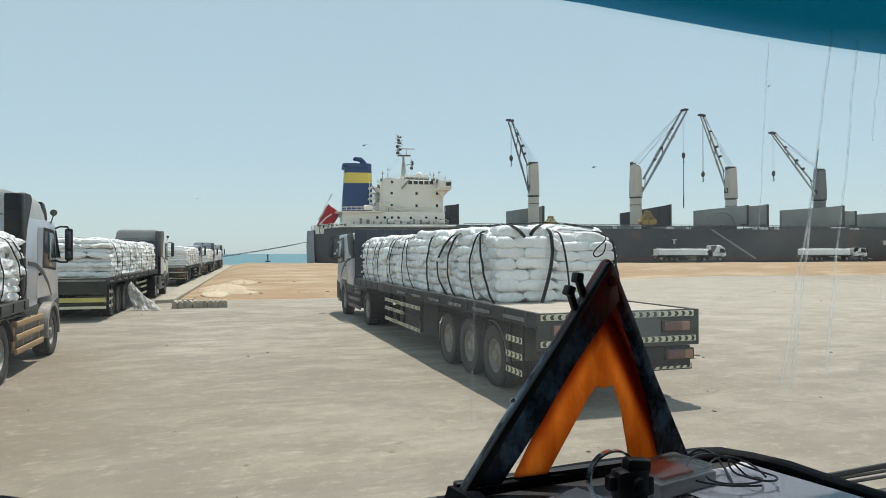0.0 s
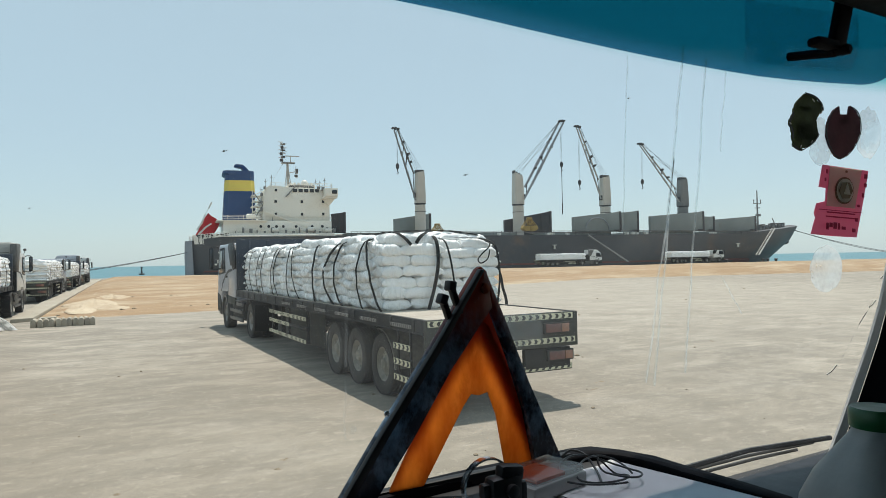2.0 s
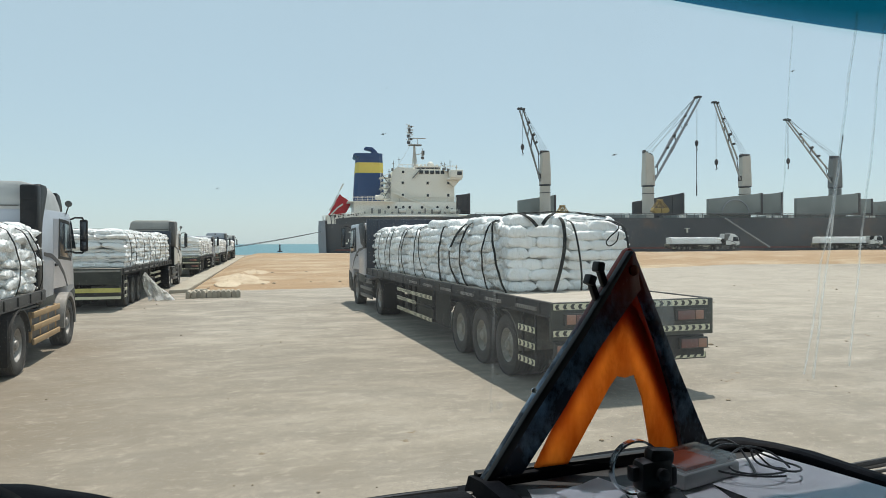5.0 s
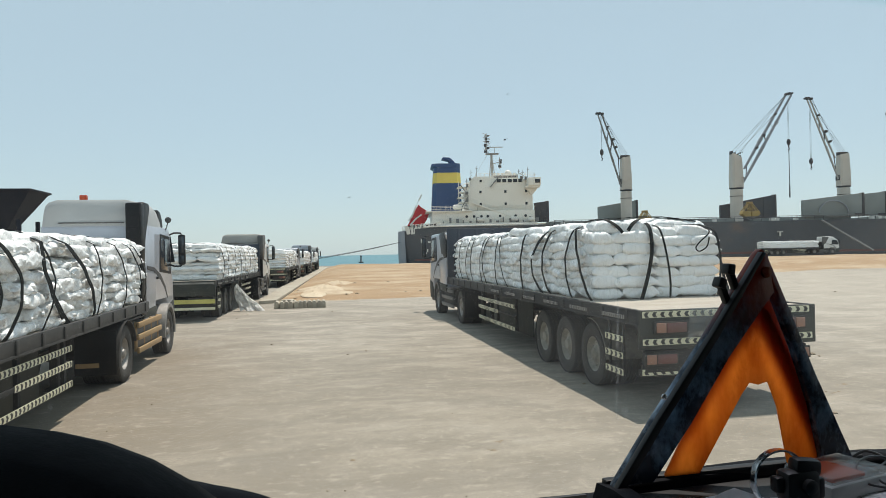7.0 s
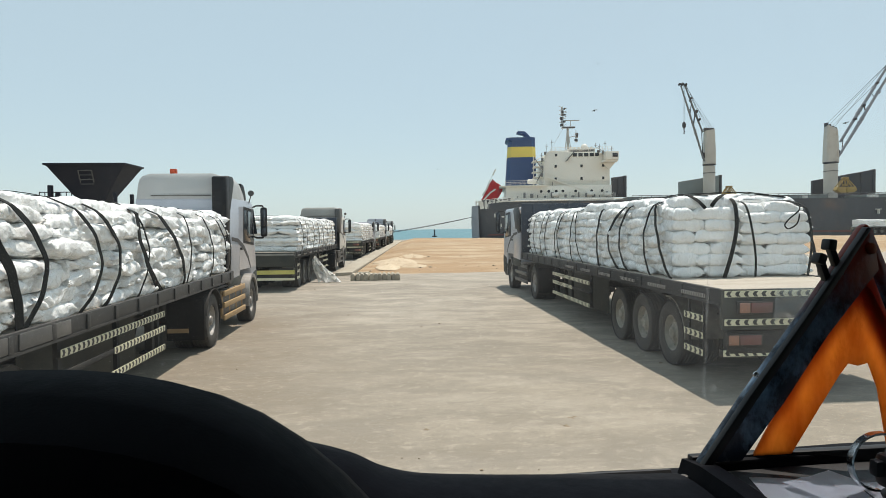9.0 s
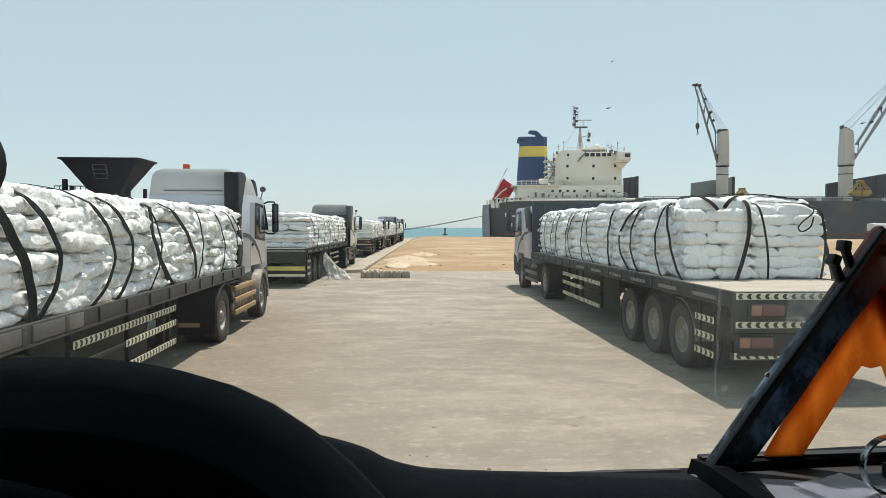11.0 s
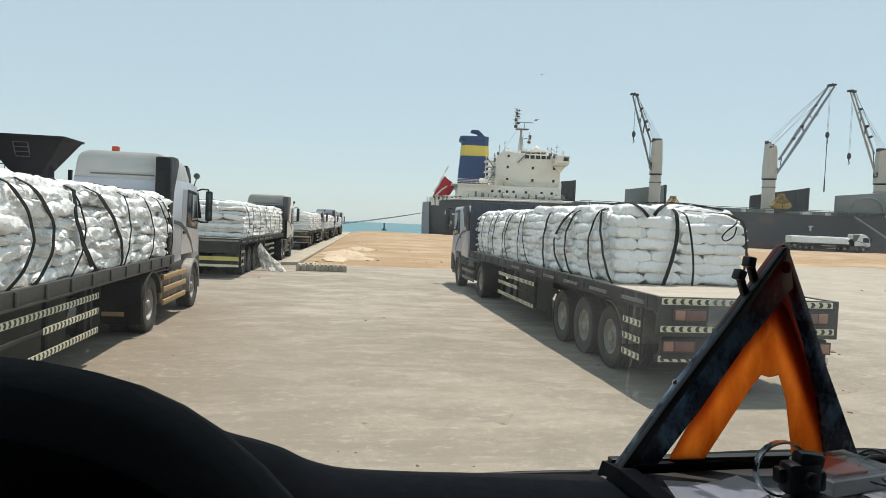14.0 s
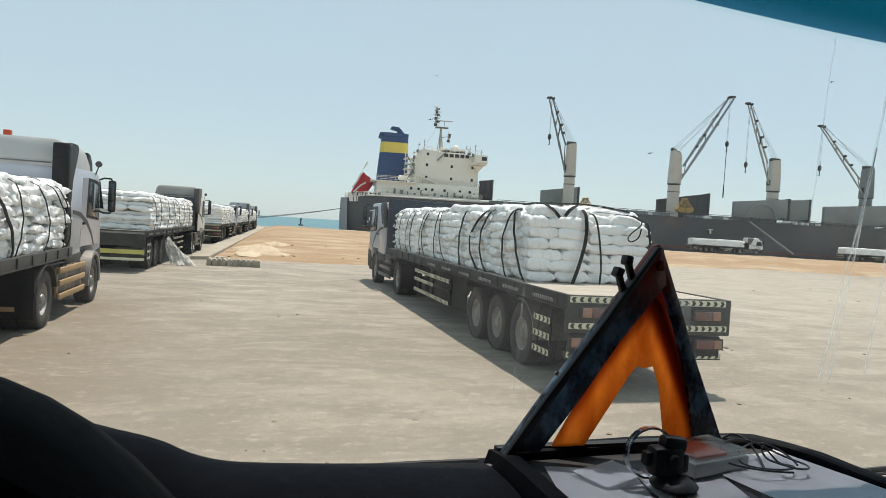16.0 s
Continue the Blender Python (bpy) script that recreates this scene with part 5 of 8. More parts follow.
def face_strap(m, pts, w, group, across=(1, 0, 0)):
    """A strap end or cord lying over the load."""
    bm = B()
    ribbon(bm, smooth(pts), across, w, 0.007)
    solid("load_strap", bm, M_STRAP, m, "black slack lashing strap hanging over the sacks", "strap", group)


def strap(m, ys, width, deck, top, group, seed=0, w=0.07):
    """A slack lashing strap over the load; ys: where it lies along the bed at the top, half way down and at the rail."""
    rr = random.Random(seed)
    yt, ym, yb = ys
    wl = width / 2
    n = 16
    wob = rr.uniform(0, 6)

    def side(sg):
        out = []
        for i in range(n):
            q = i / (n - 1)
            y = yb * (1 - q) * (1 - 2 * q) + ym * 4 * q * (1 - q) + yt * q * (2 * q - 1)
            out.append((sg * (wl + 0.06 + 0.075 * math.sin(q * math.pi) ** 0.7 + 0.006 * math.sin(q * 22 + wob)), y + 0.012 * math.sin(q * 11 + wob), deck - 0.02 + (top - deck - 0.12) * q))
        return out
    over = []
    for i in range(1, 12):
        q = i / 12
        over.append((-wl * 0.98 + 1.96 * wl * q, yt + 0.08 * math.sin(q * 5 + wob) * math.sin(q * math.pi), top - 0.06 + 0.13 * math.sin(q * math.pi) ** 0.6 + 0.012 * math.sin(q * 14 + wob)))
    bm = B()
    ribbon(bm, side(-1) + over + side(1)[::-1], (0, 1, 0), w, 0.008)
    solid("load_strap", bm, M_STRAP, m, "black lashing strap over the white sacks", "strap", group)


# ---------------------------------------------------------------- the lorries
POSE_R = pose(5.80, 8.17, 0, 0, 0, -2.2)
trailer(POSE_R, 13.95, 2.66, 1.40, M_RAIL, 0, 1.66, "dark flatbed semi-trailer with yellow-white chevron tape", single=True, rim=M_RIM_DUSTY, guard=(6.05, 9.5))
tractor(pose(6.35, 24.45, 0, 0, 0, -1.5), M_SILVER, "low", 3.9, "grey low-roofed lorry cab of a loaded flatbed")
load(POSE_R @ pose(0.13, 0, 0), 2.12, 13.8, 2.32, 1.40, 8, lambda c, y, l: c < 0 or y < 3.2, "sacks on the parked flatbed", "full white woven sack stacked on a flatbed", 3, True, 1.3, rear=True)
for i, (yt, ym, yb, w) in enumerate(((2.69, 2.42, 2.08, 0.075), (2.82, 3.08, 2.92, 0.06), (3.97, 4.38, 4.06, 0.075), (4.27, 5.05, 4.55, 0.08), (5.66, 5.82, 5.86, 0.10), (7.60, 7.54, 7.16, 0.045),
                                     (7.86, 8.04, 8.08, 0.06), (8.92, 9.4, 9.18, 0.06), (9.28, 9.68, 9.68, 0.05), (10.6, 10.88, 10.88, 0.06), (11.1, 11.52, 11.5, 0.05), (12.3, 12.5, 12.3, 0.045), (13.0, 13.25, 12.9, 0.06))):
    strap(POSE_R @ pose(0.13, 0, 0), (yt, ym, yb), 2.38, 1.40, 2.74, "straps on the parked flatbed", i, w)

for pts, w in (([(-0.26, 2.55, 2.70), (-0.22, 2.25, 2.69), (-0.21, 2.08, 2.55), (-0.22, 2.02, 2.2), (-0.30, 2.01, 1.8), (-0.42, 2.03, 1.38)], 0.065),
               ([(0.00, 2.60, 2.66), (0.04, 2.32, 2.62), (0.06, 2.18, 2.46), (0.12, 2.14, 2.1), (0.17, 2.14, 1.7), (0.18, 2.17, 1.40)], 0.035),
               ([(-1.11, 2.6, 2.74), (-0.96, 2.3, 2.76), (-0.82, 2.14, 2.66), (-0.71, 2.07, 2.52)], 0.06),
               ([(-0.24, 2.4, 2.76), (-0.38, 2.2, 2.73), (-0.52, 2.10, 2.66), (-0.62, 2.06, 2.55)], 0.06),
               ([(1.04, 2.45, 2.62), (0.98, 2.25, 2.54), (0.90, 2.17, 2.46), (0.74, 2.15, 2.34), (0.66, 2.14, 2.24), (0.72, 2.13, 2.18), (0.86, 2.13, 2.26), (0.92, 2.15, 2.42)], 0.022),
               ([(0.96, 2.55, 2.66), (1.05, 2.24, 2.55), (1.10, 2.16, 2.30), (1.12, 2.14, 1.9), (1.08, 2.18, 1.40)], 0.04),
               ([(0.2, 2.6, 2.68), (0.55, 2.42, 2.66), (0.82, 2.34, 2.64), (0.98, 2.28, 2.57)], 0.035)):
    face_strap(POSE_R @ pose(0.15, -0.02, 0), pts, w, "straps on the parked flatbed")

# torn clear film hanging over the rear edge
bm = B()
rows = []
for i in range(15):
    q = i / 14
    rows.append([bm.verts.new((-0.62 + 1.20 * u - 0.10 * q * (1 - u) + 0.04 * noise.noise((u * 6, q * 3, 5)), -0.075 - 0.05 * abs(noise.noise((u * 9, q * 2, 1))) - 0.06 * q, 1.425 - 0.62 * q * (0.75 + 0.35 * noise.noise((u * 4.0, 2.0, 8)))))
                 for u in [k / 22 for k in range(23)]])
for a, b in zip(rows, rows[1:]):
    for k in range(22):
        bm.faces.new((a[k], a[k + 1], b[k + 1], b[k]))
bmesh.ops.solidify(bm, geom=bm.faces[:], thickness=0.004)
solid("plastic_film", bm, M_WRAP, POSE_R, "torn clear plastic film hanging over the trailer's rear edge", "plastic film")

POSE_L1 = pose(-4.55, 1.9, 0, 0, 0, -0.8)
trailer(POSE_L1, 13.3, 2.60, 1.35, M_BLACK, 0, 1.3, "grey flatbed semi-trailer with chevron tape on its guards", guard=(5.3, 8.6), rail_tape=False, marker=True, board_in=0.26)
tractor(pose(-4.13, 17.1, 0, 0, 0, -1.4), M_SILVER, "high", 3.75, "silver high-roofed lorry cab with orange beacon", True, M_GREYPANEL, True, 0.98)
load(POSE_L1, 0.6, 13.2, 2.30, 1.35, 8, lambda c, y, l: c > 0 and y > 2.5, "sacks on the neighbouring flatbed", "full white woven sack in bright sun on a flatbed", 5, True, 1.5, 1.05, high=1.28)
for i, (yt, ym, yb, w) in enumerate(((3.9, 4.31, 4.58, 0.13), (4.5, 4.95, 4.60, 0.08), (5.75, 6.25, 5.76, 0.06), (6.30, 6.82, 6.37, 0.07), (7.61, 7.68, 8.57, 0.10), (7.55, 7.85, 7.50, 0.04),
                                     (8.45, 9.32, 9.68, 0.09), (9.80, 9.95, 9.84, 0.05), (10.97, 11.45, 11.43, 0.05), (11.9, 12.55, 12.65, 0.05), (12.3, 12.95, 13.0, 0.05))):
    strap(POSE_L1, (yt, ym, yb), 2.36, 1.35, 2.64, "straps on the neighbouring flatbed", 40 + i, w)

QUEUE = ((-4.08, 24.75, -4.0, "high", M_WHITE), (-1.95, 49.0, -4.2, "low", M_SILVER), (-0.40, 67.5, -4.2, "high", M_SILVER), (1.15, 88.0, -4.2, "high", M_WHITE))
for i, (x, y, yaw, roof, paint) in enumerate(QUEUE):
    mq = pose(x, y, 0, 0, 0, yaw)
    bed = 1.43 if i == 0 else 1.38
    trailer(mq, 12.9, 2.62, bed, M_RAIL, 1 if i == 0 else 0, 1.5 if i != 1 else 0, "dark flatbed semi-trailer loaded with white sacks in a queue", lamps=i != 0)
    tractor(mq @ pose(0.22 if i == 0 else 0.05, 15.8, 0), paint, roof, 3.75, "lorry cab at the head of a loaded flatbed in the queue", False, M_JIB if i == 0 else None, False, 1.13)
    load(mq, 1.2, 12.6, 2.30, bed, 8, lambda c, y, l: False, "sacks on the queued flatbeds", "", 11 + i)
    for k in range(8):
        y, bow = 1.5 + k * 1.5 + rng.uniform(-0.3, 0.3), rng.uniform(-0.1, 0.45)
        strap(mq, (y, y + bow, y + rng.uniform(-0.1, 0.4)), 2.36, bed, bed + 1.32, "straps on the queued flatbeds", 60 + i * 10 + k)
# two lorries under the ship's side
SHIP = pose(22, 140, 0, 0, 0, -9.96)
for s0, paint, roof in ((72.5, M_WHITE, "high"), (107.5, M_WHITE, "low")):
    mq = SHIP @ pose(s0, -9.3, 0.35, 0, 0, -90)
    trailer(mq, 12.2, 2.6, 1.4, M_RAIL, 0, 0, "flatbed semi-trailer loading under the ship's side")
    tractor(mq @ pose(0, 14.7, 0), paint, roof, 3.75, "white lorry cab standing under the ship's side")
    load(mq, 0.4, 11.8, 2.30, 1.4, 7 if s0 < 100 else 6, lambda c, y, l: False, "sacks on the quayside flatbeds", "", int(s0))

# ---------------------------------------------------------------- the ship
# local axes: x along the hull from the stern, y away from the quay, z up from the quay
ship = thing("cargo_ship", SHIP, "dark-hulled bulk carrier with cream superstructure moored at the quay", "ship")
CL, HB = 14.0, 13.5


def hull_ring(s, deckz, half_top, half_low, keel=-6.0, shift=0.0):
    r = []
    for y, z in ((-half_top, deckz), (-half_top, deckz * 0.6), (-half_low, 0.6), (-half_low * 0.97, -2.6), (-half_low * 0.85, keel), (half_low * 0.85, keel), (half_low * 0.97, -2.6), (half_low, 0.6), (half_top, deckz * 0.6), (half_top, deckz)):
        r.append((s + shift * (z / 10.0), CL + y, z))
    return r


bm = B()
rings = [hull_ring(-0.4, 6.6, 11.5, 10.6), hull_ring(0.6, 7.0, 12.8, 12.0), hull_ring(3, 7.4, 13.4, 13.0), hull_ring(7, 7.8, HB, 13.3), hull_ring(30, 7.8, HB, HB), hull_ring(60, 7.7, HB, HB), hull_ring(100, 7.7, HB, HB),
         hull_ring(132, 7.8, HB, 13.2), hull_ring(146, 8.3, 12.4, 9.5, shift=1), hull_ring(154, 9.2, 9.8, 5.0, shift=4), hull_ring(160, 10.2, 6.0, 2.0, shift=8), hull_ring(162, 10.8, 0.5, 0.3, shift=9)]
loft(bm, rings)
hull = part("hull", bm, M_HULL, ship, "dark hull with rusty streaks")
bm = B()
rings = [hull_ring(s, 1.1, a, a * 0.99) for s, a in ((0.9, 12.06), (3, 13.04), (7, 13.34), (30, 13.53), (100, 13.53), (132, 13.25), (146, 9.7))]
loft(bm, rings)
part("boot_topping", bm, M_BOOT, ship, "faded red paint near the waterline")
bm = B()
loft(bm, [[(-0.62 - 0.10 * math.sin(q * 3.14), 1.9, 0.1 + 6.9 * q), (0.2 - 0.1 * math.sin(q * 3.14), 0.9, 0.1 + 6.9 * q), (0.75 + 0.25 * (1 - q), 0.70 - 0.05 * q, 0.1 + 7.0 * q), (0.75 + 0.25 * (1 - q), 1.6, 0.1 + 7.0 * q), (-0.3, 2.6, 0.1 + 6.9 * q)] for q in [k / 8 for k in range(9)]])
part("transom", bm, M_TRANSOM, ship, "grey stern plating")
for s, z, w, h in ((4.3, 4.9, 0.25, 0.8), (5.2, 2.2, 0.5, 0.35), (5.6, 2.8, 0.2, 0.7), (6.0, 4.6, 0.6, 0.25)):
    bm = B()
    box(bm, s - w / 2, s + w / 2, 0.35, 0.75, z - h / 2, z + h / 2)
    part("hull_mark", bm, M_SHIPWHITE, ship)
# bulwark and rail posts at the stern
bm = B()
for k in range(16):
    s = 0.4 + k * 0.55
    rod(bm, (s, 1.2 - min(0.9, k * 0.12), 7.0 + 0.08 * k), (s, 1.2 - min(0.9, k * 0.12), 8.1 + 0.06 * k), 0.06, 5)
for dz in (0.45, 0.8, 1.1):
    rod(bm, (0.3, 1.2, 6.9 + dz), (8.6, 0.25, 7.9 + dz), 0.05, 5)
    rod(bm, (0.2, 1.2, 6.9 + dz), (0.2, 26, 6.9 + dz), 0.05, 5)
part("stern_rail", bm, M_SHIPWHITE, ship, "white stern railing")
bm = B()
for k in range(7):
    box(bm, 1.5 + k * 0.9, 2.0 + k * 0.9, 1.6, 2.4, 7.2, 8.2 + 0.3 * (k % 2), 0.1)
part("mooring_winches", bm, M_SHIPWHITE, ship)
bm = B()
for k, (a, w, h) in enumerate(((1.2, 0.8, 0.9), (2.2, 0.5, 0.6), (2.8, 0.9, 0.8), (3.9, 0.5, 1.0), (4.5, 0.6, 0.7), (5.3, 0.8, 0.9), (6.2, 0.7, 0.6))):
    prism(bm, [(a, 6.3), (a + w, 6.35), (a + w * 0.8, 6.9 + h), (a + w * 0.3, 7.1 + h), (a - 0.1, 6.8 + h * 0.7)], 'y', 0.62, 0.80)
part("stern_screens", bm, M_SHIPWHITE, ship, "white canvas and plates along the stern rail")
bm = B()
box(bm, 0.8, 8.8, 1.3, 1.5, 7.0, 8.15, 0.03)
part("stern_bulwark", bm, M_SHIPWHITE, ship)
bm = B()
rod(bm, (5.0, 0.35, 7.85), (31.0, 0.30, 8.15), 0.16, 6)
part("gunwale", bm, M_SHIPWHITE, ship, "pale edge of the main deck")
bm = B()
for k in range(7):
    lathe(bm, [(0.28, 0), (0.28, 0.7), (0.38, 0.75), (0.38, 0.95)], 10, pose(1.9 + k * 0.92, 1.1, 7.25 + 0.06 * k))
part("bollards", bm, M_STEEL_DARK, ship)

# superstructure
bm = B()
box(bm, 6.6, 29.6, 2.2, 25.8, 7.8, 8.6, 0.05)
box(bm, 6.8, 29.2, 3.0, 25, 8.6, 11.2, 0.05)
box(bm, 5.4, 15.5, 2.2, 25.8, 11.1, 11.3, 0.03)
part("deckhouse", bm, M_CREAM, ship, "cream painted deckhouse")
bm = B()
prism(bm, [(14.9, 11.2), (29.0, 11.2), (29.0, 16.4), (29.6, 17.0), (29.6, 18.0), (16.2, 18.8), (15.4, 18.2), (14.9, 16.0)], 'y', 4.0, 24.0, 0.06)
part("accommodation_block", bm, M_CREAM, ship, "cream painted bridge block")
bm = B()
box(bm, 27.2, 30.2, 1.2, 26.8, 16.0, 16.35, 0.05)
box(bm, 27.6, 30.3, 0.8, 3.6, 16.35, 18.1, 0.06)
box(bm, 27.6, 30.3, 24.4, 27.2, 16.35, 18.1, 0.06)
part("bridge_wing", bm, M_CREAM, ship)
bm = B()
prism(bm, [(27.4, 15.95), (30.0, 15.95), (28.9, 14.6), (28.6, 14.6)], 'y', 3.2, 3.9)
part("wing_bracket", bm, M_CREAM, ship)
bm = B()
box(bm, 20.5, 26.5, 7.5, 20.5, 18.5, 19.5, 0.05)
for k in range(6):
    box(bm, 20.8 + k * 0.9, 21.4 + k * 0.9, 7.4, 7.5, 19.3, 19.9, 0.02)
lathe(bm, [(0.8, 0), (0.8, 0.3), (0.55, 0.75), (0.2, 0.95)], 14, pose(24.5, 10, 19.9))
part("monkey_island", bm, M_SHIPWHITE, ship)
bm = B()
for lv, (sa, sb, y, z) in enumerate(((6.6, 15.0, 2.4, 11.3), (15.2, 29.4, 3.9, 11.3), (16.5, 29.5, 4.0, 18.4), (8.0, 29.4, 2.2, 8.6))):
    n = int((sb - sa) / 1.0)
    for k in range(n + 1):
        s = sa + (sb - sa) * k / n
        rod(bm, (s, y - 0.1, z), (s, y - 0.1, z + 1.0), 0.04, 5)
    for dz in (0.35, 0.7, 1.0):
        rod(bm, (sa, y - 0.1, z + dz), (sb, y - 0.1, z + dz), 0.035, 5)
part("deck_rail", bm, M_SHIPWHITE, ship, "white deck railings")
for s, z, w, h in [(17.5, 15.4, 0.5, 0.6), (23.0, 15.4, 0.5, 0.6), (27.6, 15.45, 0.5, 0.6), (17.5, 12.7, 0.5, 0.6), (23.0, 12.7, 0.5, 0.6), (27.6, 12.75, 0.5, 0.6),
                   (17.6, 17.8, 0.5, 0.55), (21.6, 17.8, 0.9, 0.75), (22.8, 17.8, 0.9, 0.75), (24.0, 17.8, 0.9, 0.75), (25.2, 17.8, 0.9, 0.75), (26.3, 17.8, 0.8, 0.7)]:
    bm = B()
    box(bm, s - w / 2 - 0.08, s + w / 2 + 0.08, 3.93, 3.99, z - h / 2 - 0.08, z + h / 2 + 0.08, 0.02)
    fr = part("window", bm, M_CREAM, ship)
    bm = B()
    box(bm, s - w / 2, s + w / 2, 3.90, 3.94, z - h / 2, z + h / 2, 0.01)
    part("pane", bm, M_WIN, fr)
bm = B()
box(bm, 29.0, 30.1, 0.76, 0.80, 16.9, 17.7, 0.01)
part("wing_window", bm, M_WIN, ship)
for s in (14.3, 15.9, 17.5, 18.9, 21.6, 25.0, 27.2):
    bm = B()
    lathe(bm, [(0.30, 0), (0.30, 0.05), (0.2, 0.06)], 14, pose(s, 3.0, 10.0, 90, 0, 0))
    part("porthole", bm, M_WIN, ship)
bm = B()
box(bm, 20.7, 26.3, 7.40, 7.46, 18.85, 19.3, 0.02)
part("wheelhouse_windows", bm, M_WIN, ship, "dark band of wheelhouse windows")
bm = B()
for k, (s, z, w, h) in enumerate(((26.6, 18.45, 0.7, 0.5), (27.5, 18.2, 0.5, 0.7), (28.4, 18.1, 0.8, 0.35), (29.2, 17.2, 0.5, 0.9), (14.6, 16.8, 0.5, 0.7), (14.5, 15.2, 0.6, 0.5), (14.5, 13.6, 0.5, 0.8), (15.2, 18.2, 0.4, 0.6))):
    box(bm, s - w / 2, s + w / 2, 3.2, 3.9, z - h / 2, z + h / 2, 0.04)
for k in range(15):
    s = 9.0 + 1.45 * k
    box(bm, s, s + 0.25 + 0.2 * (k % 3), 2.05, 2.35, 8.6, 9.0 + 0.25 * ((k * 7) % 4), 0.03)
rod(bm, (16.8, 3.6, 12.0), (16.8, 3.6, 9.0), 0.06, 5)
rod(bm, (12.9, 4.7, 11.3), (14.9, 4.7, 14.6), 0.10, 5)
rod(bm, (14.9, 4.7, 14.6), (13.0, 4.7, 17.4), 0.10, 5)
part("deck_fittings", bm, M_CRANE_GREY, ship, "small dark vents and lockers on the decks")
bm = B()
for s, z in ((17.2, 9.2), (24.6, 9.3), (28.2, 9.1)):
    lathe(bm, [(0.45, -0.7), (0.5, -0.6), (0.5, 0.6), (0.45, 0.7)], 12, pose(s, 2.3, z, 0, 90, 0))
part("raft_canisters", bm, M_SHIPWHITE, ship)
# outside stair and davit
bm = B()
for dy in (0, 0.7):
    prism(bm, [(15.2, 13.1), (15.2, 13.3), (24.2, 9.9), (24.2, 9.6)], 'y', 2.9 + dy, 3.0 + dy)
for k in range(22):
    q = k / 21
    box(bm, 15.2 + 9 * q, 15.55 + 9 * q, 3.0, 3.6, 13.1 - 3.4 * q, 13.15 - 3.4 * q)
rod(bm, (15.2, 2.95, 14.2), (24.2, 2.95, 10.8), 0.05, 5)
part("accommodation_ladder", bm, M_CREAM, ship)
bm = B()
for k in range(5):
    box(bm, 12.6 + 0.25 * (k % 2), 14.9, 5.0, 9.0, 12.0 + k * 1.15, 12.12 + k * 1.15)
    rod(bm, (12.8, 5.0, 12.0 + k * 1.15), (14.9, 5.0, 13.1 + k * 1.15), 0.08, 5)
for x in (12.8, 14.8):
    rod(bm, (x, 4.9, 11.2), (x, 4.9, 17.8), 0.07, 5)
part("outside_stairs", bm, M_CREAM, ship)
bm = B()
lathe(bm, [(0.2, -1.0), (0.5, -0.85), (0.6, 0), (0.5, 0.85), (0.2, 1.0)], 14, pose(12.4, 4.2, 12.2, 0, 90, 0))
part("life_raft", bm, M_SHIPWHITE, ship, "white life raft capsule")
bm = B()
box(bm, 23.5, 25.8, 2.4, 3.2, 8.7, 9.6, 0.2)
box(bm, 21.5, 22.4, 2.4, 3.2, 8.7, 9.5, 0.1)
box(bm, 27.0, 27.8, 2.4, 3.2, 8.7, 9.3, 0.1)
part("deck_boxes", bm, M_SHIPWHITE, ship)
# funnel
bm = B()
loft(bm, [[(a, y, z) for a, y in ((s0, 11), (s0 + 0.8, 10.2), (s1 - 0.8, 10.2), (s1, 11), (s1, 17), (s1 - 0.8, 17.8), (s0 + 0.8, 17.8), (s0, 17))] for s0, s1, z in ((6.9, 13.9, 11.3), (7.25, 13.75, 16.6), (7.6, 13.6, 21.7))])
loft(bm, [[(a, y, z) for a, y in ((s0, 10.8), (s0 + 0.8, 10.0), (s1 - 0.8, 10.0), (s1, 10.8), (s1, 17.2), (s1 - 0.8, 18.0), (s0 + 0.8, 18.0), (s0, 17.2))] for s0, s1, z in ((7.6, 13.6, 21.7), (6.95, 13.6, 22.1), (7.15, 13.6, 22.6))])
fun = part("funnel", bm, M_FUNNEL, ship, "dark blue funnel")
bm = B()
loft(bm, [[(a, y, z) for a, y in ((s0, 10.97), (s0 + 0.8, 10.16), (s1 - 0.8, 10.16), (s1, 10.97), (s1, 17.03), (s1 - 0.8, 17.84), (s0 + 0.8, 17.84), (s0, 17.03))] for s0, s1, z in ((7.34, 13.76, 18.15), (7.50, 13.68, 20.5))])
part("funnel_band", bm, M_BAND, fun, "yellow band round the funnel")
bm = B()
prism(bm, [(9.5, 24.0), (11.1, 23.6), (11.6, 22.6), (12.8, 22.6), (12.4, 23.4), (11.4, 24.3), (9.9, 24.4)], 'y', 12.5, 15.5, 0.1)
part("exhaust", bm, M_FUNNEL, fun)
# radar mast
bm = B()
rod(bm, (21.4, CL, 18.6), (21.3, CL, 26.2), 0.38, 8, 0.25)
rod(bm, (20.4, CL - 0.8, 18.8), (21.2, CL, 25.5), 0.09, 5)
rod(bm, (22.2, CL - 0.8, 18.8), (21.4, CL, 25.5), 0.09, 5)
for k in range(6):
    rod(bm, (20.5 + 0.13 * k, CL - 0.7, 19.5 + k), (22.1 - 0.13 * k, CL - 0.7, 19.5 + k), 0.06, 5)
box(bm, 19.9, 22.9, CL - 1, CL + 1, 26.0, 26.2, 0.03)
rod(bm, (20.3, CL, 26.2), (20.2, CL, 31.0), 0.12, 6, 0.06)
for dz in (1.0, 1.8, 2.6, 3.3, 4.0):
    rod(bm, (19.7, CL, 26.2 + dz), (20.9, CL, 26.5 + dz), 0.08, 5)
    box(bm, 19.8, 20.15, CL - 0.2, CL + 0.2, 26.3 + dz, 26.75 + dz, 0.05)
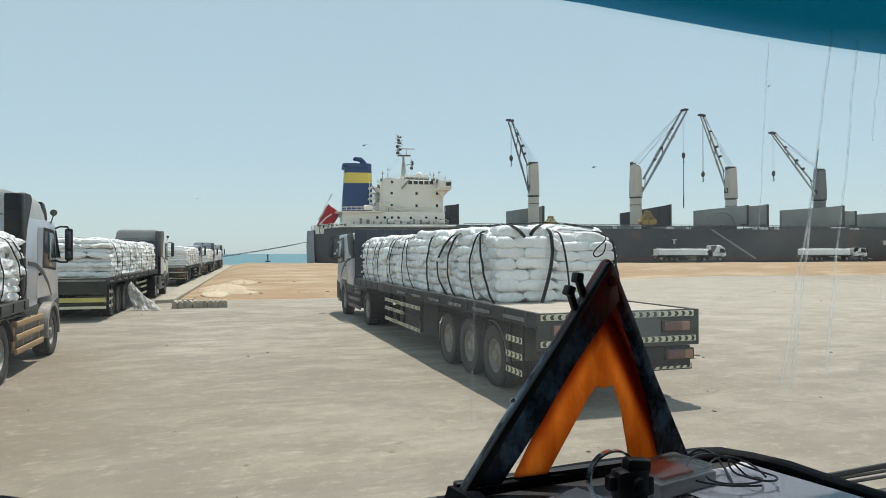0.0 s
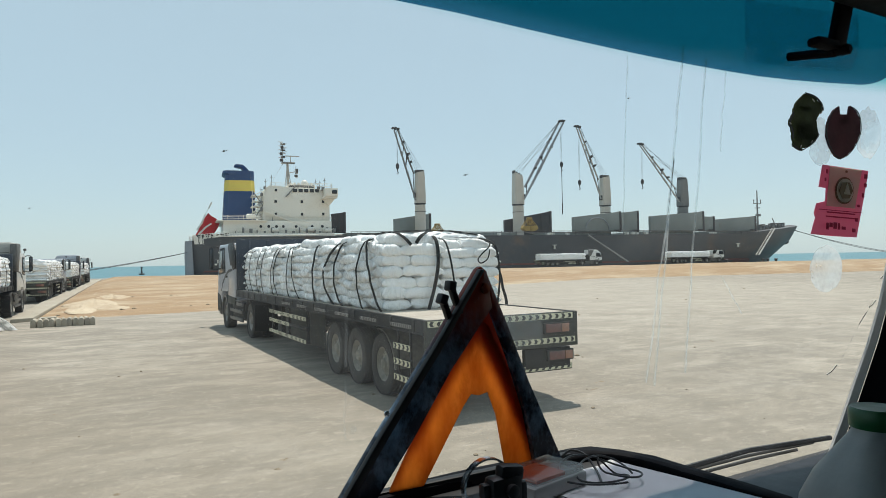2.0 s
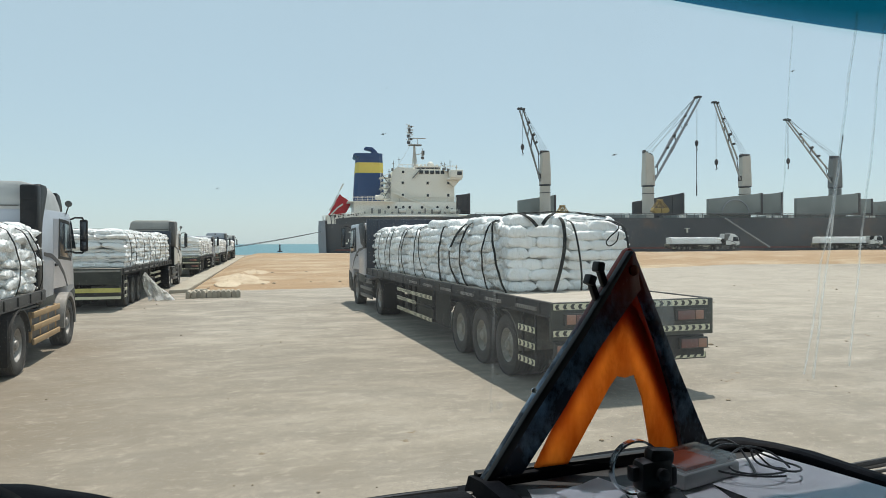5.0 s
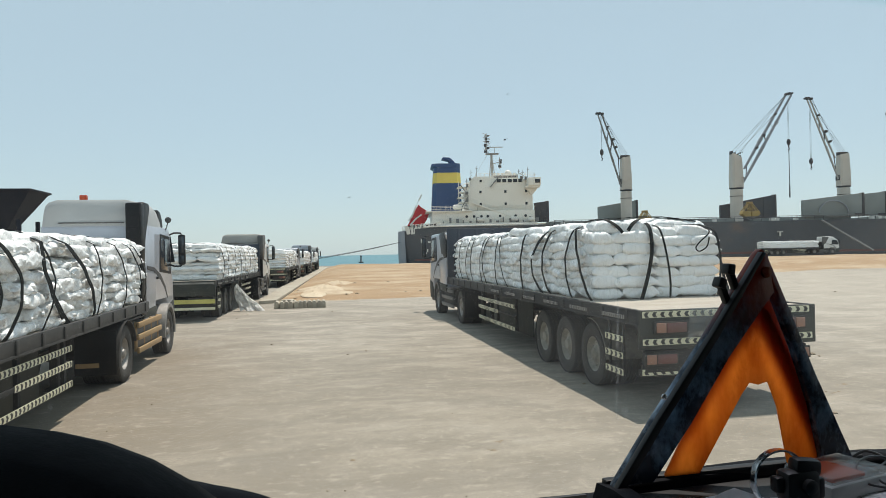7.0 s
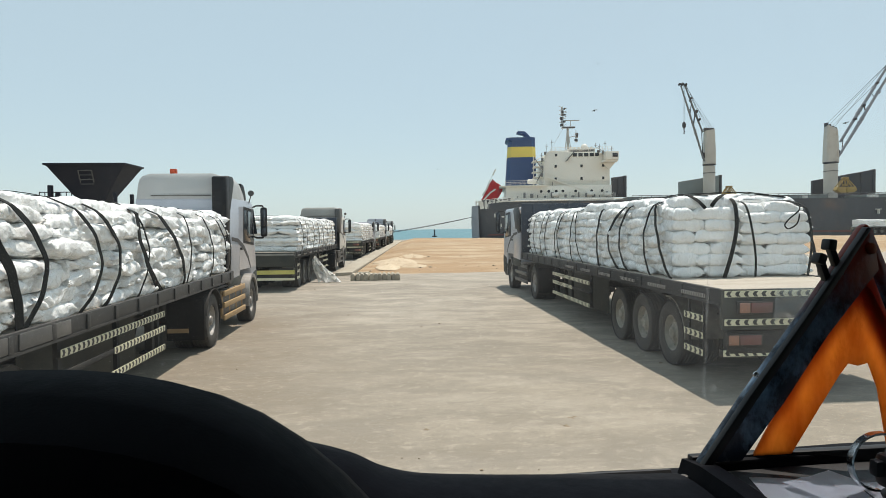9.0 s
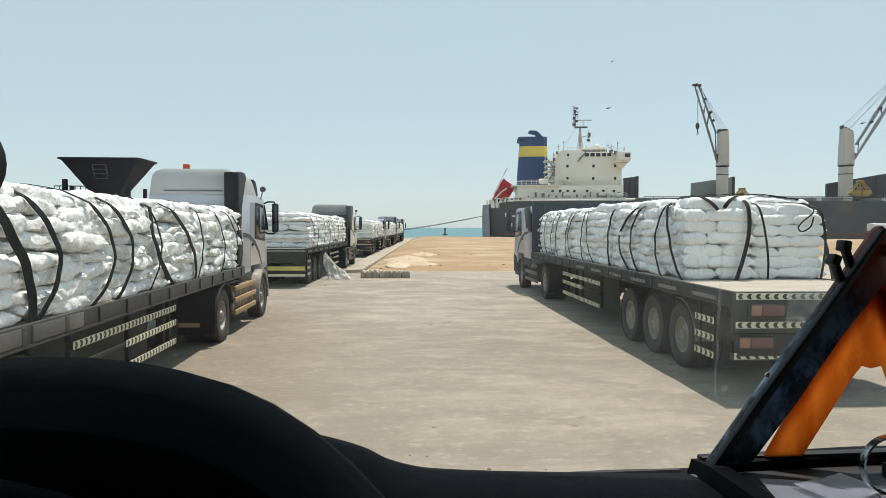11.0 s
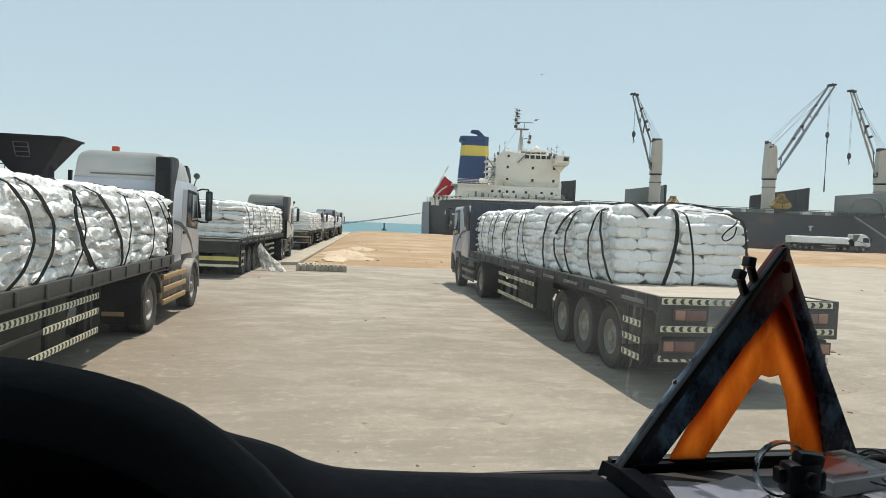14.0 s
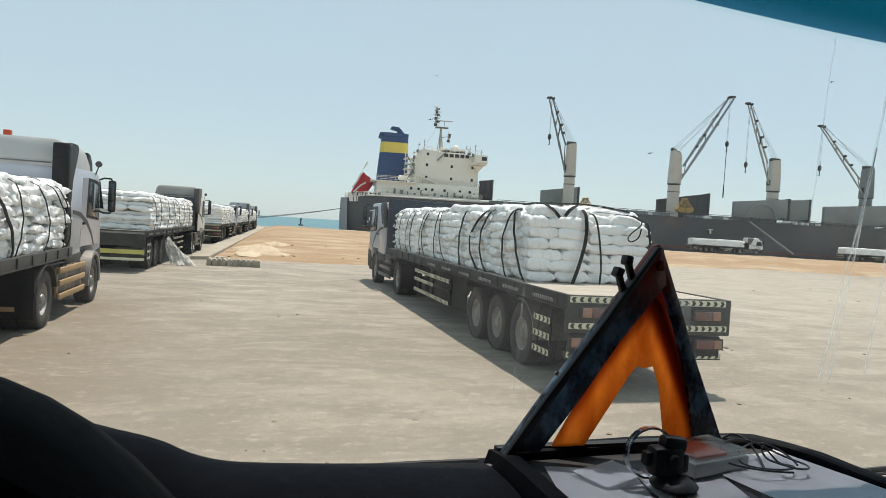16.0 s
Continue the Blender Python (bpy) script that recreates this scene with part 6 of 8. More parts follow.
rod(bm, (22.0, CL, 26.2), (22.0, CL, 27.6), 0.08, 5)
box(bm, 20.9, 24.0, CL - 0.15, CL + 0.15, 27.6, 27.8, 0.03)
rod(bm, (21.5, CL, 23.8), (23.2, CL, 24.2), 0.1, 5)
rod(bm, (23.2, CL, 22.6), (23.2, CL, 25.4), 0.07, 5)
for dz in (0, 0.8, 1.6):
    box(bm, 23.0, 23.6, CL - 0.2, CL + 0.2, 22.8 + dz, 23.2 + dz, 0.05)
for k in range(9):
    z = 27.0 + 0.45 * k
    rod(bm, (20.2, CL - 0.3, z), (20.2 + (0.9 if k % 2 else -0.9), CL - 0.3, z + 0.35), 0.07, 5)
bmesh.ops.translate(bm, verts=bm.verts, vec=(0, 0, -0.95))
mast = part("radar_mast", bm, M_JIB, ship, "grey radar mast with aerials")
bm = B()
for k, (dx, z, w, h) in enumerate(((-0.35, 25.7, 0.7, 0.6), (0.25, 26.5, 0.6, 0.5), (-0.4, 27.2, 0.5, 0.7), (0.2, 28.0, 0.7, 0.35), (-0.1, 28.7, 0.5, 0.6), (0.3, 29.4, 0.35, 0.4), (2.9, 22.2, 0.7, 0.5), (3.2, 23.4, 0.4, 0.9))):
    box(bm, 20.25 + dx - w / 2, 20.25 + dx + w / 2, CL - 0.5, CL - 0.1, z - h / 2, z + h / 2, 0.05)
box(bm, 20.0, 22.9, CL - 1.05, CL - 0.8, 24.9, 25.1, 0.02)
part("aerial_cluster", bm, M_STEEL_DARK, mast, "dark lights and aerials on the mast")
bm = B()
for s, z0, z1 in ((15.6, 18.2, 20.3), (16.8, 18.6, 21.2), (27.0, 18.3, 20.2), (28.2, 18.2, 20.8), (29.6, 18.0, 19.6), (26.2, 19.4, 20.4), (14.6, 16, 18.5)):
    rod(bm, (s, 5, z0), (s, 5, z1), 0.06, 5)
    rod(bm, (s - 0.3, 5, z1 - 0.6), (s + 0.35, 5, z1 - 0.5), 0.05, 5)
rod(bm, (16.5, 6, 19), (20.9, CL, 26), 0.03, 4)
rod(bm, (28.5, 6, 18.4), (26.2, 5, 19.6), 0.06, 5)
part("aerials", bm, M_CRANE_GREY, ship)
bm = B()
prism(bm, [(19.5, 16.4), (19.8, 16.4), (22.0, 18.9), (21.7, 18.9)], 'y', 3.6, 3.9)
part("diagonal_ladder", bm, M_CRANE_GREY, ship)

# open hatch covers, standing on edge along the deck
for sa, za, sb, zb, y0, dark in ((29.4, 12.8, 32.0, 13.1, 4, 1), (47.1, 12.5, 56.2, 13.85, 16.5, 0), (77.0, 12.3, 90.3, 14.6, 16.5, 1),
                                  (90.0, 12.3, 103.6, 13.7, 4, 0), (104.0, 13.5, 109.7, 14.0, 5, 0), (113.1, 12.6, 130.0, 13.9, 4, 0), (130.2, 12.7, 134.4, 12.6, 5, 0), (134.6, 11.8, 149.0, 12.8, 5, 0)):
    bm = B()
    prism(bm, [(sa, 7.9 if y0 > 10 else 8.6), (sb, 7.9 if y0 > 10 else 8.6), (sb, zb), (sa, za)], 'y', y0, y0 + 0.9, 0.06)
    n = max(2, int((sb - sa) / 2.4))
    for k in range(n + 1 if dark else 0):
        s = sa + (sb - sa) * k / n
        z = za + (zb - za) * k / n
        box(bm, s - 0.07, s + 0.07, y0 - 0.14, y0, 8.7, z - 0.15)
    box(bm, sa, sb, y0 - 0.08, y0, 8.7, 8.95)
    cover = part("hatch_cover", bm, M_STEEL_DARK if dark else M_HATCH, ship, "grey hatch cover standing open")
    bm = B()
    box(bm, sb + 0.005, sb + 0.55, y0 - 0.1, y0 + 1.2, 8.6, zb + 0.1, 0.05)
    for k in range(4):
        rod(bm, (sb - 1.6 + k * 0.5, y0 - 0.3, 8.75), (sb - 1.6 + k * 0.5, y0 - 0.3, 9.1), 0.25, 8)
    part("edge_frame", bm, M_STEEL_DARK, cover, "dark edge frame with rollers")
for sa, sb in ((33, 49), (57, 75), (84, 102), (111, 128), (135, 148)):
    bm = B()
    box(bm, sa, sb, 5.5, 22.5, 7.6, 8.7, 0.05)
    part("hatch_coaming", bm, M_HATCH, ship)
bm = B()
rod(bm, (33, 0.7, 8.7), (146, 0.7, 8.7), 0.06, 5)
rod(bm, (33, 0.7, 8.3), (146, 0.7, 8.3), 0.05, 5)
for k in range(58):
    s = 33 + k * 113 / 57
    rod(bm, (s, 0.7, 7.6), (s, 0.7, 8.75), 0.05, 5)
part("bulwark_rail", bm, M_STEEL_DARK, ship)
for s in (35.5, 55.8, 58.2, 69.5, 82.6, 83.8, 88.0, 105.5, 107.2, 108.4, 111.4, 132.5, 133.6, 150.5):
    bm = B()
    box(bm, s - 0.4, s + 0.4, 3.2, 4.2, 7.7, 8.4, 0.1)
    part("winch_box", bm, M_SHIPWHITE, ship)


def crane(s, half, tip, up_foot, low_foot, hook_z, mat, jib_mat, hook_end=None, stout=1.0):
    """Deck crane: housing on a pedestal, two-chord jib, fan of ropes and hook block."""
    d = 1 if tip[0] > s else -1
    bm = B()
    # the housing stands taller on the side away from the jib
    rings = []
    for z, w in ((16.2, 1.00), (19.0, 0.98), (23.0, 0.86)):
        rings.append([(s + a * half * w, CL + b * half * w, z) for a, b in ((-1, -0.7), (-0.7, -1), (0.7, -1), (1, -0.7), (1, 0.7), (0.7, 1), (-0.7, 1), (-1, 0.7))])
    rings.append([(s + a * half * 0.82, CL + b * half * 0.82, 23.9 - (0.55 if d > 0 else 0.15) * a * d) for a, b in ((-1, -0.7), (-0.7, -1), (0.7, -1), (1, -0.7), (1, 0.7), (0.7, 1), (-0.7, 1), (-1, 0.7))])
    loft(bm, rings)
    c = part("deck_crane", bm, mat, ship, "tall deck crane with raised jib")
    bm = B()
    lathe(bm, [(half * 1.08, 0), (half * 1.06, 8.0), (half * 1.06, 8.1)], 20, pose(s, CL, 7.7))
    part("pedestal", bm, mat, c)
    bm = B()
    lathe(bm, [(half * 1.06, 0), (half * 1.19, 0.05), (half * 1.19, 0.26), (half * 1.0, 0.3)], 20, pose(s, CL, 15.95))
    lathe(bm, [(half * 1.06, 0), (half * 1.14, 0.02), (half * 1.14, 0.14), (half * 1.06, 0.16)], 20, pose(s, CL, 14.1))
    part("slewing_ring", bm, M_STEEL_DARK, c, "dark slewing ring")
    bm = B()
    for k, a in enumerate((-0.85, -0.35, 0.2, 0.65)):
        z = 23.9 - (0.55 if d > 0 else 0.15) * a * d
        box(bm, s + a * half * 0.9 - 0.17, s + a * half * 0.9 + 0.17, CL - 0.7, CL + 0.7, z - 0.15, z + 0.62 - 0.08 * k, 0.05)
    cab = s + d * half * 0.95
    box(bm, min(cab, cab + d * 0.4), max(cab, cab + d * 0.4), CL - 0.7, CL + 0.5, 17.6, 18.8, 0.05)
    part("sheave_bank", bm, M_STEEL_DARK, c, "dark rope sheaves on the housing top")
    end = Vector((tip[0], CL, tip[1]))
    up, low = Vector((up_foot[0], CL, up_foot[1])), Vector((low_foot[0], CL, low_foot[1]))
    up_end, low_end = end + Vector((-0.45 * d, 0, -0.1)), end + Vector((0.55 * d, 0, -0.35))
    jib = None
    for name, a, b, sy in (("lower_chord", low, low_end, -0.6), ("upper_chord", up, up_end, 0.6)):
        bm = B()
        off = Vector((0, sy, 0))
        knee = a.lerp(b, 0.36)
        rod(bm, a + off, knee + off, 0.20 * stout, 8, 0.25 * stout)
        rod(bm, knee + off, b + off * 0.4, 0.25 * stout, 8, 0.17 * stout)
        for q in (0.36, 0.40, 0.68):
            k0 = a.lerp(b, q) + off
            rod(bm, k0 - (b - a).normalized() * 0.2, k0 + (b - a).normalized() * 0.2, 0.31 * stout, 8)
        if jib is None:
            jib = part("jib", bm, jib_mat, c, "slender grey two-chord jib")
        else:
            part(name, bm, jib_mat, jib)
    bm = B()
    for q in (0.06, 0.62):
        rod(bm, low.lerp(low_end, q) + Vector((0, -0.6, 0)), up.lerp(up_end, q) + Vector((0, 0.6, 0)), 0.10, 5)
    for q, r in ((0.30, 0.30), (0.47, 0.34), (0.75, 0.26)):
        k0 = up.lerp(up_end, q)
        lathe(bm, [(r * 0.5, -0.5), (r, -0.4), (r, 0.4), (r * 0.5, 0.5)], 10, pose(k0.x - 0.30 * d, CL, k0.z - 0.35, 90, 0, 0))
    rod(bm, low.lerp(low_end, 0.47) + Vector((0, -0.5, 0)), up.lerp(up_end, 0.45), 0.16, 5)
    part("jib_fittings", bm, M_STEEL_DARK, jib, "dark ties and sheaves along the jib")
    bm = B()
    for dx, dz, r in ((-0.55, -0.05, 0.30), (0.15, 0.08, 0.34), (0.80, 0.10, 0.26)):
        lathe(bm, [(r * 0.7, -0.45), (r, -0.4), (r, 0.4), (r * 0.7, 0.45)], 12, pose(end.x + dx * d, CL, end.z + dz, 90, 0, 0))
    box(bm, end.x - 0.75, end.x + 0.75, CL - 0.25, CL + 0.25, end.z - 0.16, end.z + 0.16, 0.05)
    part("jib_head", bm, M_STEEL_DARK, jib, "dark sheave block at the jib's head")
    bm = B()
    for k, (a, q) in enumerate(((-0.85, 1.0), (-0.35, 0.98), (0.2, 0.72), (0.6, 0.96))):
        z = 24.3 - 0.55 * a * d
        rod(bm, (s + a * half * 0.9, CL - 0.3 + 0.2 * k, z), up.lerp(up_end, q) + Vector((0, -0.3 + 0.2 * k, 0.3)), 0.032, 4)
    x = tip[0] - 0.2 * d
    for sy in (-0.2, 0.2):
        rod(bm, (x, CL + sy, tip[1]), (x, CL + sy, hook_z), 0.028, 4)
    part("ropes", bm, M_ROPE, c)
    bm = B()
    lathe(bm, [(0.15, -0.8), (0.42, -0.4), (0.45, 0.2), (0.2, 0.7)], 10, pose(x, CL, hook_z))
    tube(bm, [(x, CL, hook_z - 0.7), (x, CL, hook_z - 1.3), (x + 0.2, CL, hook_z - 1.6), (x + 0.1, CL, hook_z - 1.95), (x - 0.2, CL, hook_z - 1.8)], 0.12, 6)
    if hook_end:
        rod(bm, (x, CL, hook_z - 1.6), (x, CL, hook_end + 1.5), 0.09, 5)
        rod(bm, (x, CL, hook_end + 3.0), (x, CL, hook_end), 0.17, 6)
    part("hook_block", bm, M_STEEL_DARK, c, "dark hook block")


# the first jib takes a darker grey to paint in its backlit look
crane(53.1, 1.22, (47.3, 34.3), (51.85, 23.5), (51.75, 16.9), 25.2, M_CRANE, M_CRANE_GREY)
crane(79.75, 1.36, (93.0, 38.5), (82.1, 20.8), (81.1, 17.4), 27.0, M_CRANE, M_TRANSOM, 13.7, 1.5)
crane(106.05, 1.32, (98.0, 37.3), (104.5, 23.1), (104.4, 17.9), 22.3, M_CRANE, M_JIB)
crane(131.85, 1.40, (118.1, 33.4), (130.2, 21.0), (130.2, 17.4), 22.9, M_CRANE_GREY, M_JIB)
# clamshell grabs on deck


def grab(s0, z0, k):
    g = thing("cargo_grab", SHIP @ pose(s0, 3.6, z0), "yellow clamshell cargo grab resting on the ship's deck", "grab", "grabs on deck")
    for sg in (-1, 1):
        bm = B()
        prism(bm, [(sg * 0.08, 0.1), (sg * 1.2 * k, 0), (sg * 2.2 * k, 0.7 * k), (sg * 1.9 * k, 1.5 * k), (sg * 0.08, 1.3 * k)], 'y', -0.8, 0.8, 0.06)
        part("shell", bm, M_GRAB, g)
    bm = B()
    for sg in (-1, 1):
        for y in (-0.6, 0.6):
            rod(bm, (sg * 1.8 * k, y, 1.4 * k), (sg * 0.3, y * 0.5, 3.3 * k), 0.12, 6)
            rod(bm, (sg * 0.3 * k, y, 1.3 * k), (sg * 0.3, y * 0.5, 3.3 * k), 0.10, 6)
    box(bm, -0.6, 0.6, -0.5, 0.5, 3.1 * k, 3.6 * k, 0.06)
    box(bm, -0.4, 0.4, -0.4, 0.4, 1.6 * k, 2.1 * k, 0.06)
    part("frame", bm, M_GRAB, g)


grab(77.5, 8.7, 0.95)
grab(53.8, 8.4, 0.62)
# hose looped in front of a hatch cover
bm = B()
tube(bm, [(96.8 + 3.4 * math.cos(radians(a)), 3.7, 9.2 + 2.9 * math.sin(radians(a))) for a in range(-10, 175, 8)], 0.12, 6)
part("hose", bm, M_TRANSOM, ship, "pale hose looped over the deck")
# forecastle and foremast
bm = B()
rod(bm, (160, CL, 9.8), (160, CL, 21.4), 0.32, 8, 0.14)
rod(bm, (158.6, CL, 17.4), (161.4, CL, 17.4), 0.12, 5)
for a in (-1.3, 1.3):
    rod(bm, (160 + a, CL, 17.4), (160 + a, CL, 18.6), 0.14, 5)
box(bm, 159.4, 160.6, CL - 0.5, CL + 0.5, 16.0, 16.2, 0.02)
box(bm, 159.6, 160.9, CL - 0.4, CL + 0.4, 13.6, 14.3, 0.05)
bmesh.ops.translate(bm, verts=bm.verts, vec=(-0.9, 0, -0.2))
part("foremast", bm, M_CRANE_GREY, ship, "grey foremast")
bm = B()
for k in range(9):
    a = 152 + k * 1.8
    box(bm, a, a + 1.0, 9.5 + 0.3 * k, 10.6 + 0.3 * k, 9.0 + 0.1 * k, 10.2 + 0.1 * k + 0.4 * (k % 2), 0.08)
rod(bm, (163, CL - 3, 10), (160.6, CL - 4, 12.6), 0.15, 5)
for a, y, z, h in ((154.5, 8.6, 9.0, 1.3), (156.2, 9.2, 9.2, 0.9), (161.0, 10.2, 9.8, 1.1), (164.5, 11.6, 10.2, 0.8), (167.0, 12.4, 10.4, 0.7)):
    lathe(bm, [(0.5, 0), (0.5, h), (0.75, h + 0.05), (0.75, h + 0.25), (0.3, h + 0.3)], 10, pose(a, y, z))
part("windlass_gear", bm, M_CRANE_GREY, ship)
bm = B()
loft(bm, [[(169.2 + a * w, CL + b * w, z) for a, b in ((-1, -1), (1, -1), (1, 1), (-1, 1))] for z, w in ((4.9, 0.5), (5.4, 0.95), (6.3, 0.85), (7.0, 0.4))])
rod(bm, (168.0, CL - 1.2, 7.4), (169.4, CL - 1.2, 5.8), 0.3, 6)
part("anchor", bm, M_STEEL_DARK, ship, "dark anchor housed under the bow")
bm = B()
for dy in (0, 0.9):
    loft(bm, [[(s - 0.2, y + dy, z), (s + 0.2, y + dy, z), (s + 0.2, y + dy + 0.2, z), (s - 0.2, y + dy + 0.2, z)] for s, y, z in ((142.0, -3.2, 1.9), (153.0, 1.7, 9.3))])
for k in range(20):
    q = k / 19
    box(bm, 141.8 + 11 * q, 142.3 + 11 * q, -3.1 + 4.9 * q, -2.2 + 4.9 * q, 1.95 + 7.35 * q, 2.05 + 7.35 * q)
part("gangway", bm, M_JIB, ship, "buff gangway lowered over the bow")
bm = B()
rod(bm, (91.5, -0.3, 7.6), (98.5, -6.5, 0.9), 0.22, 6)
part("discharge_chute", bm, M_CRANE_GREY, ship)
# draught and tug marks
for s, z in ((82.4, 4.6), (138.3, 4.4), (64, 4.5)):
    bm = B()
    box(bm, s - 0.5, s + 0.5, -0.06, 0.55, z + 0.6, z + 0.75)
    box(bm, s - 0.09, s + 0.09, -0.06, 0.55, z - 0.3, z + 0.6)
    part("hull_mark", bm, M_SHIPWHITE, ship)
# ensign on its staff
bm = B()
rod(bm, (0.8, 10, 7.0), (4.4, 10, 15.2), 0.09, 6, 0.05)
rod(bm, (4.0, 10, 14.2), (4.7, 10, 15.6), 0.18, 6)
stf = part("flagstaff", bm, M_SHIPWHITE, ship)
bm = B()
rows = []
for i in range(9):
    rows.append([bm.verts.new((1.2 + 0.33 * i + 0.36 * j + 0.12 * math.sin(j * 1.2 + i), 9.8 - 0.25 * math.sin(i * 0.9 + j * 0.8), 8.4 + 0.62 * i - 0.30 * j + 0.08 * math.sin(j + i * 0.5))) for j in range(8)])
for a, b in zip(rows, rows[1:]):
    for j in range(7):
        bm.faces.new((a[j], a[j + 1], b[j + 1], b[j]))
bmesh.ops.solidify(bm, geom=bm.faces[:], thickness=0.03)
part("flag", bm, M_FLAG, ship, "red flag hanging from the stern staff")
bm = B()
ribbon(bm, [(1.6, 9.4, 9.6), (2.6, 9.3, 11.0), (3.4, 9.35, 13.0)], (0.6, 0, -0.5), 0.34, 0.03)
ribbon(bm, [(1.9, 9.4, 8.6), (3.4, 9.3, 10.2), (4.6, 9.35, 11.0)], (-0.5, 0, 0.6), 0.34, 0.03)
part("flag_stripes", bm, M_SHIPWHITE, stf)
# mooring lines from the stern to the quay beyond the lorries
for k, (dy, ez) in enumerate(((0.0, 0.4), (0.5, 0.4))):
    bm = B()
    a, b = SHIP @ Vector((0.2, 1.5, 4.8)), Vector((-6.0 + dy, 128.0 + 2 * k, 0.5))
    pts = []
    for i in range(25):
        q = i / 24
        p = a.lerp(b, q)
        p.z -= (1.0 + 0.35 * k) * 4 * q * (1 - q) * 0.35
        pts.append(p)
    tube(bm, pts, 0.055, 6)
    solid("mooring_line", bm, M_ROPE, Matrix.Identity(4), "slack dark mooring rope from the ship's stern", "rope", "mooring ropes")
for k in range(2):
    bm = B()
    a, b = SHIP @ Vector((167 + k, 12, 10.0)), SHIP @ Vector((205, -2, 0.5))
    tube(bm, [a.lerp(b, i / 14) - Vector((0, 0, (2.2 + k) * 4 * (i / 14) * (1 - i / 14) * 0.4)) for i in range(15)], 0.08, 6)
    solid("mooring_line", bm, M_ROPE, Matrix.Identity(4), "dark mooring rope from the ship's bow", "rope", "mooring ropes")
# quay bollards and fenders
for s in (132.0, 144.4, 146.0, 148.8, 204.0, 206.5):
    bm = B()
    lathe(bm, [(0.35, 0), (0.30, 0.5), (0.45, 0.6), (0.45, 0.8), (0.2, 0.9)], 14)
    solid("bollard", bm, M_STEEL_DARK, SHIP @ pose(s, -2.2, 0.0), "dark iron mooring bollard on the quay", "bollard", "bollards on the quay")
bm = B()
lathe(bm, [(1.4, 0), (1.5, 0.8), (0.5, 1.0), (0.35, 3.4), (0.5, 3.5), (0.5, 4.4), (0.1, 4.6)], 12)
solid("buoy", bm, M_STEEL_DARK, pose(38, 395, -2.8), "dark navigation buoy afloat on the sea", "buoy")

# ---------------------------------------------------------------- loading hopper behind the lorries
hop = thing("loading_hopper", pose(-19.36, 49.9, 0, 0, 0, -2), "dark steel bulk loading hopper on legs", "hopper")


def hring(x, y, z):
    return [(-x, -y, z), (x, -y, z), (x, y, z), (-x, y, z)]


bm = B()
loft(bm, [hring(2.62, 1.62, 6.82), hring(2.68, 1.68, 6.95), hring(2.68, 1.68, 7.0), hring(2.5, 1.5, 6.9), hring(0.75, 0.6, 4.2), hring(0.6, 0.5, 3.6)], caps=False)
loft(bm, [hring(2.66, 1.66, 6.96), hring(0.85, 0.7, 4.4), hring(0.6, 0.5, 2.8)])
box(bm, -2.74, 2.74, -1.76, -1.66, 6.86, 7.0, 0.02)
box(bm, 2.66, 2.74, -1.66, 1.7, 6.86, 7.0, 0.02)
part("hopper_bin", bm, M_HOPPER, hop)
for x in (-1.9, 1.9):
    for y in (-1.5, 1.5):
        bm = B()
        box(bm, x - 0.12, x + 0.12, y - 0.12, y + 0.12, 0, 5.0, 0.02)
        part("leg", bm, M_HOPPER, hop)
bm = B()
for y in (-1.5, 1.5):
    rod(bm, (-1.9, y, 0.6), (1.9, y, 3.6), 0.07, 6)
    rod(bm, (1.9, y, 0.6), (-1.9, y, 3.6), 0.07, 6)
    box(bm, -1.9, 1.9, y - 0.08, y + 0.08, 3.6, 3.8)
part("bracing", bm, M_HOPPER, hop)
bm = B()
for x in (-0.5, 0.4):
    rod(bm, (x, -1.20, 5.7), (x, -1.56, 6.5), 0.04, 5)
for z in (5.6, 5.9, 6.2, 6.5):
    rod(bm, (-0.5, -1.20 - (z - 5.7) * 0.45, z), (0.4, -1.20 - (z - 5.7) * 0.45, z), 0.03, 5)
part("inspection_grid", bm, M_RAIL_GREY, hop)
bm = B()
for k in range(7):
    x = -2.9 + k * 0.35
    rod(bm, (x, -1.9, 4.0), (x, -1.9, 5.0), 0.03, 5)
rod(bm, (-2.9, -1.9, 5.0), (-0.8, -1.9, 5.0), 0.035, 5)
rod(bm, (-2.9, -1.9, 4.5), (-0.8, -1.9, 4.5), 0.035, 5)
box(bm, -2.95, -0.8, -2.0, -1.2, 3.9, 4.0)
box(bm, -2.5, -2.2, -1.7, -1.4, 4.0, 5.5, 0.05)
part("service_platform", bm, M_HOPPER, hop)
# plastic sheet slumped from the queued lorry
bm = B()
rows = []
for i in range(19):
    q = i / 18
    rows.append([bm.verts.new((-0.10 + 0.62 * q ** 1.6 + (j / 13 - 0.5) * (0.22 + 0.75 * q), -0.06 + 0.30 * noise.noise((j * 0.55, i * 0.25, 2)) * (0.5 + q) - 0.35 * q ** 2, 1.12 * (1 - q) ** 0.85 * (1 - 0.25 * abs(j / 13 - 0.4)) + 0.10 * abs(noise.noise((j * 0.7, i * 0.5, 7))) + 0.012)) for j in range(14)])
for a, b in zip(rows, rows[1:]):
    for j in range(13):
        bm.faces.new((a[j], a[j + 1], b[j + 1], b[j]))
bmesh.ops.solidify(bm, geom=bm.faces[:], thickness=0.01)
solid("plastic_sheet", bm, M_TARP, pose(-2.30, 29.2, 0, 0, 0, 0), "torn white plastic sheet slumped to the ground", "plastic sheet")

# ---------------------------------------------------------------- the lorry cab round the camera
DASH = 1.862
CAB_X0, CAB_X1 = -0.66, 1.96


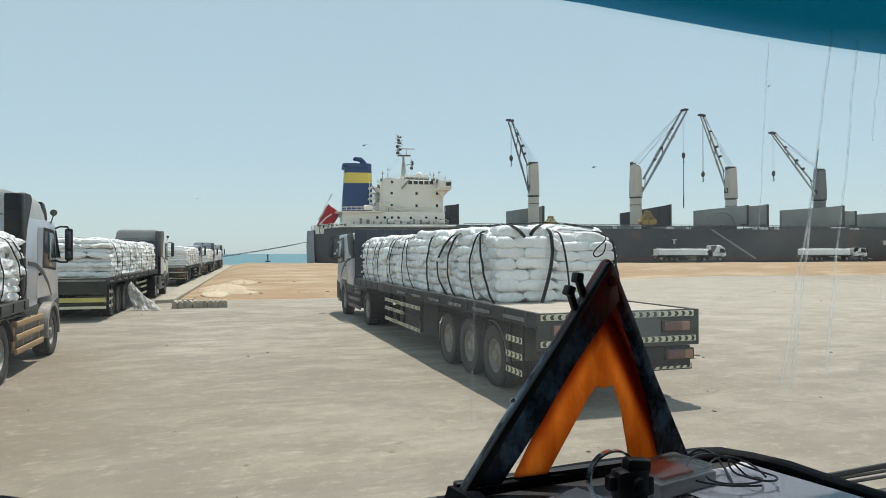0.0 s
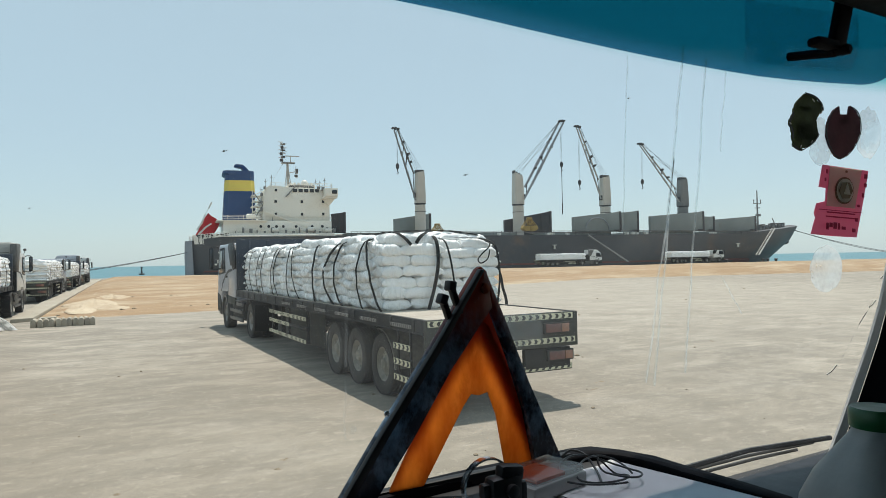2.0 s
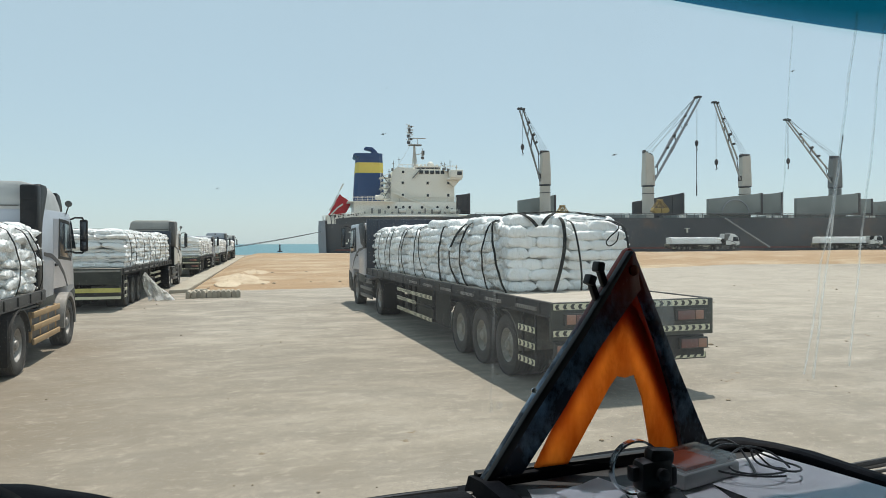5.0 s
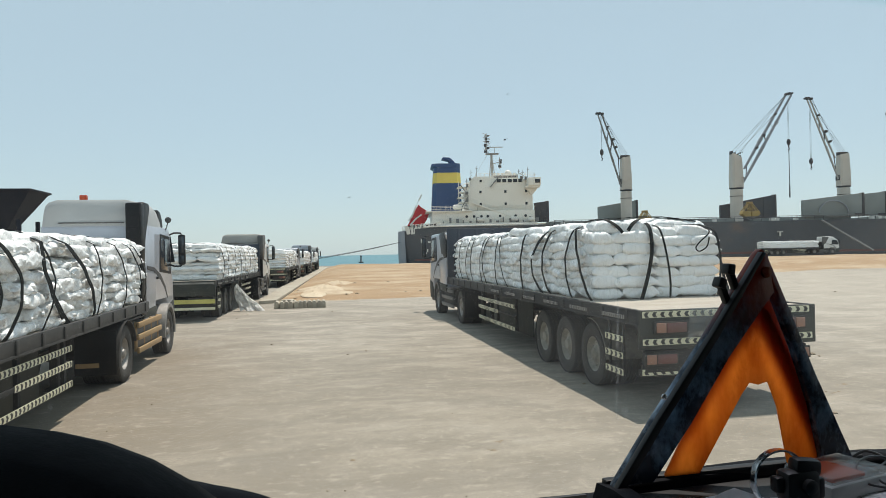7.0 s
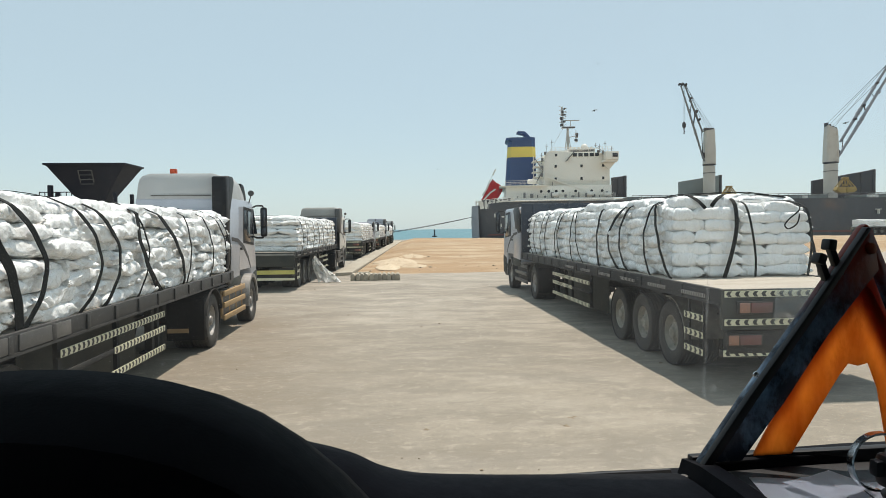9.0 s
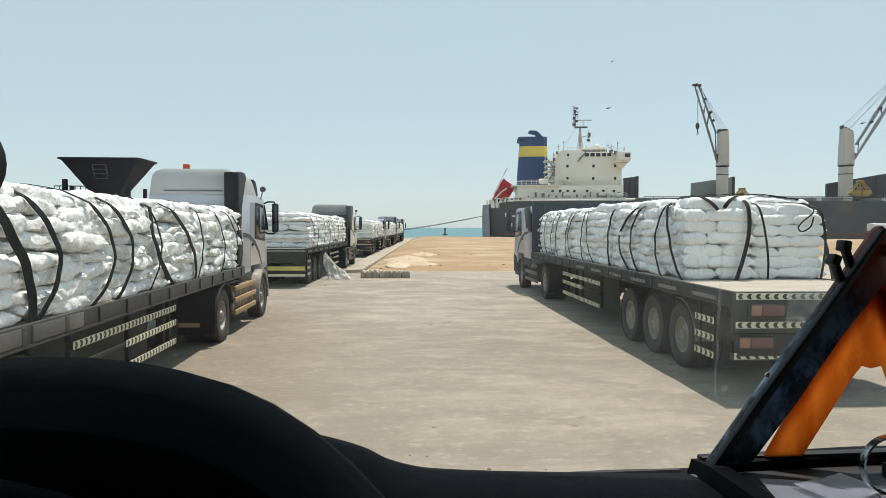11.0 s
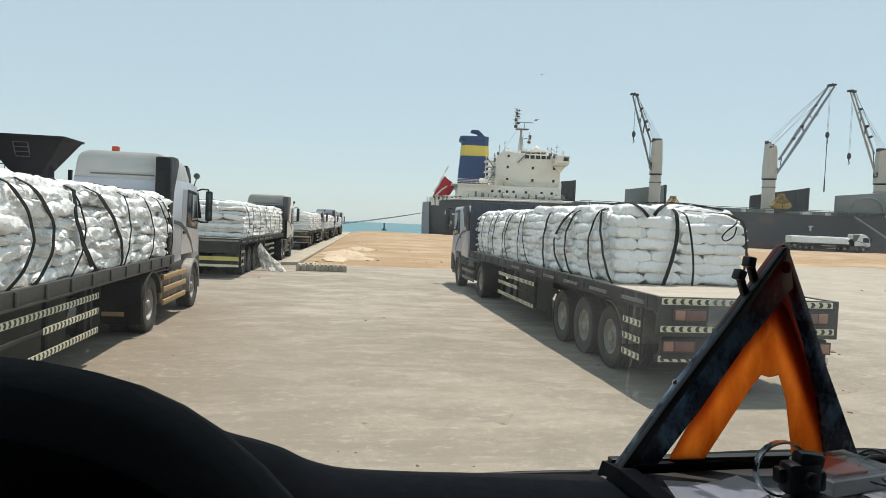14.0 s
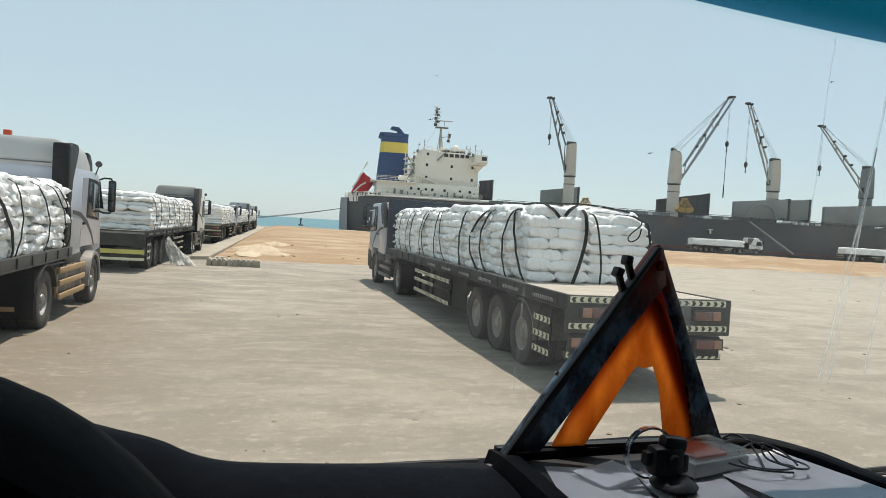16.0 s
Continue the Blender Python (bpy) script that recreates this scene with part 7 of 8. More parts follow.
def structure(name, bm, mat, label, cat, smooth=True):
    return solid(name, bm, mat, Matrix.Identity(4), label, cat, kind="structure", smooth=smooth)


bm = B()
front = [(-0.6 + 2.5 * i / 20) for i in range(21)]
prism(bm, [(CAB_X0 - 0.06, -1.1), (CAB_X1 + 0.06, -1.1), (CAB_X1 + 0.06, 0.74)] + [(x, 0.955 - 0.16 * abs((x - 0.62) / 1.26) ** 3.2) for x in front[::-1]] + [(CAB_X0 - 0.06, 0.74)], 'z', 3.28, 3.34)
structure("ceiling", bm, M_INSIDE, "grey cab roof lining", "ceiling")
bm = B()
box(bm, CAB_X0 - 0.06, CAB_X1 + 0.06, -1.16, -1.1, 0.9, 3.3)
structure("wall_back", bm, M_INSIDE, "grey cab rear wall", "wall")
bm = B()
box(bm, CAB_X0 - 0.06, CAB_X1 + 0.06, -1.1, 1.10, 0.86, 0.92)
structure("floor", bm, M_LINING, "dark cab floor", "floor")
bm = B()
box(bm, CAB_X0 + 0.1, CAB_X1 - 0.1, -1.0, 1.0, 0.0, 0.858, 0.04)
structure("cab_base", bm, M_LINING, "plain dark base under the cab floor", "base")
bm = B()
box(bm, CAB_X0 - 0.06, CAB_X1 + 0.06, 1.05, 1.11, 0.9, 1.70)
structure("wall_front", bm, M_LINING, "dark cab front below the windscreen", "wall")
for nm, x in (("wall_left", CAB_X0 - 0.05), ("wall_right", CAB_X1)):
    bm = B()
    box(bm, x, x + 0.05, -1.1, 0.85, 0.9, 1.90)
    box(bm, x, x + 0.05, -1.1, 0.0, 1.90, 3.3)
    box(bm, x, x + 0.05, 0.0, 0.85, 2.95, 3.3)
    structure(nm, bm, M_INSIDE, "grey cab door side with a window opening", "wall")
# pillars beside the windscreen, leaning back
bm = B()
loft(bm, [[(1.22 - xi, y + 0.06, z), (1.22 - xi, y, z), (1.17 - xi, y - 0.05, z), (1.06 - xi, y - 0.04, z), (1.06 - xi, y + 0.07, z)]
          for xi, y, z in ((1.755, 0.93, 1.60), (1.795, 0.895, 1.9), (1.835, 0.85, 2.245), (1.857, 0.81, 2.59), (1.875, 0.75, 3.3))])
structure("pillar_left", bm, M_LINING, "dark windscreen pillar", "pillar")
# the passenger's pillar curves in towards the dash; x, y, z and the width of the pale trim along it
POST = ((1.530, 0.930, 1.60, 0.036), (1.640, 0.913, 1.75, 0.034), (1.696, 0.900, 1.857, 0.034), (1.737, 0.888, 1.95, 0.034), (1.778, 0.877, 2.041, 0.031), (1.802, 0.865, 2.129, 0.026),
        (1.812, 0.852, 2.231, 0.013), (1.819, 0.825, 2.46, 0.005), (1.828, 0.810, 2.588, 0.003), (1.875, 0.75, 3.3, 0.003))
bm = B()
loft(bm, [[(x + 0.17, y + 0.06, z), (x, y, z), (x + 0.05, y - 0.05, z), (x + 0.22, y - 0.04, z), (x + 0.26, y + 0.07, z)] for x, y, z, w in POST])
structure("pillar_right", bm, M_HOOD, "black windscreen pillar", "pillar")
bm = B()
loft(bm, [[(x - 0.001, y + 0.001, z), (x - w, y + 0.004, z), (x - w, y + 0.010, z), (x - 0.001, y + 0.020, z)] for x, y, z, w in POST[:-1]])
structure("trim", bm, M_PILLAR, "pale strip of trim along the pillar", "trim")
bm = B()
prism(bm, [(x, 0.965 - 0.16 * abs((x - 0.62) / 1.26) ** 3.2) for x in front] + [(x, 0.905 - 0.16 * abs((x - 0.62) / 1.26) ** 3.2) for x in front[::-1]], 'z', 3.06, 3.285)
structure("header_rail", bm, M_LINING, "dark rail above the windscreen", "rail")

# unseen plate added above the glass to dim the sun on the dash
bm = B()
prism(bm, [(x, 1.235 - 0.20 * abs((x - 0.62) / 1.26) ** 3.2) for x in front] + [(x, 0.97 - 0.16 * abs((x - 0.62) / 1.26) ** 3.2) for x in front[::-1]], 'z', 3.13, 3.15)
structure("sun_dim_plate", bm, M_SUN_DIM, "unseen translucent plate added above the windscreen to dim the sun", "visor")

# windscreen, curved at the sides
GX = [-0.58 + 2.47 * i / 28 for i in range(29)]


def glass_y(x, z):
    u = (x - 0.62) / 1.26
    return 1.03 - 0.16 * abs(u) ** 3.2 - 0.04 * (z - 1.8)


def pane(z0, z1, off, nz=6):
    bm = B()
    rows = [[bm.verts.new((x, glass_y(x, z0 + (z1 - z0) * k / nz) + off, z0 + (z1 - z0) * k / nz)) for x in GX] for k in range(nz + 1)]
    for a, b in zip(rows, rows[1:]):
        for i in range(len(GX) - 1):
            bm.faces.new((a[i], a[i + 1], b[i + 1], b[i]))
    return bm


ws = structure("windscreen", pane(1.68, 3.10, 0.0), M_WINDSCREEN, "clear dusty lorry windscreen", "windscreen")
ws.visible_shadow = False
tl = structure("shade_band", pane(2.60, 3.10, -0.004, 5), M_TEAL, "teal shade band along the windscreen top", "shade band")
tl.visible_shadow = False


def on_glass(x, z, off=-0.005):
    return Vector((x, glass_y(x, z) + off, z))


# blue translucent visor along the top, bent with the glass
bm = B()
vx = [-0.56 + 2.26 * i / 24 for i in range(25)] + [1.70 + 0.115 * math.sin(math.pi / 2 * i / 16) for i in range(1, 17)]
rows = []
for k in range(5):
    row = []
    for x in vx:
        e = max(0.0, (x - 1.70) / 0.115)
        z0 = 2.671 - 0.028 * max(0, min(1, (x - 0.65) / 0.80)) + 0.085 * (1 - math.sqrt(max(0, 1 - min(1, e) ** 2)))
        z = z0 + (3.02 - z0) * k / 4
        row.append(bm.verts.new((x, glass_y(x, z) - 0.035, z)))
    rows.append(row)
for p, q in zip(rows, rows[1:]):
    for i in range(40):
        bm.faces.new((p[i], p[i + 1], q[i + 1], q[i]))
visor = thing("sun_visor", Matrix.Identity(4), "dark blue translucent sun visor strip", "sun visor")
part("strip", bm, M_VISOR, visor)
# a second, shorter pane behind it
bm = B()
rows = []
for k in range(4):
    row = []
    for i in range(25):
        x = 1.36 + 0.32 * i / 24
        e = max(0.0, (x - 1.64) / 0.04)
        z0 = 2.668 + 0.05 * (1 - math.sqrt(max(0, 1 - min(1, e) ** 2)))
        z = z0 + (2.80 - z0) * k / 3
        row.append(bm.verts.new((x, glass_y(x, z) - 0.050, z)))
    rows.append(row)
for p, q in zip(rows, rows[1:]):
    for i in range(24):
        bm.faces.new((p[i], p[i + 1], q[i + 1], q[i]))
part("inner_pane", bm, M_VISOR_THIN, visor, "second thinner tinted pane")
bm = B()
box(bm, CAB_X0, CAB_X1 - 0.02, 0.70, 0.775, 2.757, 3.282, 0.012)
structure("header_panel", bm, M_HOOD, "black overhead panel above the windscreen", "panel")
for x in (0.74, 1.522):
    bm = B()
    prism(bm, [(x - 0.005, 2.79), (x + 0.040, 2.79), (x + 0.000, 2.682), (x - 0.016, 2.665), (x - 0.040, 2.672), (x - 0.040, 2.690)], 'y', 0.792, 0.812, 0.004)
    box(bm, x - 0.105, x - 0.030, 0.785, 0.815, 2.676, 2.694, 0.006)
    rod(bm, (x - 0.03, 0.80, 2.672), (x - 0.03, 0.90, 2.69), 0.010)
    lathe(bm, [(0.011, 0), (0.011, 0.014), (0.007, 0.018)], 14, pose(x - 0.028, 0.786, 2.672, 90, 0, 0))
    solid("visor_bracket", bm, M_HOOD, Matrix.Identity(4), "black plastic visor bracket under the roof", "bracket")

# dashboard: deep on the driver's side, cut back on the passenger's
bm = B()
prism(bm, [(CAB_X0, 0.50), (0.80, 0.50), (0.82, 0.60), (1.02, 0.60), (1.03, 0.80), (1.025, 0.90), (0.97, 1.005), (0.3, 1.02), (CAB_X0, 0.98)], 'z', 1.20, DASH, 0.012)
box(bm, 1.03, CAB_X1 - 0.06, 0.60, 1.04, 1.20, 1.66, 0.01)
dash = structure("dashboard", bm, M_HOOD, "black plastic lorry dashboard", "dashboard")
# low swell of the dash behind the instruments
bm = B()
rings = []
for x, h, _ in smooth([(-0.64, 0.13, 0), (-0.40, 0.13, 0), (-0.20, 0.122, 0), (-0.13, 0.106, 0), (-0.076, 0.088, 0), (-0.04, 0.068, 0), (0.0, 0.054, 0), (0.05, 0.047, 0), (0.16, 0.038, 0), (0.30, 0.027, 0), (0.405, 0.020, 0)], 5):
    rings.append([(x, 0.985 - 0.22 * math.cos(math.pi * k / 10) * 0.5 - 0.11, DASH - 0.004 + h * math.sin(math.pi * k / 10)) for k in range(11)])
loft(bm, rings)
cowl = thing("dash_cowl", Matrix.Identity(4), "black swell of the dash behind the instruments", "dash cowl")
part("swell", bm, M_HOOD, cowl)
bm = B()
tube(bm, [(x, 0.978, DASH + 0.004) for x in (-0.5, -0.2, 0.1, 0.4)], 0.006, 6)
part("rear_seam", bm, M_DASH, cowl)
# instrument hood
bm = B()
rings = []
for y, drop in ((0.50, 0.03), (0.54, 0.006), (0.60, 0.0), (0.64, 0.012), (0.70, 0.05), (0.76, 0.12), (0.80, 0.20)):
    ring = []
    for a in range(25):
        dx = -0.44 + 0.88 * a / 24
        ring.append((-0.335 + dx, y, max(DASH - 0.01, 2.128 - drop - 1.72 * abs(dx) ** 2.215 - 1.2 * max(0.0, abs(dx) - 0.14) ** 2)))
    rings.append(ring + [(0.105, y, DASH - 0.03), (-0.775 + 0.12, y, DASH - 0.03)])
loft(bm, rings)
hood = thing("instrument_hood", Matrix.Identity(4), "black arched instrument hood on the dashboard", "instrument hood")
part("shell", bm, M_HOOD, hood)
bm = B()
box(bm, -0.56, -0.11, 0.520, 0.535, DASH - 0.01, 2.0, 0.004)
part("instrument_face", bm, M_DASH, hood)
bm = B()
rr_ = 0.225
pts = [(-0.335 + rr_ * math.cos(2 * math.pi * k / 40), 0.36 + rr_ * 0.45 * math.sin(2 * math.pi * k / 40), 1.86 + rr_ * 0.89 * math.sin(2 * math.pi * k / 40)) for k in range(41)]
tube(bm, pts, 0.017, 10)
sw = thing("steering_wheel", Matrix.Identity(4), "black lorry steering wheel", "steering wheel")
part("rim", bm, M_HOOD, sw)
bm = B()
for a in (200, 340, 270):
    c, s = math.cos(radians(a)), math.sin(radians(a))
    rod(bm, (-0.335, 0.36, 1.86), (-0.335 + rr_ * c, 0.36 + rr_ * 0.45 * s, 1.86 + rr_ * 0.89 * s), 0.018)
lathe(bm, [(0.09, -0.02), (0.09, 0.02), (0.06, 0.035)], 20, pose(-0.335, 0.36, 1.86, 62, 0, 0))
rod(bm, (-0.335, 0.38, 1.85), (-0.335, 0.62, 1.60), 0.035)
part("hub", bm, M_DASH, sw)

# tray with raised rim on the dash
tray = thing("dash_tray", Matrix.Identity(4), "black plastic tray on the dashboard with raised rim", "tray")
bm = B()
prism(bm, [(0.45, 0.62), (1.015, 0.62), (1.005, 0.88), (0.955, 0.985), (0.45, 0.965)], 'z', DASH + 0.001, DASH + 0.010, 0.003)
part("base", bm, M_DASH, tray)
bm = B()
prism(bm, [(0.46, 0.998), (0.70, 1.014), (0.93, 1.012), (0.975, 1.000), (1.008, 0.950), (1.032, 0.885), (1.034, 0.80), (1.042, 0.70), (1.042, 0.62),
           (1.008, 0.62), (1.004, 0.70), (0.998, 0.80), (0.994, 0.878), (0.975, 0.930), (0.950, 0.962), (0.70, 0.968), (0.46, 0.955)], 'z', DASH, DASH + 0.026, 0.008)
part("rim_front", bm, M_HOOD, tray)
bm = B()
loft(bm, [[(0.415, y, DASH), (0.422, y, DASH + h), (0.450, y, DASH + h), (0.482, y, DASH)] for y, h in ((0.985, 0.022), (0.93, 0.030), (0.84, 0.032), (0.72, 0.03), (0.63, 0.026))])
part("rim_end", bm, M_HOOD, tray)
bm = B()
lathe(bm, [(0.006, 0), (0.006, 0.004), (0.003, 0.005)], 12, pose(0.411, 0.955, DASH + 0.003))
prism(bm, [(0.397, 0.962), (0.428, 0.975), (0.43, 0.93), (0.412, 0.935)], 'z', DASH, DASH + 0.004, 0.001)
part("mounting_lug", bm, M_RAIL_GREY, tray)

# warning triangle standing against the glass
tri = thing("warning_triangle", pose(0, 0.955, 0), "folding warning triangle in a black case", "warning triangle")

bm = B()
prism(bm, [(0.687, 2.238), (0.695, 2.243), (0.707, 2.234), (0.717, 2.172), (0.696, 2.148), (0.634, 2.074), (0.564, 1.974), (0.498, 1.890), (0.429, 1.889), (0.502, 1.990), (0.596, 2.113)], 'y', -0.010, 0.004, 0.003)
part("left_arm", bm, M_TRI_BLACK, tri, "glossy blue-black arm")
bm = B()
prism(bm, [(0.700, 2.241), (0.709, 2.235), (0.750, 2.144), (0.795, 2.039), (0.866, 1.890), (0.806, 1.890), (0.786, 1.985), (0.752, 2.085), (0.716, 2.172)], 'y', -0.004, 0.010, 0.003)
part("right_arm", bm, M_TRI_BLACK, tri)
bm = B()
prism(bm, [(0.446, 1.889), (0.429, 1.889), (0.502, 1.990), (0.596, 2.113), (0.687, 2.238), (0.695, 2.236), (0.608, 2.108), (0.515, 1.986)], 'y', -0.022, -0.009, 0.002)
part("arm_lip", bm, M_PLASTIC, tri)
bm = B()
prism(bm, [(0.694, 2.158), (0.676, 2.126), (0.640, 2.082), (0.599, 2.008), (0.573, 1.968), (0.527, 1.888), (0.590, 1.888), (0.669, 2.008), (0.684, 2.026), (0.700, 2.022), (0.718, 2.026), (0.734, 1.985), (0.752, 1.888), (0.816, 1.888), (0.792, 1.984), (0.757, 2.074), (0.722, 2.140)], 'y', 0.012, 0.016, 0.001)
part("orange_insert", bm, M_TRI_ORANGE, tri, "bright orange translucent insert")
bm = B()
prism(bm, [(0.640, 2.079), (0.676, 2.128), (0.694, 2.162), (0.712, 2.130), (0.742, 2.074), (0.781, 1.984), (0.812, 1.890), (0.824, 1.890), (0.799, 1.99), (0.760, 2.085), (0.722, 2.180), (0.700, 2.205), (0.672, 2.15)], 'y', 0.018, 0.021, 0.001)
part("red_reflector", bm, M_TRI_RED, tri, "dark red reflector edge")
bm = B()
for x, z, a in ((0.637, 2.212, 8), (0.621, 2.191, 20)):
    box(bm, -0.007, 0.007, -0.016, 0.004, -0.009, 0.008, 0.003, pose(x, 0, z, 0, a, 0))
    box(bm, -0.005, 0.005, -0.012, 0.0, -0.050, -0.006, 0.002, pose(x, 0, z, 0, -20, 0))
part("hinge_clip", bm, M_PLASTIC, tri)
bm = B()
lathe(bm, [(0.0045, 0), (0.0045, 0.002), (0.002, 0.003)], 12, pose(0.5105, -0.022, 2.0225, 90, 0, 0))
part("rivet", bm, M_CHROME, tri, "bright rivet")
bm = B()
lathe(bm, [(0.009, 0), (0.009, 0.003), (0.005, 0.004)], 14, pose(0.701, -0.010, 2.205, 90, 0, 0))
part("hinge_pin", bm, M_TRI_RED, tri)
bm = B()
box(bm, 0.43, 0.90, 0.012, 0.03, 1.872, 1.892, 0.003)
part("foot_bar", bm, M_PLASTIC, tri)

# papers
for k, (cx, cy, a, w, h, z) in enumerate(((0.610, 0.790, -14, 0.29, 0.20, 0.013), (0.880, 0.765, 10, 0.205, 0.29, 0.017), (0.575, 0.86, 20, 0.10, 0.07, 0.021))):
    bm = B()
    nx = 10
    rows = [[bm.verts.new((-w / 2 + w * i / nx, y, 0.006 * noise.noise((i * 0.3, k * 5, y * 4)) + (0.004 * ((i - 6) / 4) ** 2 if k == 1 and i > 6 else 0))) for i in range(nx + 1)] for y in (-h / 2, 0, h / 2)]
    for p, q in zip(rows, rows[1:]):
        for i in range(nx):
            bm.faces.new((p[i], p[i + 1], q[i + 1], q[i]))
    bmesh.ops.solidify(bm, geom=bm.faces[:], thickness=0.0012)
    solid("paper_sheet", bm, M_PAPER, pose(cx, cy, DASH + z, 0, 0, a), "white paper sheet lying in the dash tray", "paper", "papers in the tray")

# phone holder
ph = thing("phone_holder", pose(0.640, 0.815, DASH + 0.018, 0, 0, 0), "black phone holder with a bright clamp ring", "phone holder")
bm = B()
lathe(bm, [(0.034, 0), (0.036, 0.004), (0.030, 0.010), (0.016, 0.014)], 22, pose(0.010, -0.012, 0))
part("suction_base", bm, M_PLASTIC, ph)
bm = B()
box(bm, -0.027, 0.027, -0.016, 0.014, 0.014, 0.060, 0.009)
box(bm, -0.020, 0.022, -0.012, 0.010, 0.050, 0.074, 0.007, pose(0.002, 0, 0, 0, 8, 0))
box(bm, 0.022, 0.040, -0.008, 0.010, 0.016, 0.046, 0.005)
box(bm, -0.038, -0.024, -0.008, 0.008, 0.030, 0.052, 0.004)
rod(bm, (0.006, -0.004, 0.006), (0.0, 0.0, 0.022), 0.012, 10)
lathe(bm, [(0.010, 0), (0.010, 0.008), (0.006, 0.010)], 12, pose(0.004, -0.016, 0.040, 90, 0, 0))
part("grip", bm, M_PLASTIC, ph)
bm = B()
ribbon(bm, [(-0.020 + 0.040 * math.cos(radians(a)), 0.012, 0.045 + 0.038 * math.sin(radians(a))) for a in range(30, 275, 12)], (0, 1, 0), 0.010, 0.003)
part("clamp_ring", bm, M_CHROME, ph, "bright metal clamp ring")

# clear box with a device in it
bx = thing("device_box", pose(0.762, 0.880, DASH + 0.016, 0, 0, 12), "small grey box with a clear lid", "box")
bm = B()
box(bm, -0.066, 0.066, -0.042, 0.042, 0, 0.024, 0.004)
part("box_base", bm, M_BOXGREY, bx)
bm = B()
box(bm, -0.062, 0.062, -0.040, 0.040, 0.024, 0.036, 0.004)
part("lid", bm, M_CLEARBOX, bx, "clear plastic lid")
bm = B()
box(bm, -0.050, 0.022, -0.032, 0.032, 0.0245, 0.031, 0.002)
part("label", bm, M_BEACON, bx, "orange-red label")

# coiled black cable
bm = B()
pts = []
for k in range(130):
    q = k / 129
    a = q * 2 * math.pi * 2.7
    rx, ry = 0.050 + 0.030 * math.sin(q * 9), 0.030 + 0.018 * math.cos(q * 7)
    pts.append((0.872 + rx * math.cos(a) + 0.02 * math.sin(q * 13), 0.838 + ry * math.sin(a) + 0.01 * math.sin(q * 17), DASH + 0.024 + 0.010 * abs(math.sin(q * 8.0)) + 0.030 * max(0.0, math.sin(a)) ** 2 * (0.35 + 0.65 * math.sin(q * 5.0) ** 2)))
tube(bm, pts, 0.0017, 6)
pts = [(0.866, 0.956, DASH + 0.032), (0.880, 0.945, DASH + 0.044), (0.893, 0.925, DASH + 0.040), (0.892, 0.900, DASH + 0.026), (0.872, 0.865, DASH + 0.022), (0.850, 0.835, DASH + 0.022)]
tube(bm, smooth(pts), 0.0022, 6)
solid("cable", bm, M_CABLE, Matrix.Identity(4), "thin black cable coiled on the papers", "cable")

# grey dash shelf and a jug at the passenger side
bm = B()
prism(bm, [(1.032, 0.80), (1.075, 0.768), (1.42, 0.778), (1.74, 0.74), (1.76, 0.60), (1.032, 0.60)], 'z', 1.655, DASH + 0.006, 0.012)
solid("dash_shelf", bm, M_DASH_GREY, Matrix.Identity(4), "grey plastic shelf on the passenger dash", "shelf")
bm = B()
box(bm, 0.80, 1.60, -0.10, 0.56, 0.92, 1.775, 0.03)
solid("engine_cover", bm, M_LINING, Matrix.Identity(4), "dark padded engine cover between the seats", "engine cover")
jug = thing("plastic_jug", pose(0.932, 0.447, 1.775, 0, 0, -25) @ Matrix.Scale(0.86, 4), "milky plastic jug with a green screw cap", "jug")
bm = B()
loft(bm, [[(a * w, b * w, h) for a, b in [(math.cos(2 * math.pi * k / 32) * (1 - 0.10 * math.cos(8 * math.pi * k / 32)), math.sin(2 * math.pi * k / 32) * (1 - 0.10 * math.cos(8 * math.pi * k / 32))) for k in range(32)]]
          for h, w in ((0.0, 0.085), (0.012, 0.097), (0.15, 0.097), (0.20, 0.092), (0.24, 0.074), (0.275, 0.050), (0.298, 0.034), (0.306, 0.029), (0.325, 0.029))])
part("body", bm, M_JUG, jug)
bm = B()
tube(bm, [(0.03, -0.02, 0.30), (0.065, -0.045, 0.295), (0.095, -0.06, 0.26), (0.108, -0.065, 0.20), (0.10, -0.06, 0.13), (0.09, -0.055, 0.10)], 0.013, 10)
part("handle", bm, M_JUG, jug)
bm = B()
prof = [(0.033, 0.312), (0.0345, 0.314), (0.0345, 0.336), (0.032, 0.340), (0.022, 0.339)]
lathe(bm, prof, 40)
part("cap", bm, M_GREEN, jug, "dark green screw cap")

# stickers on the glass
def sticker(name, outline, mat, label, th=0.0012, off=-0.006, cat="sticker"):
    bm = B()
    lo = [bm.verts.new(on_glass(x, z, off)) for x, z in outline]
    hi = [bm.verts.new(on_glass(x, z, off - th)) for x, z in outline]
    bm.faces.new(lo)
    bm.faces.new(hi[::-1])
    for i in range(len(lo)):
        j = (i + 1) % len(lo)
        bm.faces.new((lo[i], hi[i], hi[j], lo[j]))
    return solid(name, bm, mat, Matrix.Identity(4), label, cat, "stickers on the windscreen", smooth=False)


def blob(cx, cz, rx, rz, rough, seed, n=28):
    return [(cx + rx * math.cos(2 * math.pi * k / n) * (1 + rough * noise.noise((k * 0.9, seed, 0))), cz + rz * math.sin(2 * math.pi * k / n) * (1 + rough * noise.noise((k * 0.9, seed, 4)))) for k in range(n)]


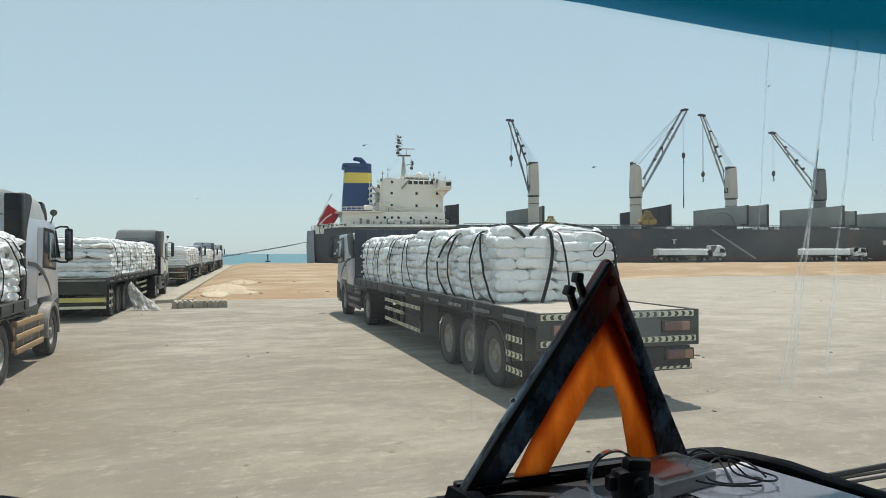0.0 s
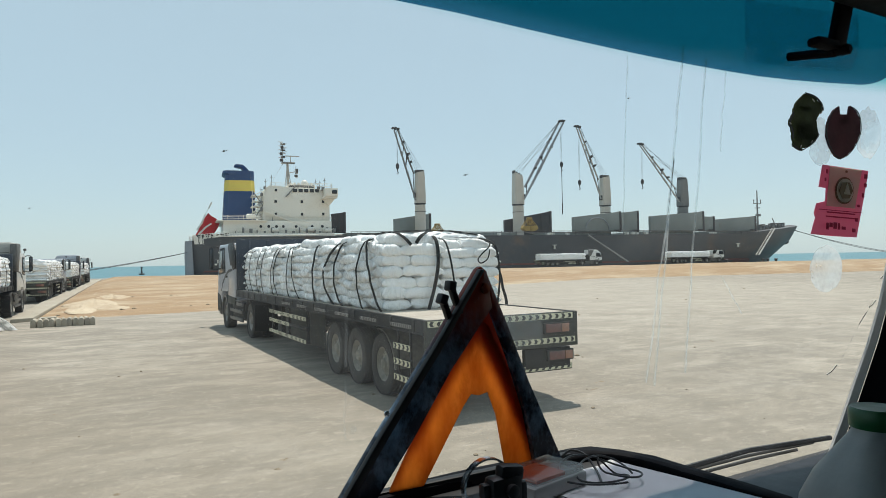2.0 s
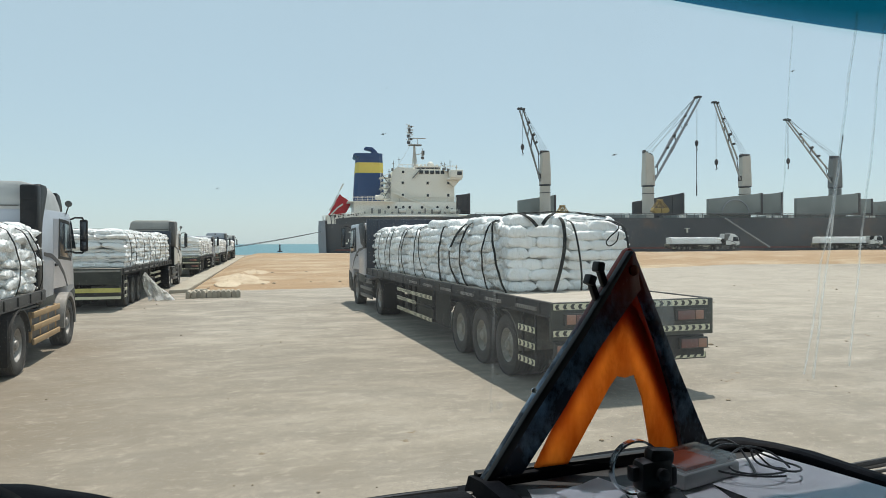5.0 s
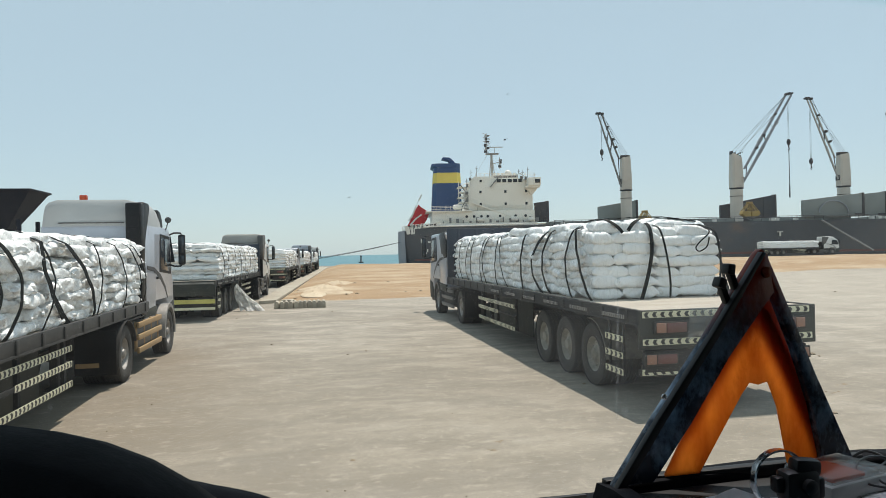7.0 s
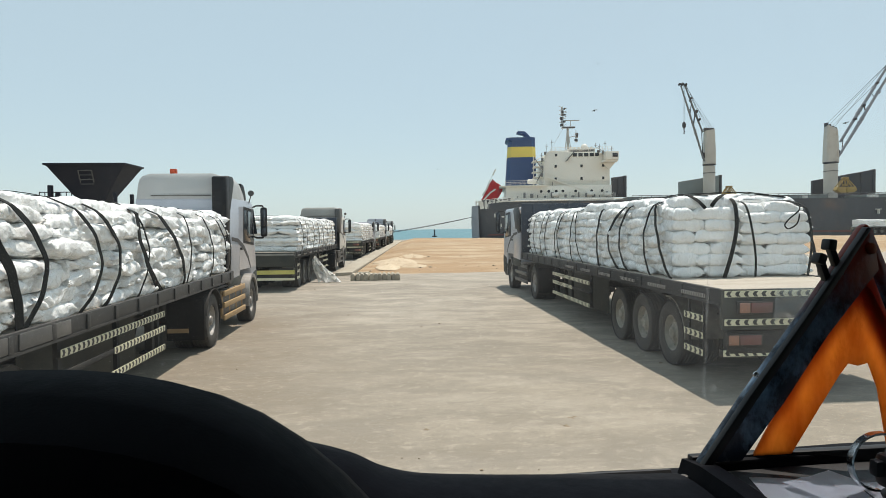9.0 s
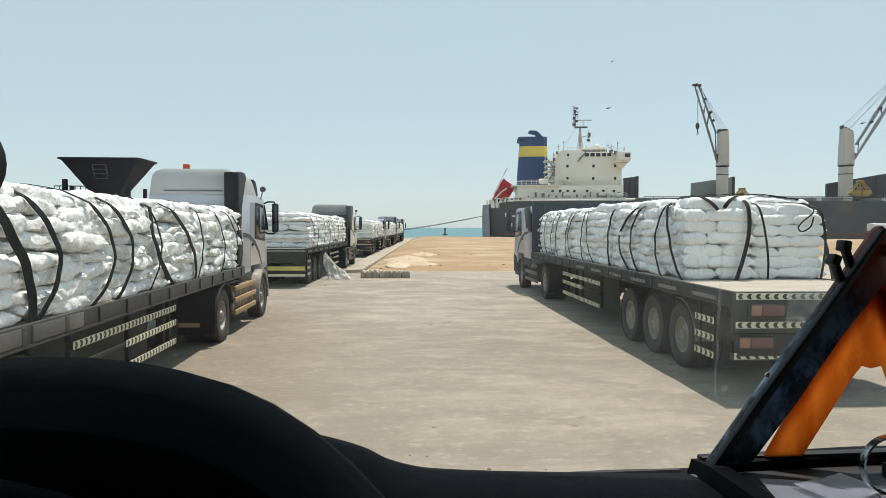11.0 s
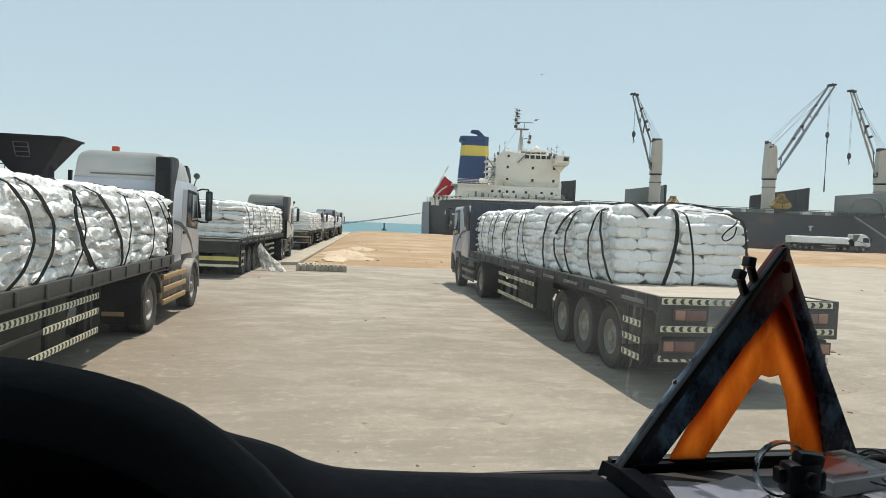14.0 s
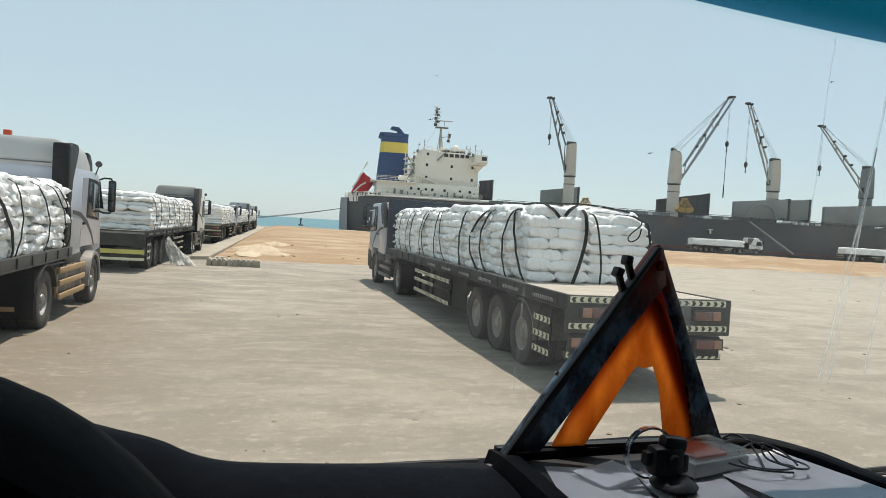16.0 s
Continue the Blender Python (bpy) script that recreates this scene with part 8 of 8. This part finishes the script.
def cut_out(pts, fray, seed, n=4):
    """A closed outline through a few corners, a little frayed."""
    out = []
    for k in range(len(pts)):
        a, b = pts[k], pts[(k + 1) % len(pts)]
        for i in range(n):
            q = i / n
            out.append((a[0] + (b[0] - a[0]) * q + fray * noise.noise((k * 3.1 + q * 5, seed, 0)), a[1] + (b[1] - a[1]) * q + fray * noise.noise((k * 3.1 + q * 5, seed, 5))))
    return out


def foil(ob, pts, mat, label, w=0.0045):
    """A creased rim along part of a sticker."""
    bm = B()
    ribbon(bm, smooth([on_glass(x, z, -0.0112) for x, z in pts], 4), (1, 0, 0.35), w, 0.0008)
    part("rim", bm, mat, ob, label)


FOIL = [(1.5805, 2.6227), (1.6079, 2.6159), (1.626, 2.601), (1.631, 2.585), (1.6142, 2.5669), (1.616, 2.548), (1.6204, 2.5302), (1.606, 2.512), (1.5902, 2.5000), (1.5688, 2.4918), (1.5500, 2.4990), (1.547, 2.517), (1.5441, 2.5396), (1.5360, 2.5513), (1.5480, 2.578), (1.5561, 2.6009)]
fo = sticker("foil_sticker", cut_out(FOIL, 0.003, 2), M_STICK_GREEN, "dark olive foil sticker with ragged edges on the glass", 0.004)
foil(fo, FOIL[:4], M_BLACK, "black edge", 0.006)
foil(fo, FOIL[6:11], M_BLACK, "black edge", 0.006)
foil(fo, FOIL[11:15], M_BLACK, "black edge", 0.006)
# white slivers stand in for glints along the foil's creases
foil(fo, ((1.600, 2.611), (1.607, 2.604)), M_SHIPWHITE, "white sliver painted as a glint on the foil edge", 0.003)
foil(fo, ((1.629, 2.596), (1.627, 2.580), (1.620, 2.578)), M_SHIPWHITE, "white sliver painted as a glint on the foil edge", 0.0025)
foil(fo, ((1.536, 2.5535), (1.541, 2.550)), M_SHIPWHITE, "white sliver painted as a glint on the foil edge", 0.003)
foil(fo, ((1.568, 2.496), (1.570, 2.503)), M_SHIPWHITE, "white sliver painted as a glint on the foil edge", 0.003)
foil(fo, ((1.599, 2.508), (1.602, 2.515)), M_SHIPWHITE, "white sliver painted as a glint on the foil edge", 0.003)
OVAL = [(1.6772, 2.5977), (1.6802, 2.5783), (1.7022, 2.5791), (1.7056, 2.5987), (1.724, 2.588), (1.7333, 2.5709), (1.7357, 2.553), (1.7347, 2.5357), (1.726, 2.514), (1.7132, 2.4951), (1.698, 2.481), (1.6808, 2.4735), (1.669, 2.479), (1.6598, 2.4891), (1.649, 2.506), (1.6416, 2.5259), (1.643, 2.550), (1.6504, 2.5708), (1.662, 2.588)]
mo = sticker("oval_sticker", OVAL, M_STICK_RED, "dark maroon oval sticker with a notch on the glass", 0.004)
foil(mo, OVAL[3:12], M_BLACK, "black edge", 0.003)
foil(mo, OVAL[11:], M_BLACK, "black edge", 0.003)
for ob, mat, corners in ((fo, M_STICK_GREEN, ((1.569, 2.582), (1.597, 2.579), (1.598, 2.591), (1.570, 2.594))), (fo, M_STICK_GREEN, ((1.557, 2.515), (1.605, 2.517), (1.606, 2.552), (1.560, 2.556))), (mo, M_STICK_RED, ((1.677, 2.556), (1.702, 2.556), (1.702, 2.568), (1.678, 2.568)))):
    bm = B()
    bm.faces.new([bm.verts.new(on_glass(x, z, -0.0115)) for x, z in corners])
    bmesh.ops.solidify(bm, geom=bm.faces[:], thickness=0.0008)
    part("raised_panel", bm, mat, ob)
sticker("sticker_residue", blob(1.760, 2.537, 0.034, 0.060, 0.22, 5), M_RESIDUE, "pale torn sticker residue on the glass")
sticker("sticker_residue", blob(1.630, 2.512, 0.036, 0.054, 0.45, 6), M_RESIDUE, "pale torn sticker residue on the glass")
sticker("sticker_residue", blob(1.649, 2.215, 0.045, 0.055, 0.12, 8), M_RESIDUE, "pale round sticker residue on the glass")
PK = [(1.6358, 2.4603), (1.7619, 2.4467), (1.748, 2.370), (1.7319, 2.2883), (1.668, 2.292), (1.605, 2.2978), (1.612, 2.322), (1.617, 2.335), (1.613, 2.348), (1.6199, 2.3695), (1.6441, 2.3745), (1.6463, 2.4053), (1.6258, 2.4081)]
pk = sticker("permit_sticker", PK, M_PINK, "torn pink permit sticker with a grey panel", cat="permit")


def on_permit(name, outline, mat, off):
    bm = B()
    lo = [bm.verts.new(on_glass(x, z, off)) for x, z in outline]
    hi = [bm.verts.new(on_glass(x, z, off - 0.001)) for x, z in outline]
    bm.faces.new(lo)
    bm.faces.new(hi[::-1])
    for i in range(len(lo)):
        j = (i + 1) % len(lo)
        bm.faces.new((lo[i], hi[i], hi[j], lo[j]))
    return part(name, bm, mat, pk, "", False)


on_permit("panel", [(1.6539, 2.4556), (1.741, 2.4476), (1.7228, 2.3567), (1.6453, 2.3635)], M_CARD, -0.009)
on_permit("emblem_ring", blob(1.691, 2.399, 0.0255, 0.032, 0.05, 1), M_BROWN, -0.0115)
on_permit("emblem_field", blob(1.691, 2.399, 0.0225, 0.028, 0.0, 1), M_CARD, -0.0135)
on_permit("emblem", [(1.691 + 0.019 * math.cos(radians(a)), 2.399 + 0.022 * math.sin(radians(a))) for a in (0, 60, 120, 180, 240, 300)], M_BROWN, -0.0155)
on_permit("emblem_sail", [(1.683, 2.390), (1.701, 2.389), (1.6925, 2.417)], M_CARD, -0.0175)
on_permit("emblem_dot", blob(1.697, 2.444, 0.003, 0.003, 0.0, 1, 10), M_BROWN, -0.0115)
on_permit("fold", [(1.622, 2.3565), (1.742, 2.347), (1.742, 2.3455), (1.622, 2.3550)], M_PRINT, -0.0105)
for x, z, w, h in ((1.643, 2.349, 0.078, 0.003), (1.641, 2.339, 0.080, 0.003), (1.642, 2.316, 0.006, 0.016), (1.651, 2.319, 0.008, 0.010), (1.662, 2.317, 0.009, 0.015), (1.675, 2.315, 0.004, 0.015), (1.685, 2.311, 0.010, 0.007), (1.745, 2.433, 0.008, 0.010), (1.744, 2.412, 0.007, 0.009), (1.739, 2.388, 0.006, 0.010),
                   (1.727, 2.363, 0.006, 0.006), (1.722, 2.330, 0.006, 0.008), (1.714, 2.305, 0.008, 0.009), (1.640, 2.444, 0.004, 0.010), (1.636, 2.425, 0.004, 0.008)):
    on_permit("text_bar", [(x, z - h / 2), (x + w, z - h / 2 - 0.08 * w), (x + w, z + h / 2 - 0.08 * w), (x, z + h / 2)], M_PRINT, -0.012)

# dried streaks on the glass: each a pair of thin broken threads
STREAKS = ((1.238, 1.163, 2.70, 1.98, 0.005), (1.303, 1.249, 2.68, 2.0, 0.0045), (1.215, 1.141, 2.46, 1.99, 0.004), (1.36, 1.345, 2.66, 2.48, 0.002),
           (1.085, 1.075, 2.66, 2.30, 0.0016), (1.353, 1.411, 2.205, 2.12, 0.0016))
for k, (x0, x1, z0, z1, w) in enumerate(STREAKS):
    bm = B()
    for shift, ww in ((0.0, w * 1.9), (0.0004, w * 1.25), (0.0008, w * 0.6)):
        pts = [on_glass(x0 + shift + 0.004 * noise.noise((k, i * 0.18, 1)) + (x1 - x0) * i / 24 + 0.003 * noise.noise((i * 0.35, k * 3.0, shift)), z0 + (z1 - z0) * i / 24, -0.003 - shift * 1.5) for i in range(25)]
        ribbon(bm, pts, (1, 0, 0), ww * 0.8, 0.0006)
    solid("glass_streak", bm, M_STREAK, Matrix.Identity(4), "dried milky streak on the windscreen", "streak", "streaks on the windscreen").visible_shadow = False

# a peeling strip of clear tape beside the pillar, bright where it curls
tp = thing("peeling_tape", Matrix.Identity(4), "thin peeling strip of clear tape on the windscreen", "tape", "streaks on the windscreen")
for name, pts, w, mat in (("thread", ((1.838, 2.227), (1.799, 2.185), (1.776, 2.124), (1.745, 2.079), (1.697, 1.998), (1.657, 1.964)), 0.0016, M_FILM), ("curl", ((1.838, 2.227), (1.822, 2.213), (1.801, 2.187)), 0.0035, M_SHIPWHITE),
                          ("curl", ((1.790, 2.136), (1.778, 2.124), (1.771, 2.120)), 0.0045, M_SHIPWHITE), ("curl", ((1.686, 1.986), (1.671, 1.971), (1.657, 1.964)), 0.0035, M_SHIPWHITE), ("curl", ((1.765, 2.108), (1.752, 2.090), (1.745, 2.079)), 0.0018, M_RAIL_GREY)):
    bm = B()
    ribbon(bm, smooth([on_glass(x, z, -0.004) for x, z in pts]), (0.7, 0, -0.7), w, 0.0006)
    part(name, bm, mat, tp)

# faint smears and a drip behind the triangle
bm = B()
ribbon(bm, [on_glass(0.480 + 0.003 * noise.noise((i * 0.4, 7, 0)) - 0.004 * i / 16, 2.20 - 0.23 * i / 16, -0.003) for i in range(17)], (1, 0, 0), 0.0045, 0.0006)
solid("glass_streak", bm, M_FILM, Matrix.Identity(4), "faint dried drip on the windscreen", "streak", "streaks on the windscreen")
for cx, cz, rx, rz, sd in ((-0.427, 2.052, 0.005, 0.004, 1), (-0.333, 2.062, 0.003, 0.003, 2), (0.491, 1.982, 0.006, 0.007, 4)):
    sticker("glass_smear", blob(cx, cz, rx, rz, 0.35, sd), M_FILM, "faint greasy smear on the windscreen", 0.0006, -0.003, cat="smear")

# specks of dirt and dead insects on the glass
for x, z, r in ((0.291, 2.419, 0.0022), (0.705, 2.4035, 0.0026), (1.092, 2.5765, 0.0022), (0.296, 2.489, 0.0012), (0.86, 2.30, 0.0010), (0.42, 2.16, 0.0010), (0.05, 2.33, 0.0012)):
    bm = B()
    for dx, dz, q in ((0, 0, 1), (1.6, 0.5, 0.5), (-1.2, -0.3, 0.4)):
        lathe(bm, [(r * q * 0.62, 0), (r * q * 0.55, 0.0012), (r * q * 0.2, 0.0018)], 8, Matrix.Translation(on_glass(x + dx * r, z + dz * r, 0.0)) @ pose(0, 0, 0, 90, 0, 0))
    solid("dirt_speck", bm, M_BLACK, Matrix.Identity(4), "small dark speck stuck to the windscreen", "speck", "specks on the windscreen")

# wiper outside
wp = thing("wiper", Matrix.Identity(4), "black windscreen wiper lying low on the glass", "wiper")
bm = B()
tube(bm, [on_glass(1.20, 1.772, 0.02), on_glass(1.278, 1.785, 0.018), on_glass(1.46, 1.800, 0.018), on_glass(1.695, 1.806, 0.018)], 0.006, 6)
part("wiper_blade", bm, M_PLASTIC, wp)
bm = B()
tube(bm, [on_glass(1.30, 1.772, 0.03), on_glass(1.46, 1.783, 0.03), on_glass(1.66, 1.795, 0.03)], 0.004, 6)
tube(bm, [on_glass(1.30, 1.758, 0.035), on_glass(1.50, 1.772, 0.035), on_glass(1.62, 1.780, 0.035)], 0.004, 6)
part("wiper_arm", bm, M_RAIL_GREY, wp)
bm = B()
box(bm, 1.17, 1.25, 1.025, 1.05, 1.765, 1.785, 0.004)
part("wiper_joint", bm, M_PLASTIC, wp)

# round interior mirror at the driver's side
bm = B()
lathe(bm, [(0.085, 0.0), (0.092, 0.012), (0.085, 0.03)], 28, pose(-0.825, 1.30, 2.351, 90, 0, 10))
tube(bm, [(-0.84, 1.315, 2.351), (-0.93, 1.15, 2.351), (-0.88, 0.90, 2.345), (-0.705, 0.80, 2.34)], 0.010, 8)
solid("round_mirror", bm, M_PLASTIC, Matrix.Identity(4), "round black convex mirror on an arm outside", "mirror")
